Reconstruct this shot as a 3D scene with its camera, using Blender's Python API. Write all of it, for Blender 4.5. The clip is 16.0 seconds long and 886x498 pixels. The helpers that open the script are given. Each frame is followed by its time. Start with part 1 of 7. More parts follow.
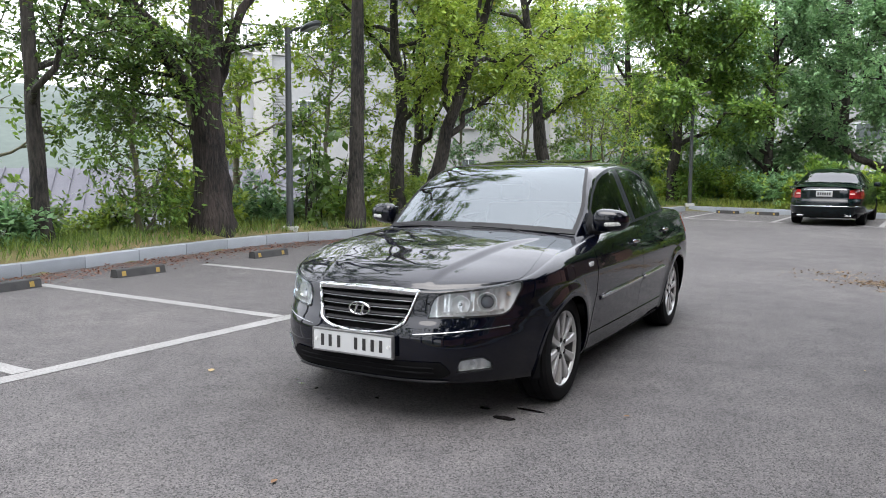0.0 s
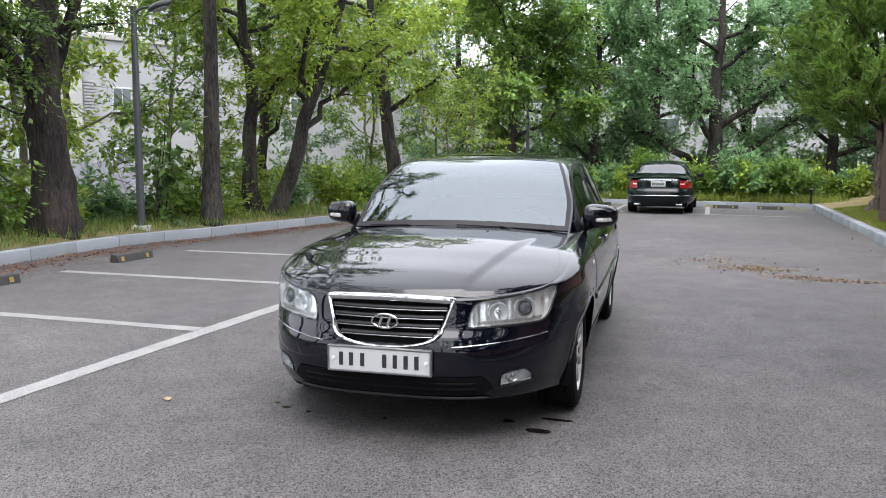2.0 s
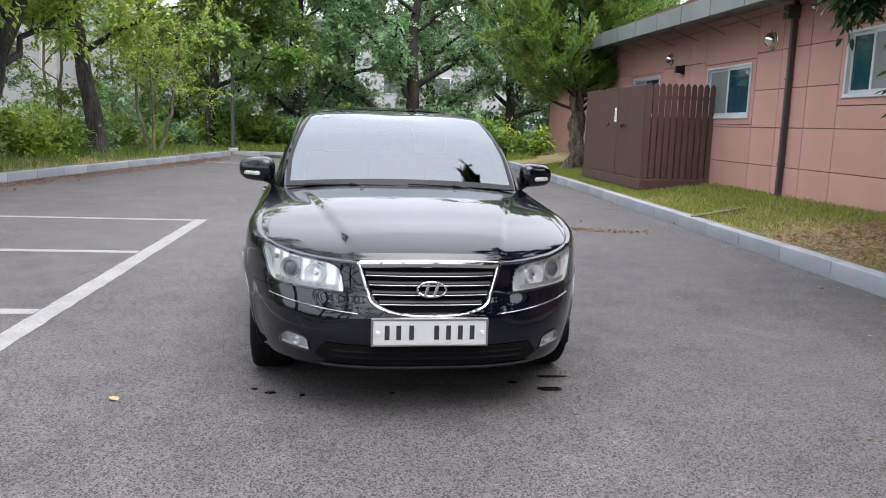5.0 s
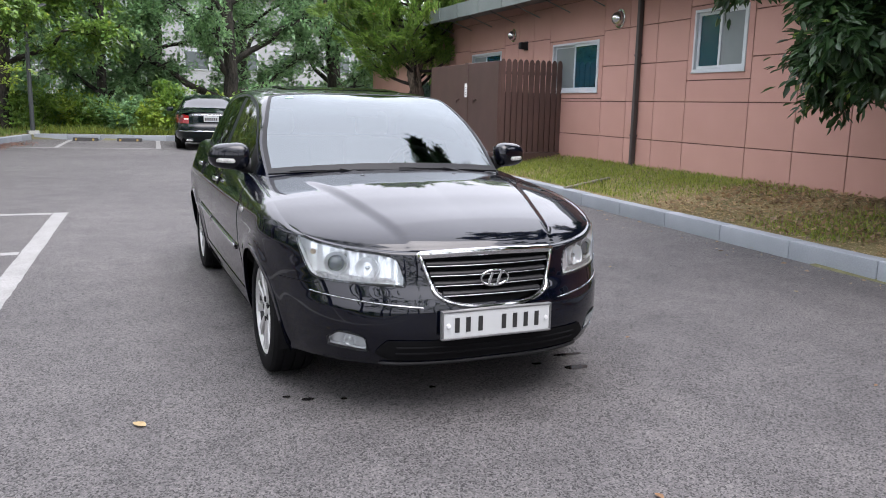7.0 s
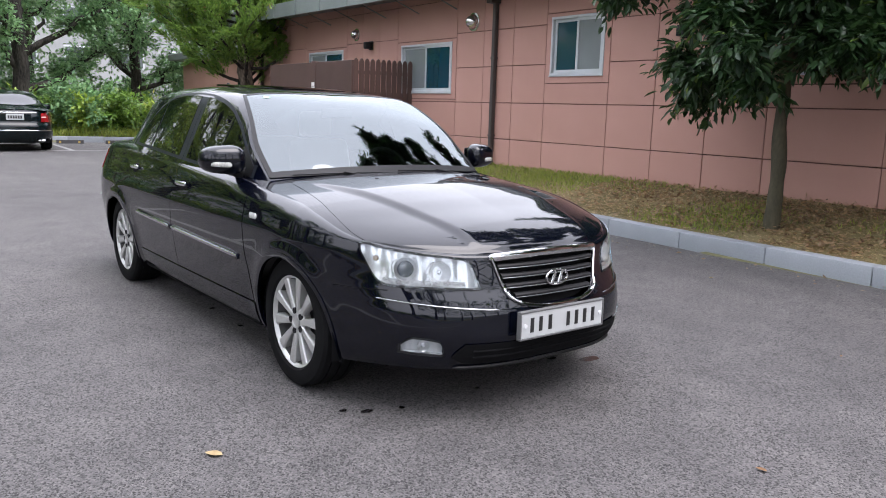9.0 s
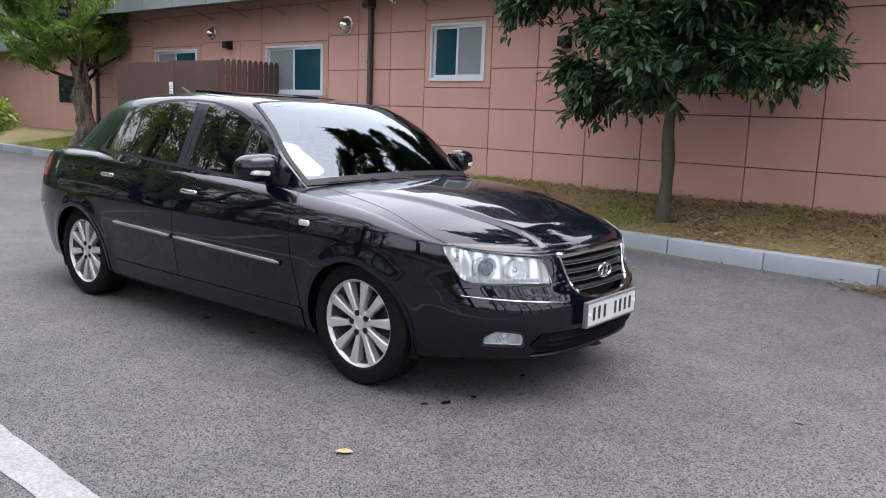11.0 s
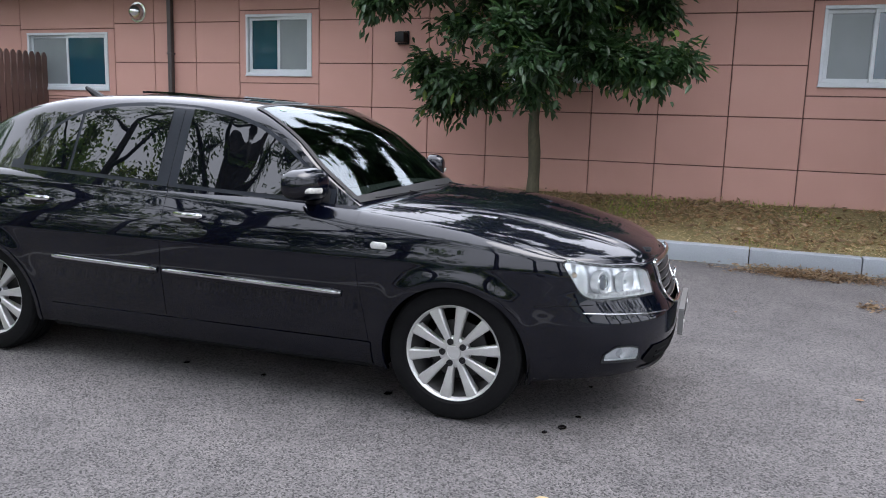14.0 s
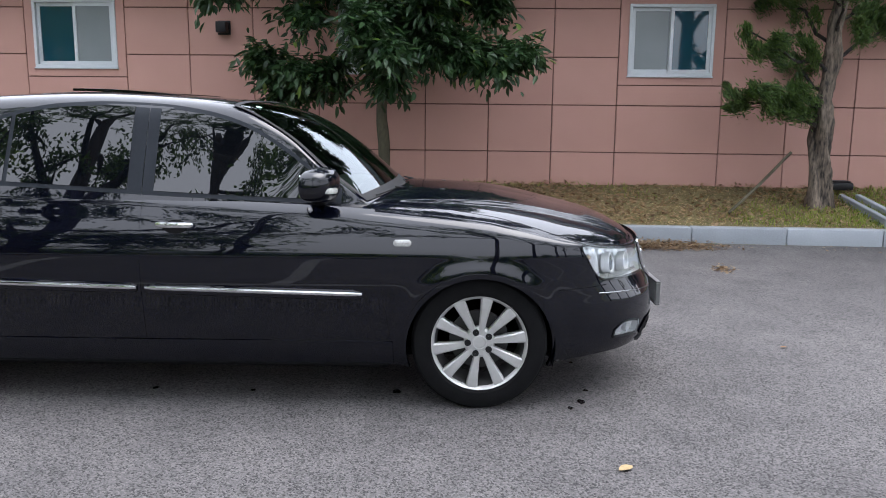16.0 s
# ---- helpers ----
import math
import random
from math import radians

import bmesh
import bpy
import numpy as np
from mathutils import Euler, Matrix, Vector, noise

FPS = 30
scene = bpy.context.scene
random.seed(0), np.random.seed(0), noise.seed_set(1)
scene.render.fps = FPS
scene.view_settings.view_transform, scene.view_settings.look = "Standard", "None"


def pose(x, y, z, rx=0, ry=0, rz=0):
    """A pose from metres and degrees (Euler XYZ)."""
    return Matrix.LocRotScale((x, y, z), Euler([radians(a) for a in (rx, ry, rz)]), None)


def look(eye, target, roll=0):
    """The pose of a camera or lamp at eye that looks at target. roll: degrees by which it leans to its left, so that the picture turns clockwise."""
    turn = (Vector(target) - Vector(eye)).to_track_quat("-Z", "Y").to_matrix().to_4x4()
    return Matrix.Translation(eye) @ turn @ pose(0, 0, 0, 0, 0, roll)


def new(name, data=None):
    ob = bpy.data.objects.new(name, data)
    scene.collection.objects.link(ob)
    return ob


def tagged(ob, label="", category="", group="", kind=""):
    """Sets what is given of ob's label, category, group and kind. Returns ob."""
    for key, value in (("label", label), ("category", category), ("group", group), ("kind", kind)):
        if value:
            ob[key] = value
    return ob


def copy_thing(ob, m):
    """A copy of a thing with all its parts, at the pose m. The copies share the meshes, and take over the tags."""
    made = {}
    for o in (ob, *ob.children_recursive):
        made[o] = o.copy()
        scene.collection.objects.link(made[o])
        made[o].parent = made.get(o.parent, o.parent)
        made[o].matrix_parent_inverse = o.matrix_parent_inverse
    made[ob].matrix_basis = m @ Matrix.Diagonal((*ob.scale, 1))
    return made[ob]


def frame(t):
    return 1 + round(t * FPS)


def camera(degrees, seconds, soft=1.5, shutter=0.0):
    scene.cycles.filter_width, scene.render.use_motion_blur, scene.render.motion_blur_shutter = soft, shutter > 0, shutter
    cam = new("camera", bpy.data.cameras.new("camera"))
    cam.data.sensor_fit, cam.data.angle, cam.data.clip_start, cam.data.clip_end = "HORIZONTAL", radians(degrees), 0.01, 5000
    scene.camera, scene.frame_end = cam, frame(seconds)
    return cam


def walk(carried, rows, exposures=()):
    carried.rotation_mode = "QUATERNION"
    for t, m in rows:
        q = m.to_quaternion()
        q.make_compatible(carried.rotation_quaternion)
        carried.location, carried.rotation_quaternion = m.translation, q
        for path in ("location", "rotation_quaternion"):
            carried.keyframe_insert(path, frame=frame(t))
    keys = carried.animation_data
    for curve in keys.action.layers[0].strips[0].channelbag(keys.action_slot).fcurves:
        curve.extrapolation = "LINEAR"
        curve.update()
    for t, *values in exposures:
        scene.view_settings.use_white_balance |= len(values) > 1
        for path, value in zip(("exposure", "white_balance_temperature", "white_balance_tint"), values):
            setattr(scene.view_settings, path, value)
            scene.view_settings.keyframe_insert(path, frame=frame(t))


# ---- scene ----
cam = camera(58.2, 16.0, soft=1.0)
PATH = [
    (0, (0.055, 0.26, 1.366), (-0.991, 1.953, 1.172), 0.3),
    (0.5, (-0.231, 0.269, 1.394), (-1.208, 2.003, 1.203), 0.1),
    (1, (-0.519, 0.161, 1.393), (-1.357, 1.967, 1.202), 0.2),
    (1.5, (-0.802, 0.098, 1.385), (-1.583, 1.929, 1.187), -0.1),
    (2, (-1.132, 0.151, 1.378), (-1.756, 2.039, 1.166), 0.1),
    (2.5, (-1.456, 0.122, 1.354), (-1.882, 2.061, 1.115), 1.3),
    (3, (-1.762, 0.058, 1.368), (-2.036, 2.019, 1.083), 1.5),
    (3.5, (-2.036, 0.142, 1.352), (-2.193, 2.112, 1.048), 1.7),
    (4, (-2.304, 0.197, 1.357), (-2.336, 2.173, 1.05), 1.9),
    (4.5, (-2.641, 0.134, 1.384), (-2.545, 2.108, 1.075), 2.0),
    (5, (-2.923, 0.164, 1.363), (-2.717, 2.129, 1.052), 1.9),
    (5.2, (-3.052, 0.204, 1.373), (-2.792, 2.163, 1.06), 1.9),
    (7.3, (-4.177, 0.624, 1.355), (-3.414, 2.437, 0.997), 1.4),
    (7.5, (-4.306, 0.67, 1.345), (-3.484, 2.459, 0.993), 1.6),
    (8, (-4.581, 0.748, 1.369), (-3.66, 2.488, 1.02), 1.6),
    (8.5, (-4.791, 0.956, 1.351), (-3.781, 2.646, 0.998), 1.5),
    (9, (-5.044, 1.1, 1.35), (-3.914, 2.713, 1.002), 1.7),
    (9.2, (-5.18, 1.143, 1.352), (-4.0, 2.721, 1.008), 1.8),
    (11.3, (-6.215, 1.849, 1.369), (-4.713, 3.127, 1.036), 2.0),
    (11.5, (-6.261, 1.976, 1.362), (-4.749, 3.243, 1.03), 1.9),
    (12, (-6.377, 2.241, 1.382), (-4.834, 3.468, 1.048), 1.5),
    (12.5, (-6.553, 2.5, 1.393), (-4.924, 3.614, 1.068), 1.6),
    (13, (-6.621, 2.779, 1.365), (-4.935, 3.803, 1.034), 1.2),
    (13.5, (-6.653, 3.058, 1.389), (-4.905, 3.971, 1.055), 1.1),
    (14, (-6.759, 3.337, 1.379), (-4.922, 4.055, 1.049), 1.7),
    (14.5, (-6.826, 3.612, 1.361), (-4.947, 4.212, 1.028), 1.2),
    (15, (-6.837, 3.917, 1.378), (-4.916, 4.356, 1.035), 0.1),
    (15.5, (-6.952, 4.207, 1.375), (-4.995, 4.447, 1.034), 0.7),
    (16, (-7.049, 4.516, 1.374), (-5.082, 4.632, 1.033), 0.6),
]

walk(cam, [(t, look(eye, target, roll)) for t, eye, target, roll in PATH], exposures=[(0.0, 1.68, 6500, 12), (2.5, 1.70, 6500, 14), (5.0, 1.71, 6480, 15.5), (9.0, 1.72, 6380, 16.5), (13.0, 1.76, 6280, 15.5), (16.0, 1.77, 6220, 13.5)])

# overcast summer day: a bright white sky and a weak, very soft sun
world = bpy.data.worlds.new("overcast_sky")
scene.world = world
world.use_nodes = True
wn, wl = world.node_tree.nodes, world.node_tree.links
wn.clear()
sky = wn.new("ShaderNodeTexSky")
sky.sky_type, sky.sun_disc = "NISHITA", False
sky.sun_elevation, sky.sun_rotation = radians(67), radians(161.6)
sky.dust_density, sky.air_density = 4.0, 1.0
pale = wn.new("ShaderNodeHueSaturation")
pale.inputs["Saturation"].default_value = 0.25
# a closed cloud cover: brightest overhead, a third of that at the horizon
where, axes, rise, cover = wn.new("ShaderNodeTexCoord"), wn.new("ShaderNodeSeparateXYZ"), wn.new("ShaderNodeMapRange"), wn.new("ShaderNodeMix")
rise.inputs["From Min"].default_value, rise.inputs["From Max"].default_value = 0.0, 1.0
cover.data_type = "RGBA"
cover.inputs["A"].default_value, cover.inputs["B"].default_value = (6.4, 6.7, 7.2, 1), (16.5, 17.4, 19.0, 1)
cloud = wn.new("ShaderNodeMix")
cloud.data_type = "RGBA"
cloud.inputs["Factor"].default_value = 0.75
back = wn.new("ShaderNodeBackground")
back.inputs["Strength"].default_value = 0.10
wout = wn.new("ShaderNodeOutputWorld")
wl.new(where.outputs["Generated"], axes.inputs["Vector"])
wl.new(axes.outputs["Z"], rise.inputs["Value"])
wl.new(rise.outputs["Result"], cover.inputs["Factor"])
wl.new(sky.outputs["Color"], pale.inputs["Color"])
wl.new(pale.outputs["Color"], cloud.inputs["A"])
wl.new(cover.outputs["Result"], cloud.inputs["B"])
wl.new(cloud.outputs["Result"], back.inputs["Color"])
wl.new(back.outputs["Background"], wout.inputs["Surface"])

sun = new("sun", bpy.data.lights.new("sun", "SUN"))
sun.data.energy, sun.data.angle, sun.data.color = 0.8, radians(45), (1.0, 0.96, 0.9)
sun.matrix_world = look((4, -12, 30), (0, 0, 0))

# ---- building tools ----
def mesh_ob(name, verts, faces, mat, smooth=False):
    me = bpy.data.meshes.new(name)
    me.from_pydata([tuple(v) for v in verts], [], [tuple(f) for f in faces])
    me.materials.append(mat)
    if smooth:
        me.shade_smooth()
    me.update()
    return new(name, me)


def bm_ob(name, bm, mat, parent=None, label="", smooth=None):
    """Links a bmesh as one mesh object; smooth: the angle in degrees under which edges are shaded smooth."""
    me = bpy.data.meshes.new(name)
    bmesh.ops.recalc_face_normals(bm, faces=bm.faces)
    if smooth is not None:
        for f in bm.faces:
            f.smooth = True
        for e in bm.edges:
            e.smooth = len(e.link_faces) == 2 and e.calc_face_angle(3.0) < radians(smooth)
    bm.to_mesh(me)
    bm.free()
    me.materials.append(mat)
    ob = new(name, me)
    if parent is not None:
        ob.parent = parent
    if label:
        ob["label"] = label
    return ob


def part(name, bm, mat, parent, label="", smooth=30):
    return bm_ob(name, bm, mat, parent, label, smooth)


def thing(name, x=0, y=0, z=0, rz=0, label="", category="", group="", kind=""):
    ob = new(name)
    ob.empty_display_size = 0.1
    ob.matrix_world = pose(x, y, z, 0, 0, rz)
    return tagged(ob, label, category, group, kind)


def box(bm, x0, x1, y0, y1, z0, z1, bevel=0.0, segs=1):
    m = Matrix.LocRotScale(((x0 + x1) / 2, (y0 + y1) / 2, (z0 + z1) / 2), None, (x1 - x0, y1 - y0, z1 - z0))
    vs = bmesh.ops.create_cube(bm, size=1.0, matrix=m)["verts"]
    if bevel > 0:
        es = list({e for v in vs for e in v.link_edges})
        bmesh.ops.bevel(bm, geom=es, offset=bevel, segments=segs, affect="EDGES", profile=0.5)
    return bm


def boxbm(*a, **k):
    return box(bmesh.new(), *a, **k)


def tube(bm, pts, radii, sides=8, cap=True):
    """A tapered tube along a line of points."""
    pts = [Vector(p) for p in pts]
    rings = []
    for i, p in enumerate(pts):
        d = (pts[min(i + 1, len(pts) - 1)] - pts[max(i - 1, 0)]).normalized()
        a = d.cross(Vector((0.31, 0.95, 0.05))).normalized()
        b = d.cross(a)
        rings.append([bm.verts.new(p + float(radii[i]) * (a * math.cos(2 * math.pi * k / sides) + b * math.sin(2 * math.pi * k / sides))) for k in range(sides)])
    for r, s in zip(rings, rings[1:]):
        for k in range(sides):
            bm.faces.new((r[k], r[(k + 1) % sides], s[(k + 1) % sides], s[k]))
    if cap:
        bm.faces.new(rings[0][::-1])
        bm.faces.new(rings[-1])
    return bm


def lathe(bm, profile, centre=(0, 0, 0), axis="x", sides=40):
    """Turns a profile of (along, radius) round an axis."""
    cx, cy, cz = centre
    rings = []
    for a, r in profile:
        ring = []
        for k in range(sides):
            c, s = r * math.cos(2 * math.pi * k / sides), r * math.sin(2 * math.pi * k / sides)
            p = {"x": (cx + a, cy + c, cz + s), "y": (cx + c, cy + a, cz + s), "z": (cx + c, cy + s, cz + a)}[axis]
            ring.append(bm.verts.new(p))
        rings.append(ring)
    for r, s in zip(rings, rings[1:]):
        for k in range(sides):
            bm.faces.new((r[k], r[(k + 1) % sides], s[(k + 1) % sides], s[k]))
    return bm


# ---- materials ----
def material(name):
    mat = bpy.data.materials.new(name)
    mat.use_nodes = True
    return mat, mat.node_tree.nodes, mat.node_tree.links, mat.node_tree.nodes["Principled BSDF"]


def ramp_of(nodes, stops):
    r = nodes.new("ShaderNodeValToRGB")
    while len(r.color_ramp.elements) < len(stops):
        r.color_ramp.elements.new(0.5)
    for e, (p, c) in zip(r.color_ramp.elements, stops):
        e.position, e.color = p, (*c, 1)
    return r


def surface(name, dark, light, scale=4.0, fine=60.0, rough=0.7, bump=0.2, bump_scale=80.0, distance=0.01, metallic=0.0, spec=0.5, rand=0.0, island=False, stretch=None, fine_mix=0.4, coat=0.0, band=0.22):
    """A worn surface: colour at two scales, roughness and relief, in metres of the world."""
    mat, n, l, b = material(name)
    co = n.new("ShaderNodeTexCoord")
    src = co.outputs["Object"]
    if stretch:
        mp = n.new("ShaderNodeMapping")
        mp.inputs["Scale"].default_value = stretch
        l.new(src, mp.inputs["Vector"])
        src = mp.outputs["Vector"]
    big, small = n.new("ShaderNodeTexNoise"), n.new("ShaderNodeTexNoise")
    big.inputs["Scale"].default_value, big.inputs["Detail"].default_value = scale, 5.0
    small.inputs["Scale"].default_value, small.inputs["Detail"].default_value = fine, 3.0
    l.new(src, big.inputs["Vector"]), l.new(src, small.inputs["Vector"])
    mix = n.new("ShaderNodeMix")
    mix.inputs["Factor"].default_value = fine_mix
    l.new(big.outputs["Fac"], mix.inputs["A"]), l.new(small.outputs["Fac"], mix.inputs["B"])
    fac = mix.outputs["Result"]
    if rand:
        ri = n.new("ShaderNodeNewGeometry" if island else "ShaderNodeObjectInfo")
        m2 = n.new("ShaderNodeMath")
        m2.operation = "MULTIPLY_ADD"
        m2.inputs[1].default_value = rand
        l.new(ri.outputs["Random Per Island" if island else "Random"], m2.inputs[0])
        l.new(fac, m2.inputs[2])
        m3 = n.new("ShaderNodeMath")
        m3.operation = "SUBTRACT"
        m3.inputs[1].default_value = rand / 2
        l.new(m2.outputs[0], m3.inputs[0])
        fac = m3.outputs[0]
    r = ramp_of(n, [(0.5 - band, dark), (0.5 + band, light)])
    l.new(fac, r.inputs["Fac"]), l.new(r.outputs["Color"], b.inputs["Base Color"])
    b.inputs["Roughness"].default_value, b.inputs["Metallic"].default_value = rough, metallic
    b.inputs["Specular IOR Level"].default_value = spec
    b.inputs["Coat Weight"].default_value = coat
    if bump:
        bt, bn = n.new("ShaderNodeTexNoise"), n.new("ShaderNodeBump")
        bt.inputs["Scale"].default_value, bt.inputs["Detail"].default_value = bump_scale, 4.0
        bn.inputs["Strength"].default_value, bn.inputs["Distance"].default_value = bump, distance
        l.new(src, bt.inputs["Vector"]), l.new(bt.outputs["Fac"], bn.inputs["Height"]), l.new(bn.outputs["Normal"], b.inputs["Normal"])
    return mat


def leaf_material(name, dark, light, yellow):
    mat, n, l, b = material(name)
    geo = n.new("ShaderNodeNewGeometry")
    r = ramp_of(n, [(0.0, dark), (0.6, light), (0.97, light), (1.0, yellow)])
    l.new(geo.outputs["Random Per Island"], r.inputs["Fac"])
    l.new(r.outputs["Color"], b.inputs["Base Color"])
    b.inputs["Roughness"].default_value = 0.42
    tr, mx = n.new("ShaderNodeBsdfTranslucent"), n.new("ShaderNodeMixShader")
    hs = n.new("ShaderNodeHueSaturation")
    hs.inputs["Value"].default_value, hs.inputs["Hue"].default_value = 1.4, 0.485
    l.new(r.outputs["Color"], hs.inputs["Color"]), l.new(hs.outputs["Color"], tr.inputs["Color"])
    mx.inputs["Fac"].default_value = 0.40
    l.new(b.outputs["BSDF"], mx.inputs[1]), l.new(tr.outputs["BSDF"], mx.inputs[2])
    l.new(mx.outputs["Shader"], n["Material Output"].inputs["Surface"])
    return mat


def asphalt_material():
    mat, n, l, b = material("asphalt")
    co = n.new("ShaderNodeTexCoord")
    src = co.outputs["Object"]
    big, mid = n.new("ShaderNodeTexNoise"), n.new("ShaderNodeTexNoise")
    big.inputs["Scale"].default_value, big.inputs["Detail"].default_value = 0.35, 6.0
    mid.inputs["Scale"].default_value, mid.inputs["Detail"].default_value = 3.0, 6.0
    grit, grit2 = n.new("ShaderNodeTexVoronoi"), n.new("ShaderNodeTexNoise")
    grit.inputs["Scale"].default_value = 150.0
    grit2.inputs["Scale"].default_value, grit2.inputs["Detail"].default_value = 160.0, 4.0
    for t in (big, mid, grit, grit2):
        l.new(src, t.inputs["Vector"])
    m1 = n.new("ShaderNodeMix")
    m1.inputs["Factor"].default_value = 0.45
    l.new(big.outputs["Fac"], m1.inputs["A"]), l.new(mid.outputs["Fac"], m1.inputs["B"])
    r = ramp_of(n, [(0.3, (0.052, 0.049, 0.050)), (0.5, (0.080, 0.0755, 0.076)), (0.7, (0.110, 0.103, 0.102))])
    l.new(m1.outputs["Result"], r.inputs["Fac"])
    stone = ramp_of(n, [(0.27, (0.28, 0.28, 0.29)), (0.36, (0.90, 0.90, 0.90)), (0.66, (1.08, 1.08, 1.07)), (0.82, (1.6, 1.57, 1.55))])
    l.new(grit.outputs["Color"], stone.inputs["Fac"])
    mul = n.new("ShaderNodeMix")
    mul.data_type, mul.blend_type = "RGBA", "MULTIPLY"
    mul.inputs["Factor"].default_value = 1.0
    l.new(r.outputs["Color"], mul.inputs["A"]), l.new(stone.outputs["Color"], mul.inputs["B"])
    l.new(mul.outputs["Result"], b.inputs["Base Color"])
    b.inputs["Roughness"].default_value = 0.82
    b.inputs["Specular IOR Level"].default_value = 0.35
    bn, add = n.new("ShaderNodeBump"), n.new("ShaderNodeMath")
    add.operation = "MULTIPLY_ADD"
    add.inputs[1].default_value = -0.6
    l.new(grit.outputs["Distance"], add.inputs[0]), l.new(grit2.outputs["Fac"], add.inputs[2])
    bn.inputs["Strength"].default_value, bn.inputs["Distance"].default_value = 0.7, 0.006
    l.new(add.outputs[0], bn.inputs["Height"]), l.new(bn.outputs["Normal"], b.inputs["Normal"])
    return mat


def glass_material(name, tint, gloss_rough=0.0, ior=1.62):
    """Thin tinted glazing: light passes straight through, and the surface mirrors by its angle."""
    mat, n, l, b = material(name)
    n.remove(b)
    tr, gl, mx, fr = n.new("ShaderNodeBsdfTransparent"), n.new("ShaderNodeBsdfGlossy"), n.new("ShaderNodeMixShader"), n.new("ShaderNodeFresnel")
    tr.inputs["Color"].default_value = (*tint, 1)
    gl.inputs["Roughness"].default_value = gloss_rough
    gl.inputs["Color"].default_value = (0.90, 0.97, 1.0, 1)
    fr.inputs["IOR"].default_value = ior
    l.new(fr.outputs["Fac"], mx.inputs["Fac"]), l.new(tr.outputs["BSDF"], mx.inputs[1]), l.new(gl.outputs["BSDF"], mx.inputs[2])
    l.new(mx.outputs["Shader"], n["Material Output"].inputs["Surface"])
    return mat


def plain(name, colour, rough=0.5, metallic=0.0, spec=0.5, coat=0.0):
    mat, n, l, b = material(name)
    b.inputs["Base Color"].default_value = (*colour, 1)
    b.inputs["Roughness"].default_value, b.inputs["Metallic"].default_value = rough, metallic
    b.inputs["Specular IOR Level"].default_value, b.inputs["Coat Weight"].default_value = spec, coat
    return mat


ASPHALT = asphalt_material()
WHITE_LINE = surface("road_paint", (0.11, 0.108, 0.105), (0.29, 0.286, 0.279), 2.2, 75, 0.75, 0.6, 110, 0.004, fine_mix=0.6)
KERB = surface("kerb_granite", (0.16, 0.175, 0.192), (0.265, 0.285, 0.307), 1.2, 70, 0.75, 0.3, 120, 0.004, rand=0.25)
SOIL = surface("soil_and_thatch", (0.06, 0.06, 0.03), (0.16, 0.15, 0.07), 1.6, 45, 0.95, 0.8, 30, 0.03)
GRASS_GROUND = surface("short_lawn", (0.075, 0.078, 0.024), (0.235, 0.175, 0.08), 1.4, 60, 0.95, 0.8, 60, 0.03, fine_mix=0.45)
PINK = surface("terracotta_panel", (0.355, 0.192, 0.155), (0.425, 0.24, 0.198), 1.1, 90, 0.75, 0.15, 160, 0.002, rand=0.12)
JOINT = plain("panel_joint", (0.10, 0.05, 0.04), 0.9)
BROWN = surface("brown_paint", (0.054, 0.029, 0.024), (0.086, 0.047, 0.039), 2.5, 50, 0.55, 0.12, 120, 0.002, rand=0.15)
WHITE_FRAME = surface("white_window_frame", (0.41, 0.44, 0.46), (0.52, 0.55, 0.57), 3, 60, 0.35, 0.03, 40)
ROOF_METAL = surface("painted_roof_metal", (0.115, 0.135, 0.13), (0.19, 0.215, 0.205), 1.5, 30, 0.5, 0.1, 20, 0.003)
DARK_PIPE = surface("dark_downpipe", (0.035, 0.028, 0.026), (0.06, 0.05, 0.047), 3, 50, 0.5, 0.05, 60)
STEEL = plain("stainless_steel", (0.72, 0.72, 0.72), 0.22, 1.0)
LAMP_GREY = surface("lamp_post_paint", (0.035, 0.04, 0.042), (0.06, 0.065, 0.068), 4, 60, 0.45, 0.05, 60)
BARK = surface("grey_bark", (0.005, 0.0045, 0.004), (0.050, 0.043, 0.035), 5, 30, 0.95, 1.0, 16, 0.07, stretch=(1, 1, 0.25), fine_mix=0.5, band=0.11)
BARK_RED = surface("reddish_bark", (0.004, 0.003, 0.0028), (0.040, 0.030, 0.025), 5, 30, 0.95, 1.0, 14, 0.08, stretch=(1, 1, 0.2), fine_mix=0.5, band=0.11)
BARK_OLIVE = surface("smooth_olive_bark", (0.028, 0.026, 0.014), (0.085, 0.074, 0.045), 6, 40, 0.9, 0.5, 20, 0.01, stretch=(1, 1, 0.4))
BARK_PALE = surface("smooth_pale_bark", (0.07, 0.065, 0.04), (0.18, 0.17, 0.12), 6, 40, 0.9, 0.5, 20, 0.01, stretch=(1, 1, 0.4))
LEAF = leaf_material("green_leaf", (0.042, 0.10, 0.02), (0.135, 0.24, 0.04), (0.24, 0.25, 0.04))
LEAF_BRIGHT = leaf_material("bright_leaf", (0.09, 0.165, 0.02), (0.235, 0.335, 0.045), (0.40, 0.37, 0.055))
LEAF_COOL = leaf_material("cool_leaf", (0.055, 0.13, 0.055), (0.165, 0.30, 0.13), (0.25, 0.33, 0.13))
LEAF_DARK = leaf_material("dark_glossy_leaf", (0.010, 0.032, 0.012), (0.030, 0.070, 0.022), (0.12, 0.19, 0.03))
# a darker leaf green: the shade inside the crowns is put into its colour
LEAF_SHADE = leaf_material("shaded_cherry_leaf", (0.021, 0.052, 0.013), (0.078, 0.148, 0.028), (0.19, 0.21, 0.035))
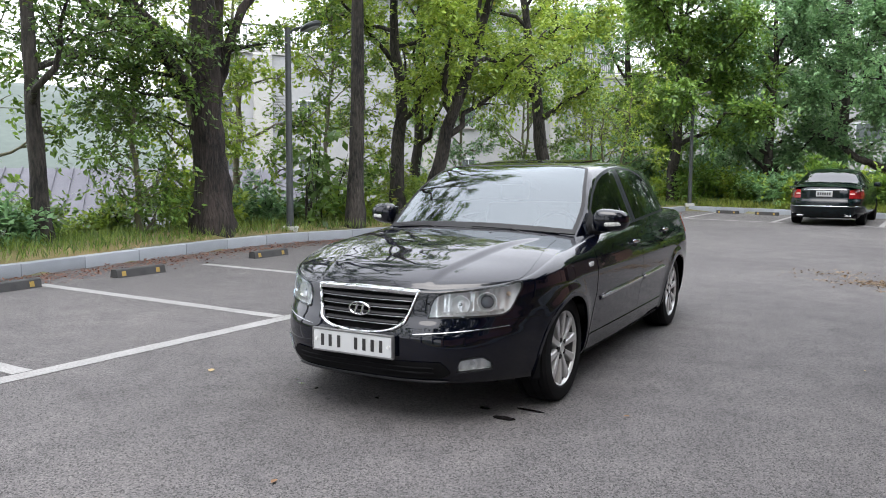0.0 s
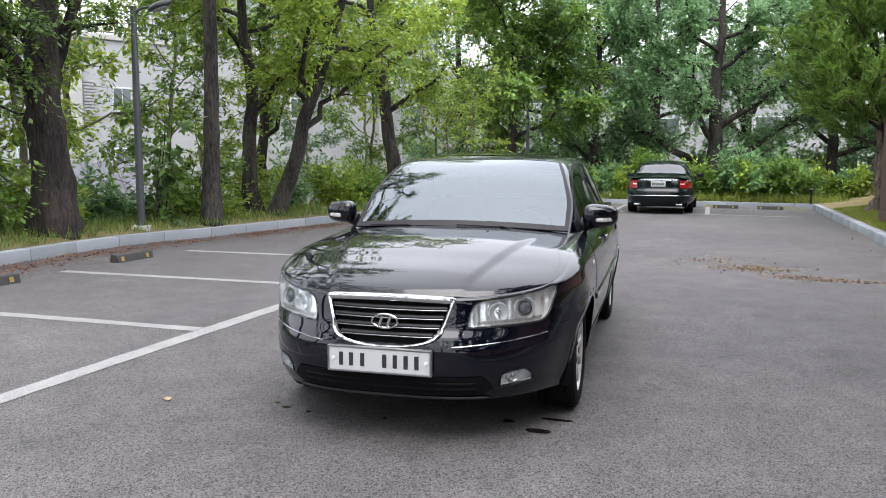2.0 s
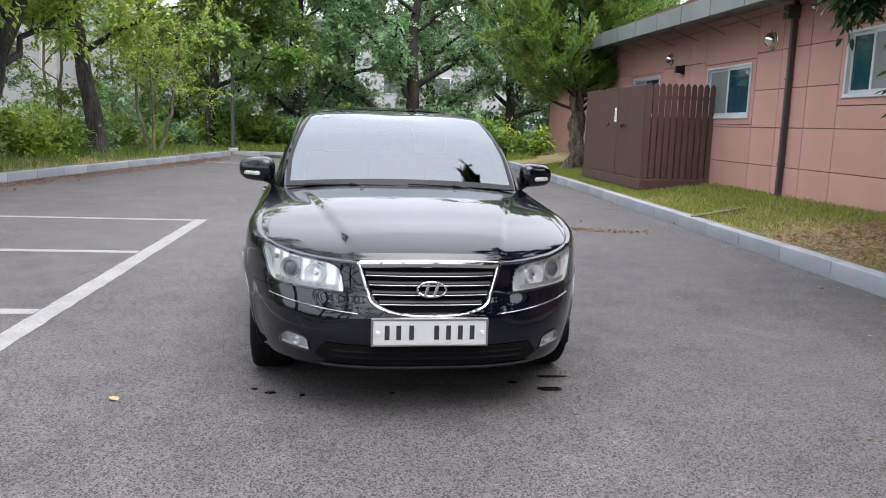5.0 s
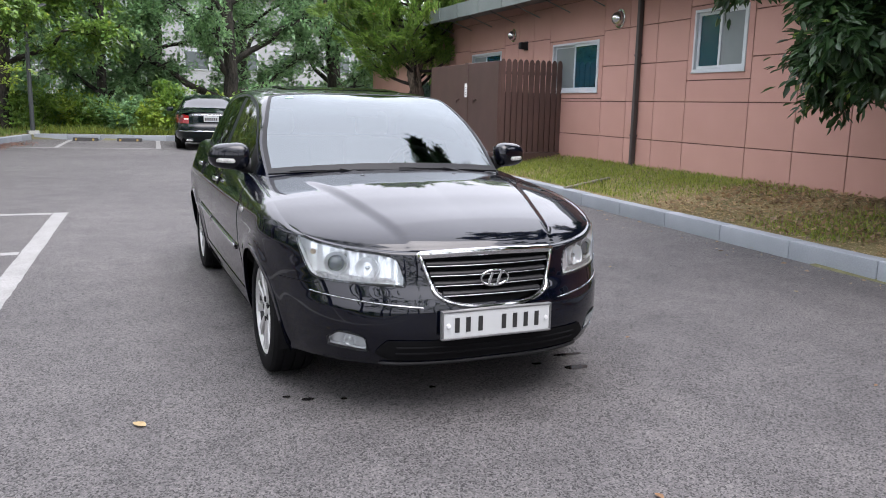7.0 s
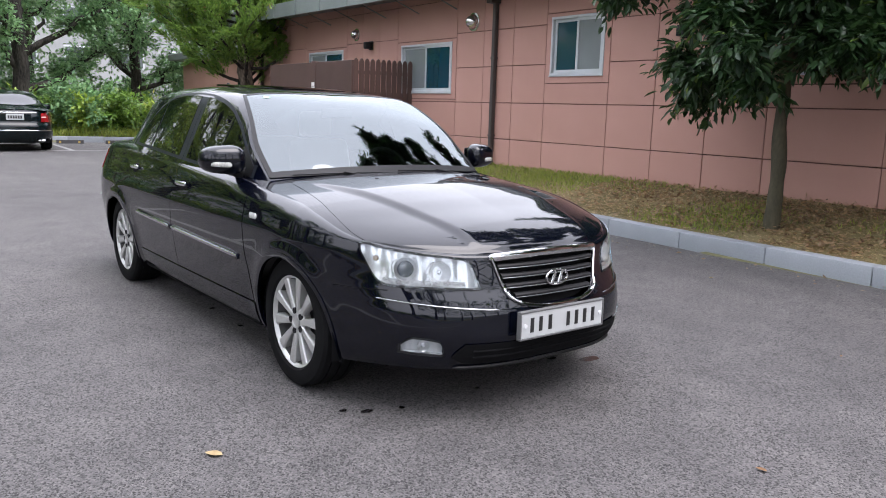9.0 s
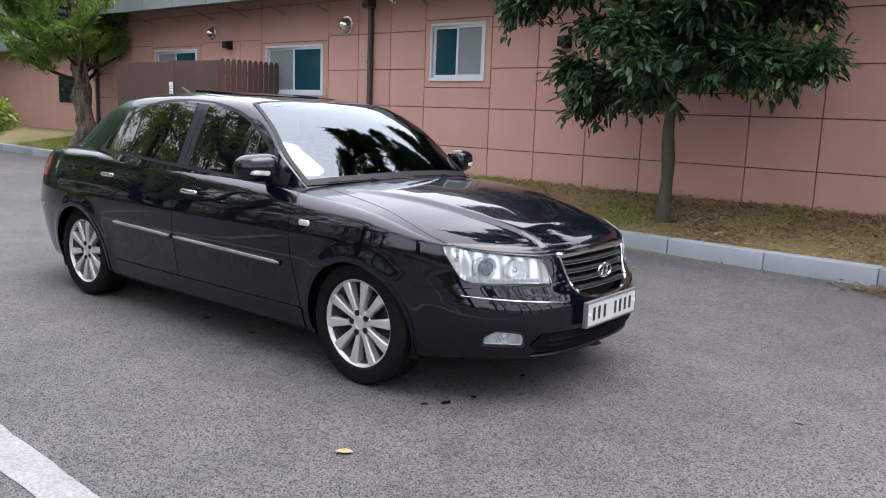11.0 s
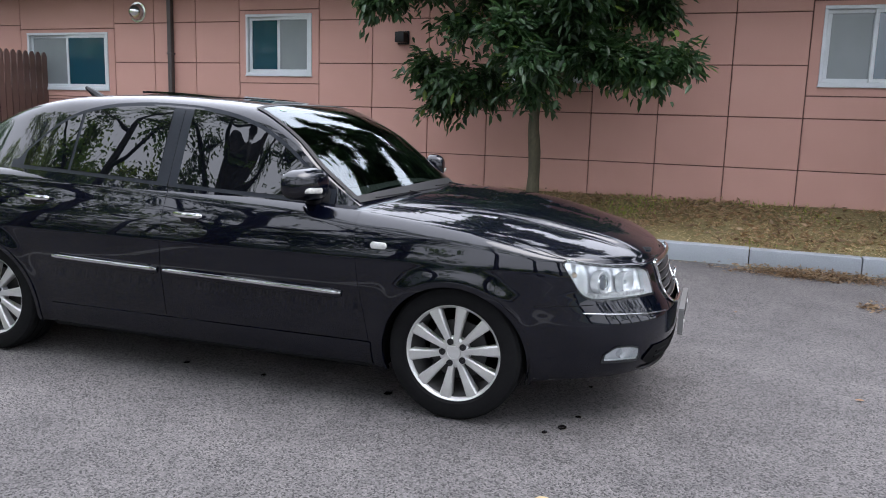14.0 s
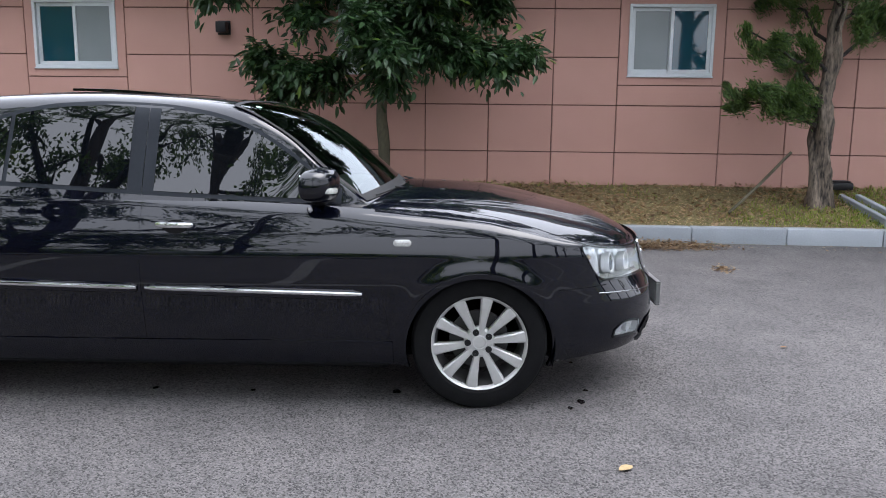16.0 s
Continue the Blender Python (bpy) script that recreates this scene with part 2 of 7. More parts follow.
NEEDLE_DARK = leaf_material("dark_juniper_needle", (0.018, 0.046, 0.012), (0.075, 0.135, 0.028), (0.14, 0.10, 0.045))
BARK_PEEL = surface("peeling_bark", (0.014, 0.011, 0.009), (0.18, 0.14, 0.105), 7, 40, 0.95, 1.0, 22, 0.02, stretch=(1, 1, 0.25), fine_mix=0.5, band=0.12)
SHED_ROOF = surface("weathered_ribbed_roof", (0.085, 0.085, 0.10), (0.13, 0.13, 0.145), 1.0, 20, 0.9, 0.1, 20, spec=0.15)
NEEDLE = leaf_material("juniper_needle", (0.04, 0.095, 0.018), (0.145, 0.255, 0.042), (0.26, 0.16, 0.06))
GRASS = leaf_material("grass_blade", (0.075, 0.12, 0.02), (0.21, 0.26, 0.045), (0.33, 0.28, 0.10))
BANK_BLADE = leaf_material("bank_blade", (0.04, 0.085, 0.016), (0.13, 0.19, 0.035), (0.26, 0.23, 0.08))
DRY = leaf_material("dry_blade", (0.15, 0.11, 0.055), (0.34, 0.26, 0.135), (0.36, 0.29, 0.15))
RUBBER = surface("tyre_rubber", (0.003, 0.003, 0.0035), (0.007, 0.007, 0.0075), 20, 120, 0.8, 0.1, 90, 0.002, spec=0.12)
STOP_RUBBER = surface("stop_rubber", (0.015, 0.015, 0.016), (0.04, 0.04, 0.04), 8, 80, 0.8, 0.2, 60)
STOP_YELLOW = surface("stop_yellow", (0.16, 0.11, 0.03), (0.32, 0.21, 0.04), 8, 80, 0.8, 0.2, 60)
WALL_WHITE = surface("white_render", (0.28, 0.29, 0.30), (0.36, 0.365, 0.37), 0.5, 8, 0.85, 0.1, 30)
CONCRETE = surface("grey_concrete", (0.30, 0.30, 0.29), (0.44, 0.44, 0.42), 1.5, 20, 0.9, 0.2, 40)
# woods green greyed in its colour to stand in for distant haze
HILL = surface("hazed_far_woods", (0.050, 0.066, 0.060), (0.088, 0.108, 0.095), 0.04, 0.5, 1.0, 0)
PALE_GLASS = plain("far_window_glass", (0.10, 0.115, 0.12), 0.08, 0.0, 0.6)
DARK_GLASS = plain("dark_window_glass", (0.012, 0.018, 0.02), 0.03, 0.0, 0.8)
BLUE_GLASS = plain("blue_window_glass", (0.006, 0.042, 0.062), 0.03, 0.0, 0.8)
SCREEN_GLASS = surface("insect_screen", (0.13, 0.15, 0.155), (0.18, 0.20, 0.205), 2, 300, 0.35, 0, spec=0.6)
BLACK_PLASTIC = plain("black_plastic", (0.008, 0.008, 0.009), 0.5, 0.0, 0.25)

# ---- the ground, kerbs and markings ----
def kerb_left_x(y):
    return float(np.interp(y, (-15, 5.7, 8, 10, 11.5, 13, 15.7, 20, 25, 29.5), (-9.4, -9.75, -10.1, -10.36, -10.42, -9.98, -9.64, -8.95, -8.1, -7.45)))


def far_kerb_y(x):
    return 27.1 + 0.23 * (2.0 - x)


def kerb_right_x(y):
    return 1.55 + 0.02 * max(0.0, y - 4)


def ground_z(x, y):
    """Height of the land outside the paved yard."""
    z = 0.0
    left, right, far = kerb_left_x(min(y, 29)) - 0.2 - x, x - kerb_right_x(y) - 0.15, y - far_kerb_y(x) - 0.2
    if left > 0:
        z = 0.16 + 0.06 * min(left, 1.0) if left < 1.6 else 0.22 - 0.28 * (left - 1.6)
        z = max(z, -6.0)
    elif right > 0:
        z = 0.15 + min(right, 2.1) * 0.145
    elif far > 0:
        z = 0.16
    if far > 3 and left > 0:
        z = max(z, -2.0)
    return z


xs = [-900, -400, -150, -80, -50] + [-40 + i for i in range(0, 28)] + [-12 + 0.25 * i for i in range(0, 72)] + [6 + i for i in range(0, 30, 2)] + [60, 150, 400, 900]
ys = [-900, -300, -100, -40, -20] + [-14 + i for i in range(0, 12)] + [-2 + 0.5 * i for i in range(0, 84)] + [40 + 4 * i for i in range(0, 10)] + [100, 200, 400, 900]
verts = [(x, y, ground_z(x, y) + (0.03 * noise.noise((x * 0.8, y * 0.8, 0)) - 0.02 if ground_z(x, y) != 0 else -0.03)) for y in ys for x in xs]
w = len(xs)
faces = [(j * w + i, j * w + i + 1, (j + 1) * w + i + 1, (j + 1) * w + i) for j in range(len(ys) - 1) for i in range(w - 1)]
tagged(mesh_ob("ground", verts, faces, SOIL, True), "bare brown soil with dry thatch round the yard", "ground", kind="structure")

# paved yard: a slab with a little unevenness
pv = [(-9.4, -16)] + [(kerb_left_x(y / 2), y / 2) for y in range(-30, 59)] + [(-7.45, far_kerb_y(-7.45) + 0.1), (2.1, 27.2)] + [(kerb_right_x(y), y) for y in range(27, -16, -2)] + [(1.55, -16)]
bm = bmesh.new()
bm.faces.new([bm.verts.new((x, y, 0.0)) for x, y in pv])
ex = bmesh.ops.extrude_face_region(bm, geom=bm.faces[:])
bmesh.ops.translate(bm, vec=(0, 0, -0.12), verts=[v for v in ex["geom"] if isinstance(v, bmesh.types.BMVert)])
tagged(bm_ob("pavement", bm, ASPHALT), "worn grey asphalt of the parking yard", "asphalt", kind="structure")


def stripe(x0, x1, y0, y1):
    bm = bmesh.new()
    n = max(2, int(max(x1 - x0, y1 - y0) / 0.12))
    along = (x1 - x0) > (y1 - y0)
    sides = ([], [])
    for i in range(n + 1):
        for k in (0, 1):
            j = random.uniform(-0.006, 0.006)
            t = i / n
            p = (x0 + (x1 - x0) * t, (y0, y1)[k] + j, 0.004) if along else ((x0, x1)[k] + j, y0 + (y1 - y0) * t, 0.004)
            sides[k].append(bm.verts.new(p))
    for i in range(n):
        bm.faces.new((sides[0][i], sides[0][i + 1], sides[1][i + 1], sides[1][i]))
    return tagged(bm_ob("parking_line", bm, WHITE_LINE), "white painted parking bay line on asphalt", "road marking", group="parking lines", kind="structure")


stripe(-5.11, -4.95, -1.95, 10.92)
for y in (-1.9, 0.65, 3.25, 5.72, 8.24, 10.84):
    stripe(-8.95, -5.12, y - 0.07, y + 0.07)
def slant(x0, y0, x1, y1):
    ob = stripe(0, math.hypot(x1 - x0, y1 - y0), -0.065, 0.065)
    ob.matrix_world = pose(x0, y0, 0, 0, 0, math.degrees(math.atan2(y1 - y0, x1 - x0)))


slant(-7.6, 24.62, 1.3, 22.95)
for x, y in ((-6.4, 24.48), (-3.78, 23.98), (-1.1, 23.48)):
    slant(x, y, x + 0.02, y + 4.4)


def kerb_run(points, length, inward, group):
    """Kerb stones end to end along a line; inward: which side the lawn is on."""
    out = []
    for (ax, ay), (bx, by) in zip(points, points[1:]):
        d = math.hypot(bx - ax, by - ay)
        bm = boxbm(0.0, d - 0.008, 0.0, 0.18 * inward, -0.15, 0.17 + random.uniform(-0.004, 0.004), 0.012, 2) if inward > 0 else boxbm(0.0, d - 0.008, -0.18, 0.0, -0.15, 0.17 + random.uniform(-0.004, 0.004), 0.012, 2)
        ob = bm_ob("kerb_stone", bm, KERB, smooth=40)
        ob.matrix_world = pose(ax, ay, 0, 0, 0, math.degrees(math.atan2(by - ay, bx - ax)))
        out.append(ob)
    return out


def kerb_line(name, points, inward, label):
    top = tagged(new(name), label, "kerb", kind="structure")
    for ob in kerb_run(points, 1.0, inward, name):
        ob.parent = top


kerb_line("kerb_left", [(kerb_left_x(y), y) for y in range(-15, 30, 1)], 1, "pale grey granite kerb stones beside the wooded bank")
kerb_line("kerb_right", [(kerb_right_x(y) , y + 0.35) for y in range(-15, 28, 1)], -1, "pale grey granite kerb stones beside the lawn")
kerb_line("kerb_far", [(-7.5 + i, far_kerb_y(-7.5 + i)) for i in range(0, 11)], 1, "grey granite kerb stones at the end of the yard")

# lawn beside the building: a sheet that rises to the wall
bm = bmesh.new()
cols, rows = 14, 70
grid = []
for j in range(rows + 1):
    y = -14 + 46 * j / rows
    row = []
    for i in range(cols + 1):
        x0 = kerb_right_x(y) + 0.16
        x = x0 + (5.5 - x0) * i / cols
        z = 0.155 + 0.145 * min(x - x0, 2.0) + 0.02 * noise.noise((x * 1.5, y * 1.5, 3)) * min(1, i)
        row.append(bm.verts.new((x, y, z)))
    grid.append(row)
for j in range(rows):
    for i in range(cols):
        bm.faces.new((grid[j][i], grid[j][i + 1], grid[j + 1][i + 1], grid[j + 1][i]))
tagged(bm_ob("lawn_ground", bm, GRASS_GROUND, smooth=60), "thin lawn with bare brown patches beside the wall", "lawn", kind="structure")

# bank under the trees
bm = bmesh.new()
grid = []
for j in range(60):
    y = -14 + 46 * j / 59
    row = []
    for i in range(12):
        x = kerb_left_x(min(y, 29)) - 0.17 - 0.35 * i
        row.append(bm.verts.new((x, y, ground_z(x - 0.03, y) + 0.02 + 0.03 * noise.noise((x, y, 5)))))
    grid.append(row)
for j in range(59):
    for i in range(11):
        bm.faces.new((grid[j][i + 1], grid[j][i], grid[j + 1][i], grid[j + 1][i + 1]))
tagged(bm_ob("bank_ground", bm, GRASS_GROUND, smooth=60), "grassy bank above the yard's kerb", "bank", kind="structure")

# ---- the terracotta building ----
WX = 3.62
ROWS_Z = [0.25, 0.86, 1.47, 2.08, 2.69, 3.30]
building = thing("building", WX, 8, 0, label="long single-storey building clad in terracotta pink panels", category="building")


def in_building(ob):
    ob.parent = building
    ob.matrix_parent_inverse = building.matrix_world.inverted()
    return ob


def eave_z(y):
    return 3.31 + 0.009 * (y - 10)


# window openings: near edge, far edge, sill, head
WINDOWS = [(1.70, 2.78, 1.85, 2.75), (5.55, 6.55, 1.86, 2.75), (9.54, 10.68, 1.905, 2.79), (13.36, 15.12, 1.64, 2.56), (17.62, 19.4, 1.66, 2.58)]
BAYS = [(1.56, 2.90), (5.40, 6.82), (9.42, 10.80), (13.22, 15.27), (17.45, 19.55)]
joints_y = [-6.0]
while joints_y[-1] < 22.4:
    y = joints_y[-1]
    bay = next((b for b in BAYS if abs(b[0] - y) < 0.02), None)
    if bay:
        joints_y.append(bay[1])
    else:
        nxt = min([b[0] for b in BAYS if b[0] > y + 0.05] + [22.5])
        k = max(1, round((nxt - y) / 0.85))
        joints_y.append(y + (nxt - y) / k)
panel_meshes = {}


def panel(y0, y1, z0, z1):
    g = 0.0055
    key = (round(y1 - y0, 3), round(z1 - z0, 3))
    if key not in panel_meshes:
        bm = boxbm(0, 0.03, g, y1 - y0 - g, g, z1 - z0 - g, 0.004)
        me = bpy.data.meshes.new("panel")
        bm.to_mesh(me)
        bm.free()
        me.materials.append(PINK)
        panel_meshes[key] = me
    ob = new("panel", panel_meshes[key])
    ob.matrix_world = pose(WX, y0, z0)
    return in_building(ob)


def window_unit(y0, y1, z0, z1, glass_first):
    """A white sliding window of two sashes, one behind an insect screen."""
    top = thing("window", WX, y0, z0)
    top["label"] = "white sliding window with one blue-tinted and one screened sash"
    W, H = y1 - y0, z1 - z0
    fr = bmesh.new()
    for a in ((0, W, 0, 0.04), (0, W, H - 0.04, H), (0, 0.04, 0.04, H - 0.04), (W - 0.04, W, 0.04, H - 0.04)):
        box(fr, -0.015, 0.09, a[0], a[1], a[2], a[3], 0.004)
    part("frame", fr, WHITE_FRAME, top)
    for k in (0, 1):
        a, b = (0.04, W / 2 + 0.02) if k == 0 else (W / 2 - 0.02, W - 0.04)
        d = 0.0 if k == 0 else 0.035
        sash = bmesh.new()
        s = 0.045
        for q in ((a, b, 0.04, 0.04 + s), (a, b, H - 0.04 - s, H - 0.04), (a, a + s, 0.04 + s, H - 0.04 - s), (b - s, b, 0.04 + s, H - 0.04 - s)):
            box(sash, d, d + 0.03, q[0], q[1], q[2], q[3], 0.003)
        sob = part("sash", sash, WHITE_FRAME, top)
        pane = boxbm(d + 0.012, d + 0.018, a + s, b - s, 0.04 + s, H - 0.04 - s)
        part("pane", pane, BLUE_GLASS if (k == 0) == glass_first else SCREEN_GLASS, sob)
    part("sill", boxbm(-0.025, 0.1, -0.01, W + 0.01, -0.018, 0.0, 0.004), WHITE_FRAME, top)
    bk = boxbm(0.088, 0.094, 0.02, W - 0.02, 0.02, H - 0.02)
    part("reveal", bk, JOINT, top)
    return in_building(top)


# solid wall behind the panels, pierced by the openings
bm = bmesh.new()
last = -6.0
for y0, y1, z0, z1 in WINDOWS:
    box(bm, WX + 0.032, WX + 0.25, last, y0, -0.2, 4.0)
    box(bm, WX + 0.032, WX + 0.25, y0, y1, -0.2, z0)
    box(bm, WX + 0.032, WX + 0.25, y0, y1, z1, 4.0)
    last = y1
box(bm, WX + 0.032, WX + 0.25, last, 22.5, -0.2, 4.0)
box(bm, WX + 0.25, WX + 9, 22.25, 22.5, -0.2, 4.0)
box(bm, WX + 0.25, WX + 9, -6.0, -5.75, -0.2, 4.0)
box(bm, WX + 8.8, WX + 9, -5.75, 22.25, -0.2, 4.0)
in_building(bm_ob("wall", bm, JOINT))
for i, w in enumerate(WINDOWS):
    window_unit(*w, glass_first=i != 2)
TOPZ = 3.9
for y0, y1 in zip(joints_y, joints_y[1:]):
    bay = next((i for i, b in enumerate(BAYS) if abs(b[0] - y0) < 0.02), None)
    if bay is None:
        for z0, z1 in zip(ROWS_Z, ROWS_Z[1:] + [TOPZ]):
            panel(y0, y1, z0, z1)
    else:
        wy0, wy1, wz0, wz1 = WINDOWS[bay]
        panel(y0, y1, ROWS_Z[0], ROWS_Z[1])
        panel(y0, y1, ROWS_Z[1], ROWS_Z[2])
        panel(y0, y1, ROWS_Z[2], wz0 - 0.12)
        g = 0.007
        zt = wz1 + 0.06
        for a, b, c, e in ((g, wy0 - y0, wz0 - 0.12 + g, zt - g), (wy1 - y0, y1 - y0 - g, wz0 - 0.12 + g, zt - g), (wy0 - y0, wy1 - y0, wz0 - 0.12 + g, wz0), (wy0 - y0, wy1 - y0, wz1, zt - g)):
            ob = bm_ob("window_surround", boxbm(0, 0.03, a, b, c, e, 0.0015), PINK)
            ob.matrix_world = pose(WX, y0, 0)
            in_building(ob)
        panel(y0, y1, zt, 3.30)
        panel(y0, y1, 3.30, TOPZ)
# roof with a sheet-metal fascia, slightly rising towards the far end
bm = bmesh.new()
vs = []
for y in (-6.5, 23.4):
    e = eave_z(y)
    vs.append([bm.verts.new(p) for p in ((2.95, y, e), (WX + 9.4, y, e + 1.2), (WX + 9.4, y, e + 1.45), (2.95, y, e + 0.30), (2.90, y, e + 0.30), (2.90, y, e - 0.02), (2.95, y, e - 0.02))])
for k in range(7):
    bm.faces.new((vs[0][k], vs[0][(k + 1) % 7], vs[1][(k + 1) % 7], vs[1][k]))
bm.faces.new(vs[0][::-1]), bm.faces.new(vs[1])
in_building(bm_ob("roof", bm, ROOF_METAL))
y = -6.4
while y < 23.3:
    e = eave_z(y)
    in_building(bm_ob("fascia_seam", boxbm(2.885, 2.91, y, y + 0.03, e - 0.02, e + 0.31, 0.003), ROOF_METAL))
    y += 1.25
for y in [-5.5 + 1.25 * i for i in range(23)]:
    e = eave_z(y)
    in_building(bm_ob("eave_bracket", tube(bmesh.new(), [(2.97, y, e + 0.02), (WX, y, e - 0.22)], [0.012, 0.012], 5), ROOF_METAL))
# downpipes
for py in (12.05, 22.3):
    bm = boxbm(WX - 0.09, WX - 0.01, py - 0.038, py + 0.038, 0.35, eave_z(py) + 0.05, 0.012, 2)
    box(bm, WX - 0.2, WX - 0.005, py - 0.08, py + 0.08, eave_z(py) - 0.22, eave_z(py) - 0.02, 0.01)
    for z in (0.9, 2.2):
        box(bm, WX - 0.095, WX - 0.002, py - 0.05, py + 0.05, z, z + 0.03, 0.004)
    in_building(bm_ob("downpipe", bm, DARK_PIPE, label="dark brown square downpipe"))


def vent_hood(y, z, s):
    ob = thing("vent_hood", WX, y, z, label="round stainless steel vent hood on the wall", category="vent", group="wall vents")
    bm = bmesh.new()
    lathe(bm, [(0.0, 0.16 * s), (-0.012, 0.16 * s), (-0.014, 0.13 * s), (-0.03, 0.125 * s)], axis="x", sides=28)
    part("flange", bm, STEEL, ob)
    bm = bmesh.new()
    lathe(bm, [(-0.02, 0.118 * s)] + [(-0.03 - 0.13 * s * math.sin(a), 0.12 * s * math.cos(a)) for a in [i * math.pi / 2 / 8 for i in range(9)]], axis="x", sides=28)
    part("dome", bm, STEEL, ob)


vent_hood(12.72, 2.86, 1.0)
vent_hood(17.0, 2.88, 0.85)
vent_hood(11.55, 3.22, 0.42)


def wall_lamp(y, z):
    ob = thing("wall_lamp", WX, y, z, label="small black box lamp on the wall", category="wall lamp", group="wall lamps")
    part("housing", boxbm(-0.16, 0.0, -0.07, 0.07, -0.07, 0.07, 0.012, 2), BLACK_PLASTIC, ob)
    part("backplate", boxbm(-0.02, 0.0, -0.085, 0.085, -0.09, 0.09, 0.004), BLACK_PLASTIC, ob)


wall_lamp(8.07, 2.43)
wall_lamp(16.35, 2.62)

# recessed wing beyond the far end
wing = thing("rear_wing", 5.0, 27, 0, label="lower pink wing of the building behind the juniper", category="building")
bm = boxbm(0.0, 5, -4.4, 7, -0.1, 2.9)
part("wall", bm, PINK, wing)
bm = boxbm(-0.5, 5.5, -4.4, 7.3, 2.9, 3.15, 0.02)
part("roof", bm, ROOF_METAL, wing)
part("window", boxbm(-0.03, 0.02, -0.5, 0.9, 1.3, 2.1, 0.004), DARK_GLASS, wing)

# brown enclosure of vertical boards
fence = thing("enclosure", 2.29, 14.7, 0.0, label="dark brown metal enclosure with scalloped boards and double doors", category="fence")
for i in range(11):
    a = 0.02 + i * 0.121
    bm = bmesh.new()
    prof = [(a, 0.48), (a + 0.098, 0.48), (a + 0.098, 2.17), (a + 0.078, 2.22), (a + 0.049, 2.24), (a + 0.02, 2.22), (a, 2.17)]
    f = [bm.verts.new((x, 0.0, z)) for x, z in prof]
    b = [bm.verts.new((x, 0.025, z)) for x, z in prof]
    bm.faces.new(f), bm.faces.new(b[::-1])
    for k in range(7):
        bm.faces.new((f[k], f[(k + 1) % 7], b[(k + 1) % 7], b[k]))
    part("board", bm, BROWN, fence)
for z in (0.6, 1.3, 1.95):
    part("rail", boxbm(0.0, 1.33, 0.026, 0.066, z, z + 0.06, 0.004), BROWN, fence)
part("back_panel", boxbm(0.04, 1.33, 0.07, 0.09, 0.48, 1.62, 0.004), BROWN, fence)
part("base", boxbm(-0.03, 1.33, -0.03, 3.95, 0.25, 0.46, 0.01), BROWN, fence)
for a, b, nm in ((0.02, 1.55, "door"), (1.75, 3.9, "door")):
    d = part(nm, boxbm(-0.02, 0.03, a, b, 0.48, 2.2, 0.006), BROWN, fence)
    bm = bmesh.new()
    hy = b - 0.35 if a < 1 else a + 0.4
    box(bm, -0.06, -0.02, hy - 0.1, hy + 0.1, 1.46, 1.485, 0.004)
    box(bm, -0.06, -0.045, hy - 0.012, hy + 0.012, 1.40, 1.485, 0.003)
    part("latch", bm, BROWN, d)
part("post", boxbm(-0.03, 0.06, 1.56, 1.74, 0.46, 2.22, 0.006), BROWN, fence)
part("side_board", boxbm(0.03, 1.33, 3.87, 3.9, 0.48, 2.18, 0.004), BROWN, fence)
notice = part("notice", boxbm(-0.036, -0.031, 1.59, 1.72, 1.52, 1.80, 0.001), plain("notice_white", (0.75, 0.75, 0.74), 0.5), fence, "white printed notice")
for i in range(4):
    part("text_bar", boxbm(-0.039, -0.0365, 1.61, 1.70, 1.56 + i * 0.05, 1.575 + i * 0.05), plain("print_grey", (0.25, 0.25, 0.25), 0.6), notice)

# ---- the black sedan ----
def knots(*pairs):
    """A smooth curve through (place, value) pairs that never overshoots."""
    x, y = np.array([p[0] for p in pairs], float), np.array([p[1] for p in pairs], float)
    h, d = np.diff(x), np.diff(y) / np.diff(x)
    m = np.zeros(len(x))
    for i in range(1, len(x) - 1):
        if d[i - 1] * d[i] > 0:
            w1, w2 = 2 * h[i] + h[i - 1], h[i] + 2 * h[i - 1]
            m[i] = (w1 + w2) / (w1 / d[i - 1] + w2 / d[i])
    m[0], m[-1] = d[0], d[-1]

    def f(q):
        q = np.clip(np.asarray(q, float), x[0], x[-1])
        i = np.clip(np.searchsorted(x, q, side="right") - 1, 0, len(x) - 2)
        t = (q - x[i]) / h[i]
        return (2 * t**3 - 3 * t**2 + 1) * y[i] + (t**3 - 2 * t**2 + t) * h[i] * m[i] + (3 * t**2 - 2 * t**3) * y[i + 1] + (t**3 - t**2) * h[i] * m[i + 1]
    return f


ARCHES = ((0.0, 0.295, 0.352), (2.73, 0.30, 0.352))
FY, RY = -0.05, 3.00
CORNER = knots((0.2, 3.1), (0.40, 3.0), (0.56, 2.55), (0.66, 2.42), (0.8, 2.4))
WIDE = knots((0.17, 0.80), (0.25, 0.845), (0.35, 0.869), (0.5, 0.892), (0.62, 0.908), (0.72, 0.909), (0.80, 0.896), (0.87, 0.873), (0.95, 0.842), (1.05, 0.815))
NOSE = knots((0.17, -0.78), (0.22, -0.865), (0.30, -0.915), (0.40, -0.935), (0.48, -0.935), (0.53, -0.920), (0.6, -0.885), (0.7, -0.862), (0.76, -0.84))
TAIL = knots((0.17, 3.66), (0.25, 3.76), (0.4, 3.82), (0.55, 3.85), (0.66, 3.845), (0.72, 3.81), (0.85, 3.79), (0.95, 3.76), (1.02, 3.70))
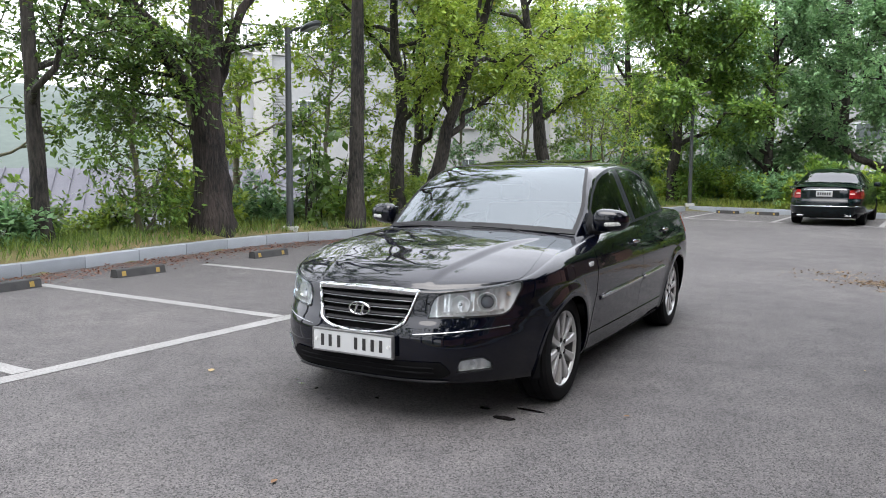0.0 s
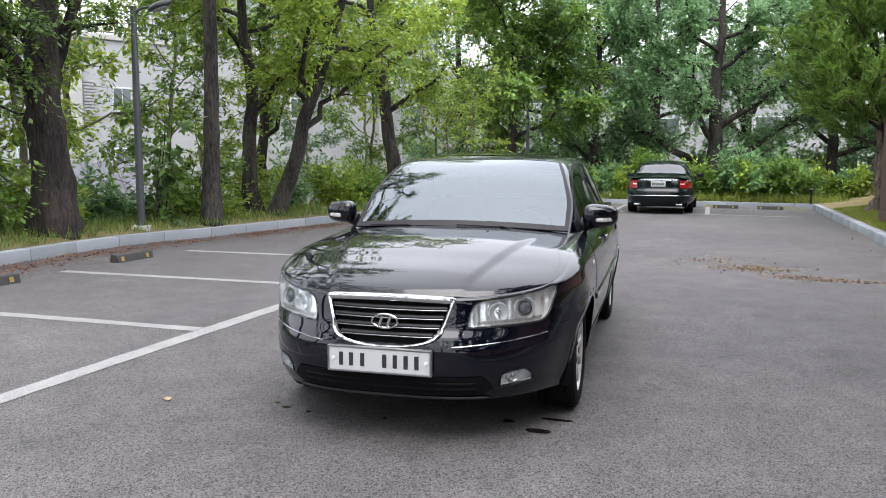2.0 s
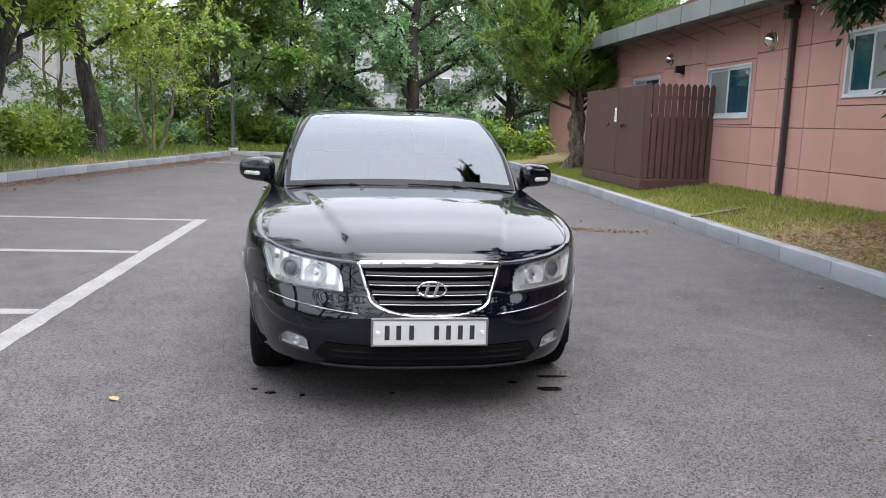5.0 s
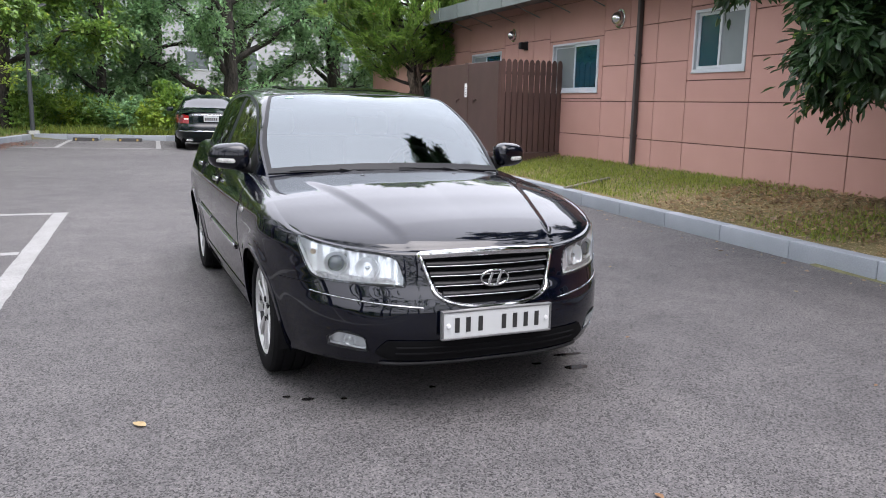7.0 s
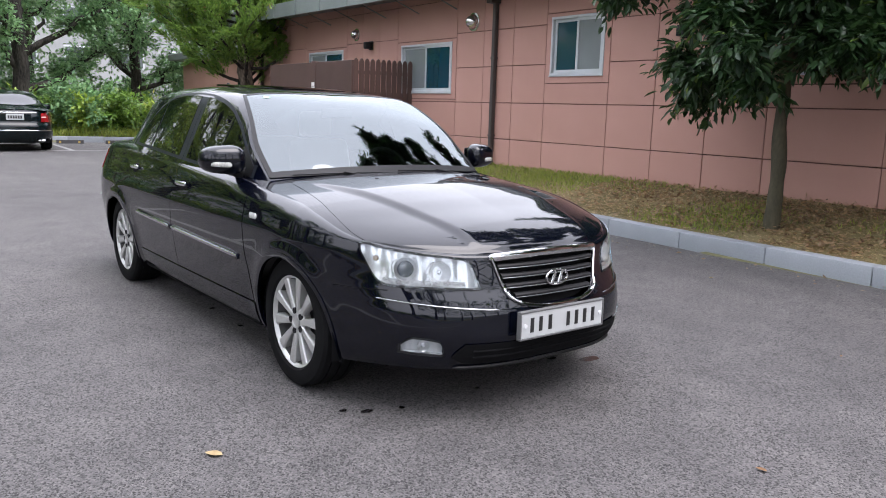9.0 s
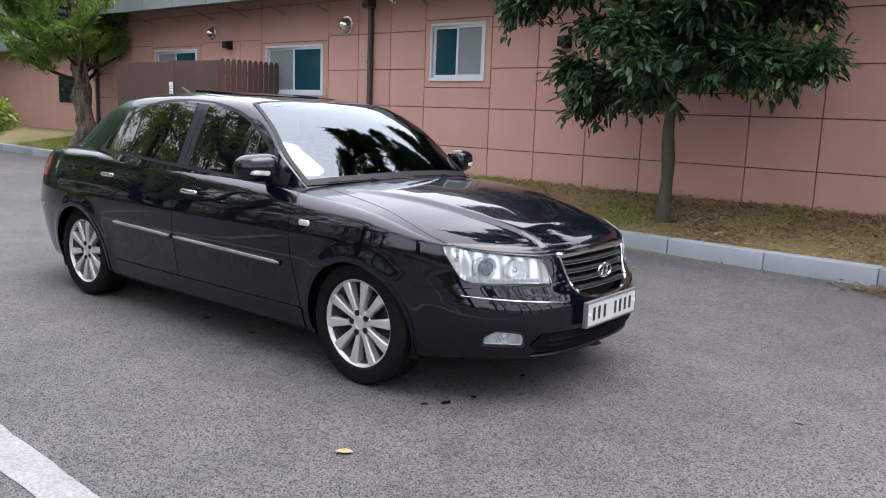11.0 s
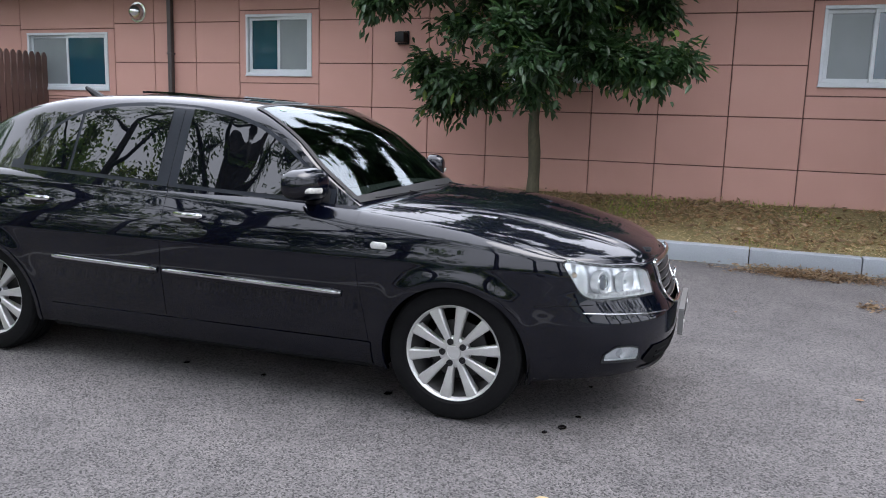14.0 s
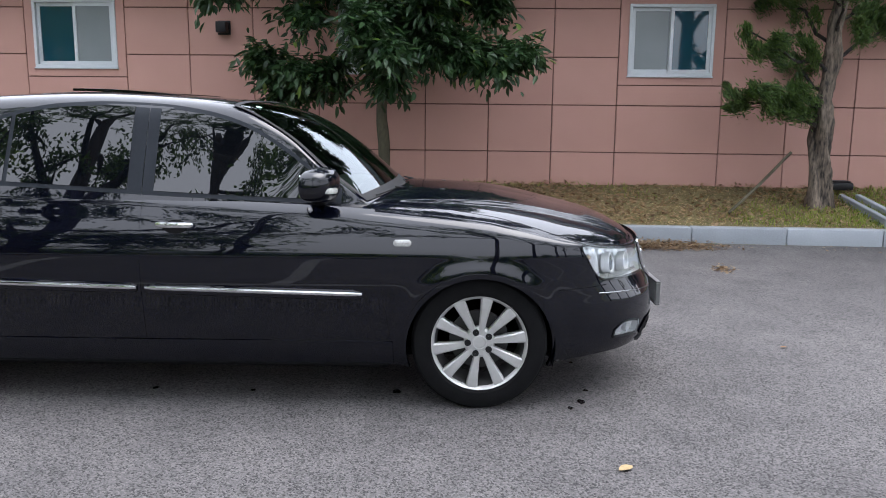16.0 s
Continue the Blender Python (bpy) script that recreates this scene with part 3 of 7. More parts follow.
# plan angle: 0 at the nose, pi/2 at FY, then metres along the flank, then to pi at the tail
FLANK = RY - FY
END = math.pi + FLANK
SHOULDER = knots((0, 0.735), (0.34, 0.730), (0.65, 0.743), (1.06, 0.785), (1.39, 0.848), (1.62, 0.883), (1.72, 0.895), (2.02, 0.924), (2.32, 0.947), (2.75, 0.965), (3.25, 0.99), (3.85, 1.018), (4.62, 1.03), (5.05, 1.02), (5.55, 0.995), (5.95, 0.985), (END, 0.985))
ROUND = knots((0, 0.014), (0.9, 0.014), (1.4, 0.055), (2.05, 0.07), (2.45, 0.045), (4.05, 0.045), (4.75, 0.06), (END, 0.05))
BOTTOM = knots((0, 0.240), (0.8, 0.232), (1.2, 0.215), (1.4, 0.208), (1.95, 0.20), (4.35, 0.21), (5.35, 0.24), (END, 0.25))


def barrel(y):
    return 1 - 0.012 * ((y - 1.4) / 1.5) ** 2


def plan(a, z):
    """Outline point for plan angle a at height z, without the rounding."""
    a, z = np.broadcast_arrays(np.asarray(a, float), np.asarray(z, float))
    w, f, r = WIDE(z), NOSE(z), TAIL(z)
    fa = np.clip(a, 0, math.pi / 2)
    ra = np.clip(END - a, 0, math.pi / 2)
    x = w * np.sin(fa) ** (2 / CORNER(z)) * np.sin(ra) ** (2 / 3.6)
    y = np.where(a < math.pi / 2, FY - (FY - f) * np.cos(fa), np.where(a > math.pi / 2 + FLANK, RY + (r - RY) * np.cos(ra), FY + (a - math.pi / 2)))
    return x * barrel(y), y


def lower(a, z, side=1):
    """The body's side at plan angle a and height z; side +1 or -1."""
    a, z = np.broadcast_arrays(np.asarray(a, float), np.asarray(z, float))
    x, y = plan(a, z)
    s, r = SHOULDER(a), ROUND(a)
    t = np.clip((z - (s - r)) / r, 0, 1)
    inset = r * (1 - np.sqrt(np.maximum(0, 1 - t * t)))
    # inward direction of the outline
    x2, y2 = plan(np.clip(a + 0.01, 0, END), z)
    x1, y1 = plan(np.clip(a - 0.01, 0, END), z)
    dx, dy = x2 - x1, y2 - y1
    n = np.hypot(dx, dy) + 1e-9
    x, y = x - inset * dy / n, y + inset * dx / n
    # the flanks swell round the wheel arches
    for cy, cz, r in ARCHES:
        d = np.hypot(y - cy, z - cz) - r
        x = x + 0.013 * np.exp(-((d / 0.06) ** 2)) * np.clip((x - 0.6) / 0.15, 0, 1) * np.clip((0.80 - z) / 0.12, 0, 1)
    return np.stack([np.maximum(x, 0) * side, y, z], -1)


def flank_a(y):
    """Plan angle at which the flank has that y (about, at mid height)."""
    y = np.asarray(y, float)
    return np.where(y < FY, np.arccos(np.clip((FY - y) / (FY + 0.92), -1, 1)), np.where(y > RY, END - np.arccos(np.clip((y - RY) / 0.83, 0, 1)), math.pi / 2 + y - FY))


def flank(y, z, side):
    a = flank_a(y)
    for _ in range(4):
        p = lower(a, z, 1)
        step = np.where((a < math.pi / 2) | (a > math.pi / 2 + FLANK), 0.8, 1.0)
        a = np.clip(a + step * (y - p[..., 1]), 0.01, END - 0.01)
    return lower(a, z, side)


SPINE_Y = knots((0, -0.40), (1.0, -0.30), (1.72, 0.10), (2.45, 0.62), (3.35, 1.6), (4.45, 2.7), (5.05, 3.3), (5.75, 3.45), (END, 3.5))
SPINE_Z = knots((-0.45, 0.868), (-0.30, 0.902), (0.0, 0.950), (0.3, 0.980), (0.62, 0.990), (1.5, 1.0), (3.2, 1.05), (3.5, 1.045))
CREASE = knots((-0.9, 0.33), (-0.6, 0.40), (-0.2, 0.50), (0.3, 0.61), (0.7, 0.70))


def deck(a, q, side):
    """Boot lid and window ledge: from the shoulder (q 0) in to the middle line (q 1)."""
    a, q = np.broadcast_arrays(np.asarray(a, float), np.asarray(q, float))
    edge = lower(a, SHOULDER(a), 1)
    sy = SPINE_Y(a)
    x, y = edge[..., 0] * (1 - q), edge[..., 1] + (sy - edge[..., 1]) * q
    z = edge[..., 2] + (SPINE_Z(sy) - edge[..., 2]) * (1 - (1 - q) ** 2.5)
    return np.stack([x * side, y, z], -1)


NOSE_Z = knots((-0.82, 0.735), (-0.80, 0.760), (-0.74, 0.792), (-0.62, 0.830), (-0.45, 0.868), (-0.30, 0.902), (0.0, 0.950), (0.3, 0.978), (0.62, 0.990))


def bonnet(u, v):
    """The bonnet and wing tops as one patch: u from -1 to 1 across, v from the nose (0) to the windscreen (1)."""
    u, v = np.broadcast_arrays(np.asarray(u, float), np.asarray(v, float))
    w = np.abs(u)

    def edge(a):
        return lower(a, SHOULDER(a), 1)
    f, f1 = edge(np.maximum(1.0 * w**1.25, 1e-4)), edge(np.full(w.shape, 1.0))
    sd, s0, s1 = edge(1.0 + 1.21 * v), f1, edge(np.full(w.shape, 2.21))
    y0 = edge(np.full(w.shape, 1e-4))[..., 1]
    cy = y0 + (0.62 - y0) * v
    # blend of the four rims
    bx, by = s1[..., 0] * w, 0.62 + (s1[..., 1] - 0.62) * w**2
    x = w * sd[..., 0] + (1 - v) * f[..., 0] + v * bx - ((1 - v) * w * s0[..., 0] + v * w * s1[..., 0])
    y = (1 - w) * cy + w * sd[..., 1] + (1 - v) * f[..., 1] + v * by - ((1 - v) * ((1 - w) * y0 + w * s0[..., 1]) + v * ((1 - w) * 0.62 + w * s1[..., 1]))
    h, h0 = w**2.6, NOSE_Z(y0)
    z = (1 - h) * NOSE_Z(cy) + h * sd[..., 2]
    z = z + (f[..., 2] - ((1 - h) * h0 + h * s0[..., 2])) * (1 - v) ** 6
    t = np.clip((x - CREASE(y) + 0.03) / 0.05, 0, 1)
    fade = np.clip((0.45 - y) / 0.5, 0, 1) * np.clip((y + 0.84) / 0.2, 0, 1)
    z = z + 0.016 * (1 - t * t * (3 - 2 * t)) * fade * np.clip((1 - w) / 0.1, 0, 1)
    return np.stack([x * np.sign(u), y, z], -1)


# greenhouse
TOP = knots((0.38, 0.962), (0.5, 1.070), (0.65, 1.195), (0.81, 1.302), (1.0, 1.380), (1.2, 1.418), (1.5, 1.443), (1.85, 1.455), (2.29, 1.440), (2.5, 1.415), (2.75, 1.360), (3.0, 1.272), (3.25, 1.172), (3.45, 1.09), (3.62, 1.025))
GWIDE = knots((0.38, 0.745), (0.7, 0.798), (1.0, 0.824), (1.6, 0.838), (2.3, 0.83), (2.75, 0.79), (3.2, 0.70), (3.62, 0.58))
GBASE = knots((0.38, 0.925), (1.0, 0.935), (2.5, 0.985), (3.62, 0.99))
SHEAR = knots((0.38, 0.17), (0.9, 0.10), (1.5, 0.0), (2.4, 0.0), (3.0, -0.12), (3.62, -0.20))
WS = knots((0.38, 0.715), (0.6, 0.708), (0.85, 0.655), (1.17, 0.575))
DROP = knots((0.38, 0.02), (0.5, 0.05), (0.65, 0.072), (0.9, 0.058), (1.17, 0.026))
TUMBLE = knots((0.38, 0.05), (0.65, 0.13), (0.9, 0.22), (1.2, 0.25), (3.62, 0.25))
R_TAB = np.concatenate([np.linspace(0, 0.9, 200), 1 - np.geomspace(0.1, 1e-9, 400)])
U_TAB = (1 - 0.25 * R_TAB) * (1 - R_TAB**22) ** (1 / 4)


def house_x(s, z):
    r = np.clip((z - GBASE(s)) / (TOP(s) - GBASE(s)), 0, 1)
    return GWIDE(s) * (1 - TUMBLE(s) * r) * (1 - r**22) ** (1 / 4)


def house(s, x, z, side):
    return np.stack([x * side, s + SHEAR(s) * (x / 0.8) ** 2, z], -1)


def house_side(y, z, side):
    """The cabin's side at (y, z)."""
    y, z = np.broadcast_arrays(np.asarray(y, float), np.asarray(z, float))
    s = y.copy()
    for _ in range(8):
        s = y - SHEAR(s) * (house_x(s, z) / 0.8) ** 2
    return house(s, house_x(s, z), z, side)


def house_top(s, x):
    s, x = np.broadcast_arrays(np.asarray(s, float), np.asarray(x, float))
    r = np.interp(np.abs(x) / GWIDE(s), U_TAB[::-1], R_TAB[::-1])
    z = GBASE(s) + (TOP(s) - GBASE(s)) * r
    # the windscreen curves gently and meets the pillars with an edge
    w = np.clip((1.17 - s) / 0.25, 0, 1)
    w = w * w * (3 - 2 * w) * (np.abs(x) < WS(s) + 0.0005)
    flat = TOP(s) - DROP(s) * np.clip(np.abs(x) / WS(s), 0, 1) ** 2
    z = z + (flat - z) * w
    return np.stack([x, s + SHEAR(s) * (x / 0.8) ** 2, z], -1)


def outward(p):
    """Normals of a grid of points, away from the car's core."""
    du, dv = np.gradient(p, axis=0), np.gradient(p, axis=1)
    n = np.cross(du, dv)
    n /= np.linalg.norm(n, axis=-1, keepdims=True) + 1e-12
    core = p * np.array([0.0, 0.75, 0.0]) + np.array([0, 0.35, 0.55])
    flip = np.sum(n * (p - core), axis=-1, keepdims=True) < 0
    return np.where(flip, -n, n)


def grid_mesh(name, p, mat, parent, lift=0.0, skirt=0.0, label="", keep=None):
    """A grid of points as one smooth panel; lift: how proud it stands; skirt: how far its rim turns inwards."""
    nn = outward(p)
    p = p + nn * lift
    nu, nv = p.shape[:2]
    verts, faces = p.reshape(-1, 3).tolist(), []
    for i in range(nu - 1):
        for j in range(nv - 1):
            if keep is None or keep[i, j]:
                faces.append((i * nv + j, (i + 1) * nv + j, (i + 1) * nv + j + 1, i * nv + j + 1))
    if skirt:
        rim = [(i, 0) for i in range(nu)] + [(nu - 1, j) for j in range(1, nv)] + [(i, nv - 1) for i in range(nu - 2, -1, -1)] + [(0, j) for j in range(nv - 2, 0, -1)]
        base = len(verts)
        verts += [(p[i, j] - nn[i, j] * skirt).tolist() for i, j in rim]
        m = len(rim)
        for k in range(m):
            (i, j), (i2, j2) = rim[k], rim[(k + 1) % m]
            faces.append((i * nv + j, i2 * nv + j2, base + (k + 1) % m, base + k))
    me = bpy.data.meshes.new(name)
    me.from_pydata(verts, [], faces)
    me.materials.append(mat)
    bm = bmesh.new()
    bm.from_mesh(me)
    bmesh.ops.remove_doubles(bm, verts=bm.verts, dist=1e-5)
    bmesh.ops.recalc_face_normals(bm, faces=bm.faces)
    loose = [v for v in bm.verts if not v.link_faces]
    bmesh.ops.delete(bm, geom=loose, context="VERTS")
    for f in bm.faces:
        f.smooth = True
    for e in bm.edges:
        e.smooth = len(e.link_faces) == 2 and e.calc_face_angle(3.0) < radians(38)
    bm.to_mesh(me)
    bm.free()
    ob = new(name, me)
    ob.parent = parent
    if label:
        ob["label"] = label
    return ob


def band(fn_lo, fn_hi, us, nv):
    """Grid of (u, v) values between two edges."""
    us = np.asarray(us, float)
    t = np.linspace(0, 1, nv)
    return us[:, None] + 0 * t[None], fn_lo(us)[:, None] * (1 - t) + fn_hi(us)[:, None] * t


def strip(bm, pts, half_w, thick, up=(0, 0, 1), taper=0.0):
    """A flat bar along a line of points: half_w along up, thick outwards."""
    pts = np.asarray(pts, float)
    t = np.gradient(pts, axis=0)
    t /= np.linalg.norm(t, axis=1, keepdims=True)
    out = np.cross(t, np.array(up))
    out /= np.linalg.norm(out, axis=1, keepdims=True)
    core = pts * np.array([0, 0.7, 1.0]) + np.array([0, 0.4, 0])
    out = np.where(np.sum(out * (pts - core), axis=1, keepdims=True) < 0, -out, out)
    upv = np.cross(out, t)
    upv = np.where((upv @ np.array(up))[:, None] < 0, -upv, upv)
    rings = []
    for i, p in enumerate(pts):
        k = 1.0
        if taper and (i == 0 or i == len(pts) - 1):
            k = taper
        prof = ((-1, 0), (-0.85, 0.7), (-0.3, 1), (0.3, 1), (0.85, 0.7), (1, 0))
        rings.append([bm.verts.new(p + upv[i] * a * half_w * k + out[i] * b * thick * k) for a, b in prof])
    for r, s in zip(rings, rings[1:]):
        for k in range(5):
            bm.faces.new((r[k], r[k + 1], s[k + 1], s[k]))
    bm.faces.new(rings[0]), bm.faces.new(rings[-1][::-1])
    return bm


def car_paint():
    mat, n, l, b = material("black_car_paint")
    co, no = n.new("ShaderNodeTexCoord"), n.new("ShaderNodeTexNoise")
    no.inputs["Scale"].default_value, no.inputs["Detail"].default_value = 9.0, 6.0
    l.new(co.outputs["Object"], no.inputs["Vector"])
    r = ramp_of(n, [(0.3, (0.0006, 0.0010, 0.0034)), (0.7, (0.0010, 0.0016, 0.0050))])
    l.new(no.outputs["Fac"], r.inputs["Fac"]), l.new(r.outputs["Color"], b.inputs["Base Color"])
    b.inputs["Roughness"].default_value = 0.3
    b.inputs["Specular IOR Level"].default_value = 0.02
    b.inputs["Coat Weight"].default_value, b.inputs["Coat Roughness"].default_value = 1.0, 0.02
    b.inputs["Coat IOR"].default_value = 1.49
    return mat


PAINT = car_paint()
CHROME = plain("chrome", (0.66, 0.67, 0.68), 0.07, 1.0)
TRIM_CHROME = plain("brushed_chrome", (0.45, 0.46, 0.47), 0.16, 1.0)
SLAT_LINE = plain("satin_chrome", (0.30, 0.30, 0.31), 0.3, 1.0)
ALLOY = surface("silver_alloy", (0.44, 0.44, 0.43), (0.52, 0.52, 0.51), 6, 60, 0.34, 0.02, 60, metallic=0.5)
PILLAR = surface("satin_pillar", (0.010, 0.012, 0.016), (0.015, 0.018, 0.023), 10, 90, 0.34, 0.02, 90, spec=0.14)
BLACK_MATT = plain("matt_black", (0.004, 0.004, 0.0045), 0.8, 0.0, 0.1)
CAR_GLASS = plain("tinted_car_glass", (0.0015, 0.002, 0.003), 0.006, 0.0, 0.62)
WINDSHIELD = glass_material("windshield_glass", (0.19, 0.24, 0.23), ior=2.0)
LENS = glass_material("lamp_lens", (0.93, 0.95, 0.96))
SEAT = surface("grey_upholstery", (0.10, 0.10, 0.095), (0.15, 0.15, 0.14), 6, 80, 0.7, 0.1, 80)
DASH = surface("dashboard_plastic", (0.10, 0.12, 0.115), (0.15, 0.17, 0.16), 6, 80, 0.6, 0.1, 90)
RED_LENS = plain("red_lens", (0.24, 0.007, 0.009), 0.12, coat=1.0)
PLATE = plain("plate_white", (0.43, 0.44, 0.44), 0.4)
PRINT = plain("plate_black", (0.015, 0.015, 0.015), 0.5)

sedan = thing("sedan", -2.643, 4.594, 0, 2.8, label="shiny black four-door sedan parked on the asphalt", category="car")


LAMP_LO = knots((0.368, 0.583), (0.60, 0.588), (0.85, 0.592), (0.905, 0.606), (1.02, 0.752))
LAMP_HI = knots((0.368, 0.589), (0.42, 0.704), (0.47, 0.721), (0.65, 0.736), (0.88, 0.759), (0.99, 0.773), (1.02, 0.766))
FOG_LO = knots((0.54, 0.300), (0.82, 0.308))
FOG_HI = knots((0.54, 0.316), (0.575, 0.374), (0.72, 0.386), (0.82, 0.345))


def inside_region(x, y, z):
    """Openings of the front: grille, headlamps, fog lamps, lower intake."""
    ax = np.abs(x)
    front = y < -0.3
    grille = front & (z < 0.712) & (z > 0.515) & (ax < knots((0.515, 0.15), (0.545, 0.225), (0.59, 0.265), (0.712, 0.31))(z))
    return grille


# shell: side rings, then bonnet and boot
a_list = np.concatenate([np.linspace(0.0, math.pi / 2, 170)[:-1], np.linspace(math.pi / 2, math.pi / 2 + FLANK, 150)[:-1], np.linspace(math.pi / 2 + FLANK, END, 70)])
v = np.linspace(0, 1, 110)
for side, nm in ((-1, "body_side"), (1, "body_side")):
    A = a_list[:, None] + 0 * v[None]
    lo, hi = BOTTOM(A), SHOULDER(A)
    V = v[None] + 0 * A
    Z = lo + (hi - lo) * (1 - (1 - V) ** 1.25)
    p = lower(A, Z, side)
    hole = np.zeros(p.shape[:2], bool)
    for cy, cz, r in ARCHES:
        d = np.hypot(p[..., 1] - cy, p[..., 2] - cz)
        inner = (d < r) & (np.abs(p[..., 0]) > 0.5)
        near = inner & (d > r - 0.022)
        k = (r / np.maximum(d, 1e-6))[..., None]
        q = p.copy()
        q[..., 1], q[..., 2] = cy + (p[..., 1] - cy) * k[..., 0], cz + (p[..., 2] - cz) * k[..., 0]
        p = np.where(near[..., None], q, p)
        hole |= inner & ~near
    hole |= inside_region(p[..., 0], p[..., 1], p[..., 2])
    hole |= (A > 0.390) & (A < 0.995) & (Z > LAMP_LO(A) + 0.009) & (Z < LAMP_HI(A) - 0.009)
    hole |= (A > 0.565) & (A < 0.795) & (Z > FOG_LO(A) + 0.012) & (Z < FOG_HI(A) - 0.012)
    keep = ~(hole[:-1, :-1] | hole[1:, :-1] | hole[:-1, 1:] | hole[1:, 1:])
    grid_mesh(nm, p, PAINT, sedan, keep=keep)
qv = np.linspace(0, 1, 60)
for side in (-1, 1):
    A = np.linspace(4.87, END, 60)[:, None] + 0 * qv[None]
    grid_mesh("boot_lid", deck(A, qv[None] + 0 * A, side), PAINT, sedan)
grid_mesh("bonnet", bonnet(np.linspace(-1, 1, 181)[:, None], (np.linspace(0, 1, 110) ** 1.5)[None]), PAINT, sedan)
# window ledge between bonnet and boot
for side in (-1, 1):
    A = np.linspace(2.21, 4.87, 90)[:, None] + 0 * np.linspace(0, 1, 6)[None]
    grid_mesh("window_ledge", deck(A, np.linspace(0, 0.09, 6)[None] + 0 * A, side), PAINT, sedan)

# cabin shell with the windscreen left open
ss = np.concatenate([np.linspace(0.38, 0.41, 3)[:-1], np.linspace(0.41, 1.14, 40)[:-1], np.linspace(1.14, 3.62, 114)])


def section(s, side):
    x0 = float(WS(s)) if s < 1.17 else 0.575 * float(GWIDE(s)) / float(GWIDE(1.17))
    xa = np.linspace(0, x0, 26)
    pa = house_top(s, xa)
    z0 = pa[-1, 2]
    zb = np.linspace(0, 1, 200)
    zb = z0 - (z0 - float(GBASE(s))) * zb
    xb = house_x(np.full(200, s), zb)
    pb = house(np.full(200, s), xb, zb, 1)
    arc = np.concatenate([[0], np.cumsum(np.linalg.norm(np.diff(pb, axis=0), axis=1))])
    t = np.linspace(0, arc[-1], 30)
    pb = np.stack([np.interp(t, arc, pb[:, k]) for k in range(3)], -1)
    p = np.concatenate([pa, pb[1:]])
    p[:, 0] *= side
    return p


for side in (-1, 1):
    p = np.stack([section(float(s), side) for s in ss])
    keep = np.ones((len(ss) - 1, p.shape[1] - 1), bool)
    keep[2:41, :25] = False
    grid_mesh("roof_shell", p, PAINT, sedan, keep=keep)
gs = np.linspace(0.404, 1.148, 40)
tx = np.linspace(-1, 1, 60)
glass = grid_mesh("windshield", house_top(gs[:, None] + 0 * tx[None], (WS(gs)[:, None]) * tx[None]), WINDSHIELD, sedan, lift=0.004, label="sloping clear windshield reflecting the sky")
glass.visible_shadow = False
# black rim printed round the windscreen
for (sa, sb, ta, tb) in ((0.40, 0.44, -1, 1), (1.125, 1.152, -1, 1), (0.40, 1.15, -1.0, -0.965), (0.40, 1.15, 0.965, 1.0)):
    s_, t_ = np.linspace(sa, sb, 30 if sb - sa > 0.2 else 6), np.linspace(ta, tb, 40 if tb - ta > 0.5 else 4)
    grid_mesh("windshield_rim", house_top(s_[:, None] + 0 * t_[None], (WS(s_)[:, None]) * t_[None]), BLACK_PLASTIC, sedan, lift=0.006)
rs = np.linspace(2.93, 3.50, 30)
RW = knots((2.9, 0.53), (3.5, 0.54))
grid_mesh("rear_window", house_top(rs[:, None] + 0 * tx[None], RW(rs)[:, None] * tx[None]), CAR_GLASS, sedan, lift=0.004, skirt=0.004)
# sunroof, tilted open a little at its rear edge
sr = np.linspace(1.50, 2.02, 20)
p = house_top(sr[:, None] + 0 * tx[None], 0.40 * tx[None] + 0 * sr[:, None])
p[..., 2] += 0.014 * ((p[..., 1] - 1.50) / 0.5)
grid_mesh("sunroof", p, CAR_GLASS, sedan, lift=0.004, skirt=0.012, label="dark glass sunroof tilted slightly open")

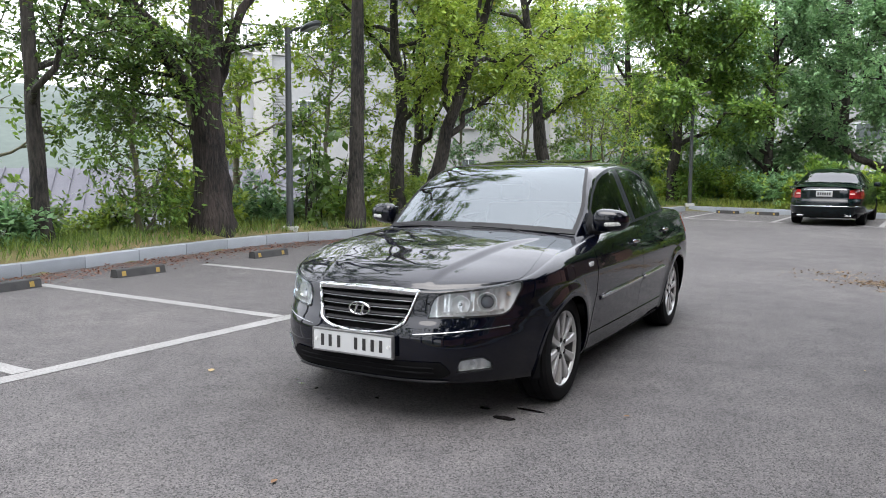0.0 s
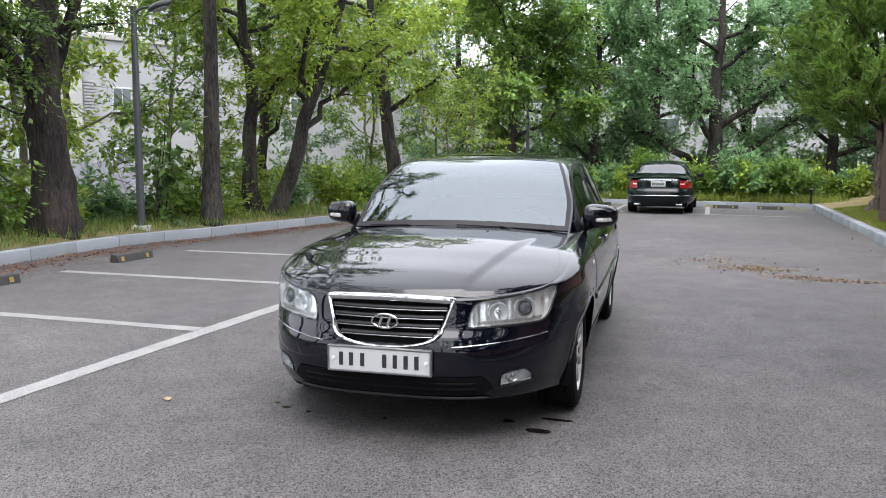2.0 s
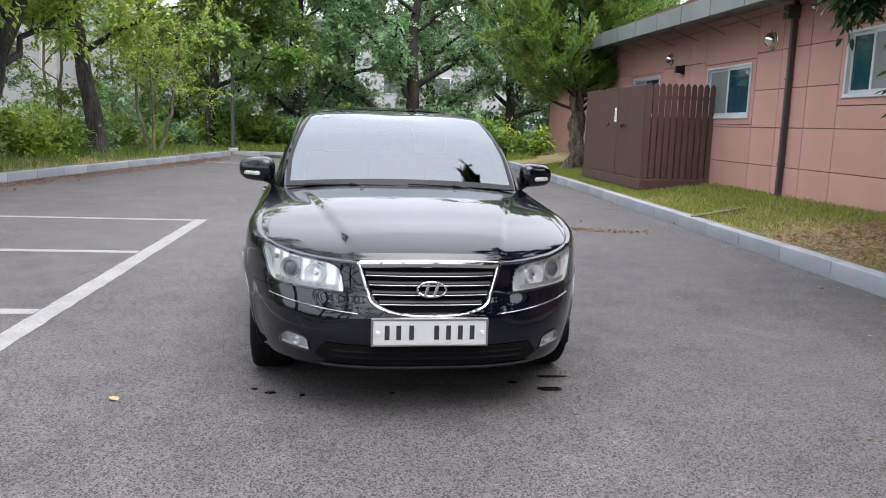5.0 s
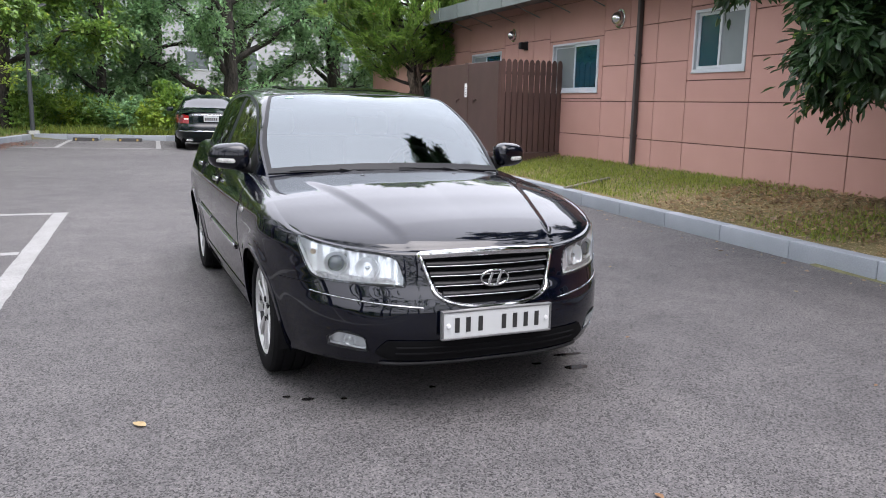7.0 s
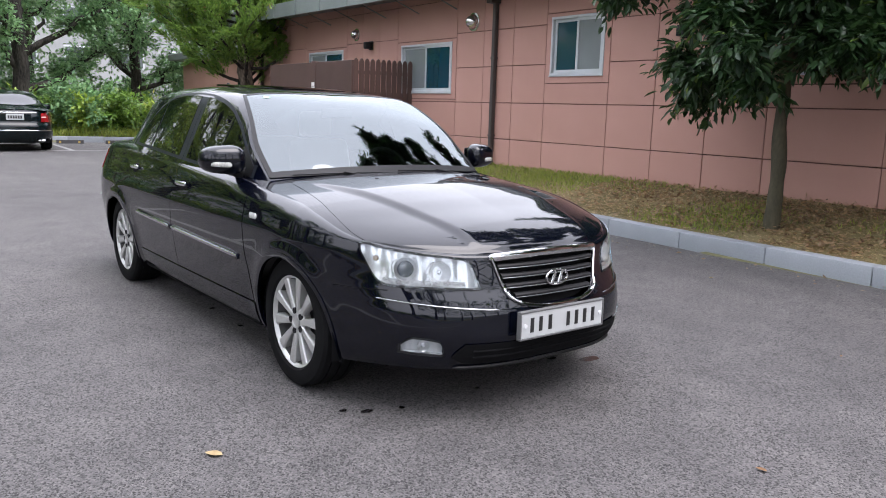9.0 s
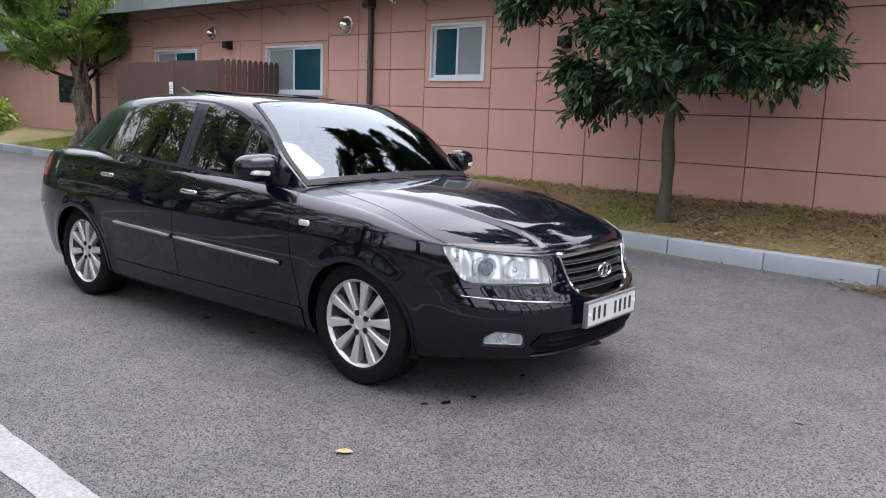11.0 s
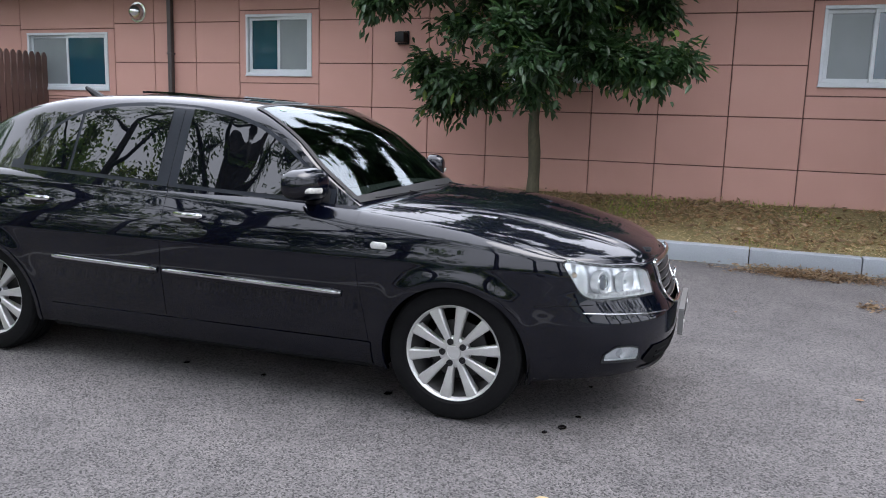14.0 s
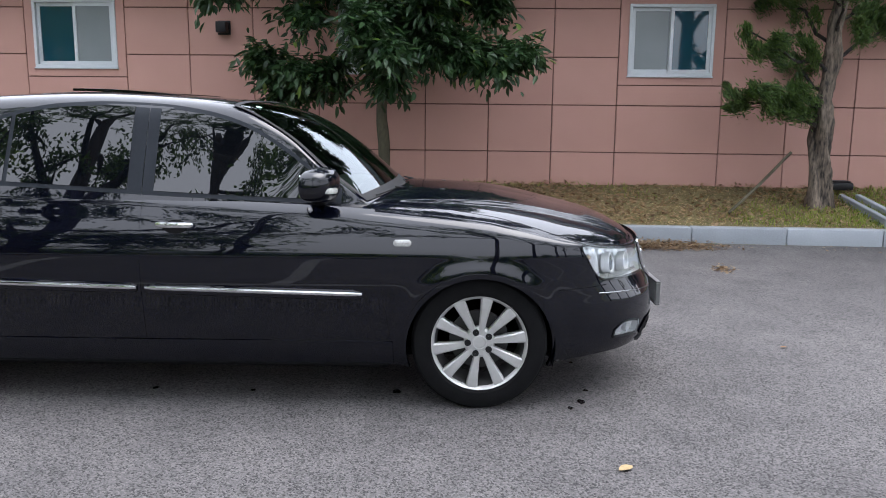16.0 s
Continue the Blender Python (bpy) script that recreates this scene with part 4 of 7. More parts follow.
BELT = knots((0.4, 0.952), (0.94, 0.972), (1.5, 0.998), (2.27, 1.036), (2.6, 1.046))
WTOP = knots((0.68, 0.99), (0.80, 1.095), (0.935, 1.192), (1.11, 1.287), (1.3, 1.340), (1.514, 1.367), (1.75, 1.375), (1.963, 1.365), (2.1, 1.344), (2.24, 1.303), (2.45, 1.16), (2.56, 1.05))
for side in (-1, 1):
    # door frames and pillars in satin black, then the panes
    for y0, y1 in ((0.645, 1.542), (1.546, 2.60)):
        us = np.linspace(y0, y1, 50)
        yy, zz = band(lambda q: BELT(q) - 0.012, lambda q: np.maximum(WTOP(q) + 0.028, BELT(q) + 0.005), us, 12)
        grid_mesh("window_frame", house_side(yy, zz, side), PILLAR, sedan, lift=0.002, skirt=0.004)
    for y0, y1 in ((0.735, 1.490), (1.612, 2.165), (2.185, 2.50)):
        us = np.linspace(y0, y1, 36)
        yy, zz = band(lambda q: BELT(q) + 0.006, lambda q: np.maximum(WTOP(q) + 0.008, BELT(q) + 0.010), us, 12)
        grid_mesh("side_window", house_side(yy, zz, side), CAR_GLASS, sedan, lift=0.0045, skirt=0.003, label="dark tinted side window")

    # doors, with mouldings and handles
    FRONT_EDGE = knots((0.33, 0.41), (0.74, 0.466), (0.95, 0.486))
    REAR_EDGE = knots((0.33, 2.185), (0.55, 2.25), (0.68, 2.365), (1.02, 2.53))
    for k, (e0, e1) in enumerate(((FRONT_EDGE, lambda q: 1.531 + 0 * q), (lambda q: 1.537 + 0 * q, REAR_EDGE))):
        zz = np.linspace(0, 1, 40)
        tt = np.linspace(0, 1, 60)
        y0 = e0(0.335 + 0.63 * zz)
        y1 = e1(0.335 + 0.68 * zz)
        Y = y0[:, None] * (1 - tt) + y1[:, None] * tt
        top_z = SHOULDER(flank_a(Y)) - 0.004
        Zd = 0.335 + (top_z - 0.335) * zz[:, None]
        door = grid_mesh("door", flank(Y, Zd, side), PAINT, sedan, lift=0.0022, skirt=0.005)
        ya, yb = ((0.535, 1.515), (1.553, 2.215))[k]
        ys_ = np.linspace(ya, yb, 24)
        zs_ = 0.552 + 0.0215 * (ys_ - 0.53)
        base_ = flank(ys_, zs_, side) + np.array([side * 0.002, 0, 0])
        part("moulding", strip(bmesh.new(), base_, 0.026, 0.012, taper=0.6), PAINT, door)
        part("trim_strip", strip(bmesh.new(), base_ + np.array([side * 0.0105, 0, 0.004]), 0.0095, 0.006, taper=0.6), CHROME, door, "bright chrome trim strip")
        hy = (1.375, 2.33)[k]
        hz = (0.862, 0.892)[k]
        hys = np.linspace(hy - 0.085, hy + 0.085, 12)
        hb = flank(hys, hz + 0.01 * (hys - hy), side) + np.array([side, 0, 0]) * (0.012 + 0.018 * np.cos(np.linspace(-1.25, 1.25, 12)))[:, None]
        handle = part("handle", strip(bmesh.new(), hb, 0.0135, 0.011, taper=0.5), CHROME, door, "chrome door handle")
        cup = flank((hy + 0.055 * np.cos(np.linspace(0, 2 * math.pi, 24)))[:, None] + 0 * np.linspace(0, 1, 4)[None], (hz - 0.012 + 0.03 * np.sin(np.linspace(0, 2 * math.pi, 24)))[:, None] * np.linspace(1, 1, 4)[None], side)
        c0 = flank(np.array([[hy]]), np.array([[hz - 0.012]]), side)
        ring = c0 + (cup - c0) * np.linspace(0.02, 1, 4)[None, :, None]
        grid_mesh("handle_cup", ring, BLACK_MATT, handle, lift=0.004)
    # sill
    ys_ = np.linspace(0.40, 2.28, 40)
    yy, zz = band(lambda q: 0.212 + 0 * q, lambda q: 0.325 + 0 * q, ys_, 8)
    grid_mesh("sill", flank(yy, zz, side), PAINT, sedan, lift=0.006, skirt=0.008)
    # wheel-arch lips and dark wells
    for cy, cz, r in ARCHES:
        ang = np.linspace(-0.32, math.pi + 0.32, 70)
        rr = np.array([0.0, 0.012, 0.022])
        yy = cy + (r - 0.012 + rr[None]) * np.cos(ang)[:, None]
        zz = np.maximum(cz + (r - 0.012 + rr[None]) * np.sin(ang)[:, None], 0.195)
        grid_mesh("arch_lip", flank(yy, zz, side), PAINT, sedan, lift=0.005, skirt=0.02)
        bm = bmesh.new()
        well = [(side * 0.45, 0.0), (side * 0.45, r + 0.004), (side * 0.84, r + 0.002)]
        lathe(bm, well, (0, cy, cz), "x", 48)
        low = [v_ for v_ in bm.verts if v_.co.z < 0.16]
        bmesh.ops.delete(bm, geom=low, context="VERTS")
        part("wheel_well", bm, BLACK_MATT, sedan)
    # indicator repeater on the wing
    ob = part("repeater", strip(bmesh.new(), flank(np.linspace(0.315, 0.395, 10), np.full(10, 0.79), side), 0.016, 0.008, taper=0.4), surface("repeater_white", (0.22, 0.22, 0.22), (0.60, 0.60, 0.58), 40, 150, 0.15, 0.3, 120, coat=1.0), sedan, "clear side indicator")


# wheels
def wheel(y, side):
    top = new("wheel")
    top.parent = sedan
    top.location = (side * 0.752, y, 0.316)
    top.rotation_euler = (0, 0, 0 if side > 0 else math.pi)
    w = 0.108
    prof = [(-w * 0.85, 0.215), (-w, 0.235), (-w * 1.03, 0.27), (-w * 0.95, 0.302), (-w * 0.8, 0.3145)]
    for g in (-0.5, 0.0, 0.5):
        prof += [(w * (g - 0.2), 0.318), (w * g - 0.004, 0.318), (w * g - 0.003, 0.311), (w * g + 0.003, 0.311), (w * g + 0.004, 0.318)]
    prof += [(w * 0.8, 0.3145), (w * 0.95, 0.302), (w * 1.03, 0.27), (w, 0.235), (w * 0.85, 0.218)]
    part("tyre", lathe(bmesh.new(), prof, sides=64), RUBBER, top)
    rim = part("rim", lathe(bmesh.new(), [(0.080, 0.209), (0.088, 0.212), (0.098, 0.222), (0.098, 0.230), (0.090, 0.234)], sides=64), ALLOY, top)
    part("barrel", lathe(bmesh.new(), [(-0.09, 0.20), (0.0, 0.195), (0.06, 0.205), (0.080, 0.2095)], sides=48), plain("brake_dust_grey", (0.05, 0.05, 0.05), 0.6), rim)
    for k in range(10):
        c = 2 * math.pi * (k + 0.25) / 10
        bm = bmesh.new()
        rings = []
        for r_, hw, d0, d1 in ((0.045, 0.0125, 0.055, 0.083), (0.10, 0.017, 0.055, 0.088), (0.16, 0.0225, 0.05, 0.092), (0.206, 0.0275, 0.045, 0.093), (0.222, 0.030, 0.05, 0.090)):
            rings.append([bm.verts.new((d, r_ * math.cos(c) - o * math.sin(c), r_ * math.sin(c) + o * math.cos(c))) for d, o in ((d0, -hw), (d1 - 0.006, -hw), (d1, -hw * 0.72), (d1, hw * 0.72), (d1 - 0.006, hw), (d0, hw))])
        for r1, r2 in zip(rings, rings[1:]):
            for q in range(6):
                bm.faces.new((r1[q], r1[(q + 1) % 6], r2[(q + 1) % 6], r2[q]))
        bm.faces.new(rings[0]), bm.faces.new(rings[-1][::-1])
        part("spoke", bm, ALLOY, rim)
    hub = lathe(bmesh.new(), [(0.04, 0.072), (0.074, 0.072), (0.082, 0.060), (0.083, 0.036), (0.090, 0.034), (0.091, 0.028), (0.088, 0.026), (0.0885, 0.0005)], sides=40)
    part("hub", hub, ALLOY, rim)
    for k in range(5):
        c = 2 * math.pi * (k + 0.5) / 5
        part("wheel_nut", lathe(bmesh.new(), [(0.07, 0.0155), (0.0885, 0.0155), (0.0885, 0.010), (0.086, 0.008), (0.086, 0.0005)], (0, 0.054 * math.cos(c), 0.052 * math.sin(c)), sides=12), BLACK_PLASTIC, rim)
    part("brake_disc", lathe(bmesh.new(), [(0.0, 0.0005), (0.012, 0.06), (0.012, 0.14), (0.0, 0.14), (-0.02, 0.135)], sides=40), plain("brake_iron", (0.05, 0.05, 0.05), 0.5, 0.6), top)
    return top


for side in (-1, 1):
    for y in (0.0, 2.73):
        wheel(y, side)


# front end
def front(x, z, push=0.0):
    """The nose at (x, z)."""
    x, z = np.broadcast_arrays(np.asarray(x, float), np.asarray(z, float))
    u = np.clip(np.abs(x) / (WIDE(z) * 0.99), 0, 0.999)
    return np.stack([x, FY - (FY - NOSE(z)) * np.sqrt(1 - u ** CORNER(z)) - push, z], -1)


grille = thing("grille")
grille.parent = sedan
gx = knots((0.0, 0.05), (0.005, 0.10), (0.02, 0.185), (0.045, 0.238), (0.09, 0.276), (0.14, 0.294), (0.235, 0.324))
zz = np.linspace(0.500, 0.728, 24)
tt = np.linspace(-1, 1, 40)
p = front(gx(zz - 0.5)[:, None] * tt[None], zz[:, None] + 0 * tt[None], -0.035)
grid_mesh("grille_back", p, BLACK_MATT, grille)
for i, z in enumerate((0.552, 0.592, 0.634, 0.676)):
    w = float(gx(z - 0.5)) - 0.012
    xs_ = np.linspace(-w, w, 40)
    c = front(xs_, np.full(40, z), 0.002)
    part("slat", strip(bmesh.new(), c + np.array([0, 0.02, 0]), 0.0125, 0.018), BLACK_PLASTIC, grille)
    part("slat_edge", strip(bmesh.new(), c + np.array([0, 0.002, -0.006]), 0.0022, 0.003), SLAT_LINE, grille, "thin satin chrome line")
# chrome surround: thick bar on top, slim U below
xs_ = np.linspace(-0.335, 0.335, 40)
part("top_bar", strip(bmesh.new(), front(xs_, 0.727 - 0.010 * (np.abs(xs_) / 0.335) ** 2, 0.0), 0.0175, 0.013, taper=0.5), CHROME, grille, "bright chrome bar over the grille")
us = np.linspace(0.722, 0.59, 20)
side_x = gx(us - 0.5) + 0.006
bx = np.sin(np.linspace(-math.pi / 2, math.pi / 2, 44))
low_z = 0.59 - 0.09 * np.maximum(0, 1 - np.abs(bx) ** 2.6) ** (1 / 2.2)
xs_ = np.concatenate([-side_x[:-1], bx * side_x[-1], side_x[::-1][1:]])
zs_ = np.concatenate([us[:-1], low_z, us[::-1][1:]])
pts = [tuple(q) for q in front(xs_, zs_, 0.004)]
part("surround", tube(bmesh.new(), pts, [0.0085] * len(pts), 8), CHROME, grille, "chrome U-shaped grille surround")
# plain oval badge
emb = front(np.array(0.0), np.array(0.617), 0.028)
bm = bmesh.new()
ring = [(0.066 * math.cos(a), 0.034 * math.sin(a)) for a in np.linspace(0, 2 * math.pi, 37)]
pts = [(x, emb[1] + 0.0, emb[2] + z) for x, z in ring]
tube(bm, pts, [0.0055] * len(pts), 6, cap=False)
badge = part("badge", bm, CHROME, grille, "plain chrome oval badge")
part("badge_mark", strip(bmesh.new(), np.array([(-0.03, emb[1], emb[2] - 0.026), (-0.012, emb[1], emb[2] + 0.026)]), 0.0075, 0.006, up=(1, 0, 0)), CHROME, badge)
part("badge_mark", strip(bmesh.new(), np.array([(0.012, emb[1], emb[2] - 0.026), (0.03, emb[1], emb[2] + 0.026)]), 0.0075, 0.006, up=(1, 0, 0)), CHROME, badge)

LAMP_CHROME = plain("lamp_chrome", (0.84, 0.85, 0.86), 0.15, 0.55)
LAMP_RIBBED = surface("ribbed_lamp_plastic", (0.10, 0.10, 0.10), (0.62, 0.62, 0.62), 90, 200, 0.3, 0.4, 150, metallic=0.6)


def lamp_bucket(lamp, side, lo, hi, a0, a1, depth, rim, d, ribs):
    """A rim on the body, walls that go in along d, and a ribbed back."""
    dv = np.array(d)
    u, v = np.linspace(0, 1, 40), np.linspace(0, 1, 14)
    aa = a0 + (a1 - a0) * u
    l_, h_ = lo(aa), np.maximum(hi(aa), lo(aa) + 0.004)
    outer = lower(aa[:, None] + 0 * v[None], l_[:, None] * (1 - v) + h_[:, None] * v, side)
    k = rim / 0.8
    ai = a0 + k + (a1 - a0 - 2 * k) * u
    li, hi_ = lo(ai) + rim, np.maximum(hi(ai) - rim, lo(ai) + rim + 0.004)
    inner = lower(ai[:, None] + 0 * v[None], li[:, None] * (1 - v) + hi_[:, None] * v, side)

    def edge(g):
        return np.concatenate([g[:-1, 0], g[-1, :-1], g[:0:-1, -1], g[0, :0:-1], g[:1, 0]])
    eo, ei = edge(outer), edge(inner)
    n_o, n_i = edge(outward(outer)), edge(outward(inner))
    grid_mesh("lamp_rim", np.stack([eo + n_o * 0.002, (eo + ei) / 2 + n_i * 0.002, ei + n_i * 0.001], 1), BLACK_PLASTIC, lamp)
    grid_mesh("lamp_wall", np.stack([ei + n_i * 0.001, ei - dv * depth * 0.5, ei - dv * depth], 1), LAMP_CHROME, lamp)
    back = inner - dv * (depth * (0.85 + 0.12 * np.cos(np.linspace(0, 2 * math.pi * ribs / 8, 40))[:, None, None]))
    grid_mesh("reflector", back, LAMP_CHROME, lamp)


for side in (-1, 1):
    # headlamp: rim, deep bucket, two round lamps and a clear lens
    lamp = thing("headlamp")
    lamp.parent = sedan
    lamp["label"] = "clear chrome-lined headlamp"
    d = Vector((side * 0.42, -0.90, 0.08)).normalized()
    lamp_bucket(lamp, side, LAMP_LO, LAMP_HI, 0.368, 1.02, 0.055, 0.010, d, 60)
    # ribbed ledge along the bottom
    a_ = np.linspace(0.44, 0.88, 60)
    led = lower(a_, LAMP_LO(a_) + 0.022, side) - np.array(d) * 0.018
    part("ledge", strip(bmesh.new(), led, 0.010, 0.006), LAMP_RIBBED, lamp)
    for a0, zc, rad, ball in ((0.755, 0.668, 0.052, True), (0.575, 0.655, 0.050, False)):
        p0 = lower(np.array([a0]), np.array([zc]), side)[0]
        m = Matrix.Translation(Vector(p0) - d * 0.018) @ d.to_track_quat("Z", "Y").to_matrix().to_4x4()
        bm = lathe(bmesh.new(), [(-0.035, rad * 1.02), (0.002, rad * 1.04), (0.005, rad), (0.002, rad * 0.93), (-0.006, rad * 0.88), (-0.022, rad * 0.66), (-0.032, rad * 0.35), (-0.034, 0.0005)], axis="z", sides=40)
        bmesh.ops.transform(bm, matrix=m, verts=bm.verts)
        bowl = part("bowl", bm, LAMP_CHROME, lamp)
        if ball:
            bm = lathe(bmesh.new(), [(-0.03, rad * 0.72), (-0.002, rad * 0.72), (0.001, rad * 0.68), (-0.004, rad * 0.62)], axis="z", sides=32)
            bmesh.ops.transform(bm, matrix=m, verts=bm.verts)
            part("bezel", bm, CHROME, bowl)
            bm = lathe(bmesh.new(), [(-0.008 + 0.014 * math.sin(t), rad * 0.62 * math.cos(t)) for t in np.linspace(0, 1.56, 10)], axis="z", sides=32)
            bmesh.ops.transform(bm, matrix=m, verts=bm.verts)
            part("projector", bm, plain("projector_glass", (0.10, 0.11, 0.13), 0.03, 0.0, 0.9, 1.0), bowl)
        else:
            bm = lathe(bmesh.new(), [(-0.034, 0.011), (-0.012, 0.011), (-0.008, 0.008), (-0.006, 0.0005)], axis="z", sides=20)
            bmesh.ops.transform(bm, matrix=m, verts=bm.verts)
            part("bulb_cap", bm, CHROME, bowl)
    p0 = lower(np.array([0.91]), np.array([0.705]), side)[0]
    bm = lathe(bmesh.new(), [(0.016 * math.sin(t), 0.013 * math.cos(t)) for t in np.linspace(0, 1.56, 7)], axis="z", sides=18)
    bmesh.ops.transform(bm, matrix=Matrix.Translation(Vector(p0) - d * 0.045) @ d.to_track_quat("Z", "Y").to_matrix().to_4x4(), verts=bm.verts)
    part("indicator_bulb", bm, plain("amber_clear", (0.55, 0.44, 0.34), 0.2, 0.3), lamp)
    lens = lower(*band(lambda q: LAMP_LO(q) + 0.002, lambda q: np.maximum(LAMP_HI(q) - 0.002, LAMP_LO(q) + 0.003), np.linspace(0.372, 1.016, 44), 16), side)
    ob = grid_mesh("lens", lens, LENS, lamp, lift=0.007, skirt=0.006)
    ob.visible_shadow = False
    # chrome strip on the bumper
    a_ = np.linspace(0.275, 0.94, 40)
    zs_ = 0.503 + 0.037 * ((a_ - 0.275) / 0.665)
    part("bumper_trim", strip(bmesh.new(), lower(a_, zs_, side), 0.0038, 0.005, taper=0.5), TRIM_CHROME, sedan, "slim chrome bumper strip")
    # fog lamp
    fog = thing("fog_lamp")
    fog.parent = sedan
    d = Vector((side * 0.45, -0.89, 0.0)).normalized()
    lamp_bucket(fog, side, FOG_LO, FOG_HI, 0.54, 0.82, 0.03, 0.010, d, 24)
    p0 = lower(np.array([0.66]), np.array([0.345]), side)[0]
    bm = lathe(bmesh.new(), [(-0.03, 0.026), (0.0, 0.027), (-0.004, 0.022), (-0.016, 0.013), (-0.006, 0.009), (-0.003, 0.0005)], axis="z", sides=24)
    bmesh.ops.transform(bm, matrix=Matrix.Translation(Vector(p0) - d * 0.012) @ d.to_track_quat("Z", "Y").to_matrix().to_4x4(), verts=bm.verts)
    part("fog_bulb", bm, LAMP_CHROME, fog)
    ob = grid_mesh("fog_lens", lower(*band(FOG_LO, FOG_HI, np.linspace(0.543, 0.817, 18), 10), side), LENS, fog, lift=0.005, skirt=0.005)
    ob.visible_shadow = False
# lower intake with two slats
tt = np.linspace(-1, 1, 50)
zz = np.linspace(0.264, 0.360, 12)
wid = knots((0.264, 0.46), (0.30, 0.52), (0.360, 0.48))
grid_mesh("lower_intake", front(wid(zz)[:, None] * tt[None], zz[:, None] + 0 * tt[None], 0.003), BLACK_MATT, sedan)
for z in (0.297, 0.325):
    xs_ = np.linspace(-0.44, 0.44, 40)
    part("intake_slat", strip(bmesh.new(), front(xs_, np.full(40, z), 0.002), 0.006, 0.006), BLACK_MATT, sedan)
part("lip", strip(bmesh.new(), front(np.linspace(-0.50, 0.50, 50), np.full(50, 0.246), 0.0), 0.008, 0.012, taper=0.3), BLACK_PLASTIC, sedan)
# number plate with its frame; the characters are plain bars
plate = part("plate", boxbm(-0.268, 0.248, -0.972, -0.964, 0.378, 0.492, 0.003), PLATE, sedan, "white number plate with black bars")
bm = bmesh.new()
for q in ((-0.275, 0.255, 0.371, 0.380), (-0.275, 0.255, 0.490, 0.499), (-0.275, -0.266, 0.380, 0.490), (0.246, 0.255, 0.380, 0.490)):
    box(bm, q[0], q[1], -0.975, -0.95, q[2], q[3], 0.002)
part("plate_frame", bm, plain("plate_frame_grey", (0.10, 0.10, 0.10), 0.35), plate)
for x0 in (-0.215, -0.163, -0.105, 0.008, 0.062, 0.116, 0.170):
    part("plate_bar", boxbm(x0, x0 + 0.022, -0.9745, -0.9725, 0.402, 0.468, 0.001), PRINT, plate)
for x0 in (-0.245, 0.228):
    part("plate_bolt", lathe(bmesh.new(), [(-0.979, 0.0005), (-0.978, 0.009), (-0.971, 0.010)], (x0, 0, 0.435), "y", 16), plain("bolt_cap", (0.6, 0.6, 0.6), 0.4), plate)

# seam lines: bonnet shut line and bumper joint
for side in (-1, 1):
    v_ = np.linspace(0.01, 0.93, 60)
    part("bonnet_seam", strip(bmesh.new(), bonnet(side * (0.985 - 0.16 * v_**0.8), v_), 0.0028, 0.0014, up=(side, 0, 0.3)), BLACK_MATT, sedan)
    yy = np.linspace(-0.60, -0.36, 14)
    part("bumper_seam", strip(bmesh.new(), flank(yy, 0.575 - 0.02 * (yy + 0.6), side), 0.002, 0.0012), BLACK_MATT, sedan)
    # mirror
    mir = thing("door_mirror")
    mir.parent = sedan
    bm = bmesh.new()
    bmesh.ops.create_uvsphere(bm, u_segments=28, v_segments=18, radius=1.0)
    for v_ in bm.verts:
        x, y, z = v_.co
        sx = math.copysign(abs(x) ** 0.62, x)
        sy = math.copysign(abs(y) ** 0.7, y)
        sz = math.copysign(abs(z) ** 0.72, z)
        v_.co = (side * (0.900 + 0.112 * sx), 0.735 + (0.085 if y < 0 else 0.05) * sy - 0.05 * sx * 0.0 + 0.06 * (sx * 0.5), 1.046 + 0.076 * sz * (1 - 0.12 * sx))
    part("mirror_shell", bm, PAINT, mir, smooth=70)
    part("mirror_arm", tube(bmesh.new(), [(side * 0.79, 0.74, 0.985), (side * 0.83, 0.735, 0.995), (side * 0.89, 0.735, 1.01)], [0.05, 0.038, 0.036], 12), BLACK_PLASTIC, mir)
    fl = np.linspace(0, 1, 14)
    pts = np.stack([side * (0.876 + 0.128 * fl), 0.648 + 0.005 * fl + 0.085 * fl**3, 1.022 + 0.006 * fl], -1)
    part("mirror_indicator", strip(bmesh.new(), pts, 0.0135, 0.007, taper=0.5), surface("clear_plastic", (0.16, 0.16, 0.15), (0.62, 0.62, 0.59), 45, 160, 0.12, 0.5, 140, coat=1.0), mir, "clear indicator strip")
    part("mirror_glass", boxbm(min(side * 0.82, side * 0.975), max(side * 0.82, side * 0.975), 0.792, 0.797, 0.995, 1.095, 0.004), CHROME, mir)
    # corner trim by the mirror
    yy, zz = band(lambda q: BELT(q) - 0.006, lambda q: np.maximum(WTOP(q + 0.04) - 0.01, BELT(q)), np.linspace(0.67, 0.80, 10), 6)
    grid_mesh("mirror_base", house_side(yy, zz, side), BLACK_PLASTIC, mir, lift=0.006, skirt=0.006)
    # tail lamp, wrapping round the corner
    a_ = np.linspace(END - 1.24, END - 0.42, 26)
    grid_mesh("tail_lamp", lower(*band(lambda q: 0.815 + 0 * q, lambda q: SHOULDER(q) - 0.06, a_, 10), side), RED_LENS, sedan, lift=0.004, skirt=0.005, label="red tail lamp")
    a_ = np.linspace(END - 1.25, END - 0.5, 30)
    part("bumper_trim", strip(bmesh.new(), lower(a_, np.full(30, 0.60), side), 0.012, 0.008, taper=0.5), CHROME, sedan)
    # washer jets
    part("washer_jet", boxbm(side * 0.27 - 0.012, side * 0.27 + 0.012, 0.17, 0.20, 0.955, 0.978, 0.005, 2), BLACK_PLASTIC, sedan)

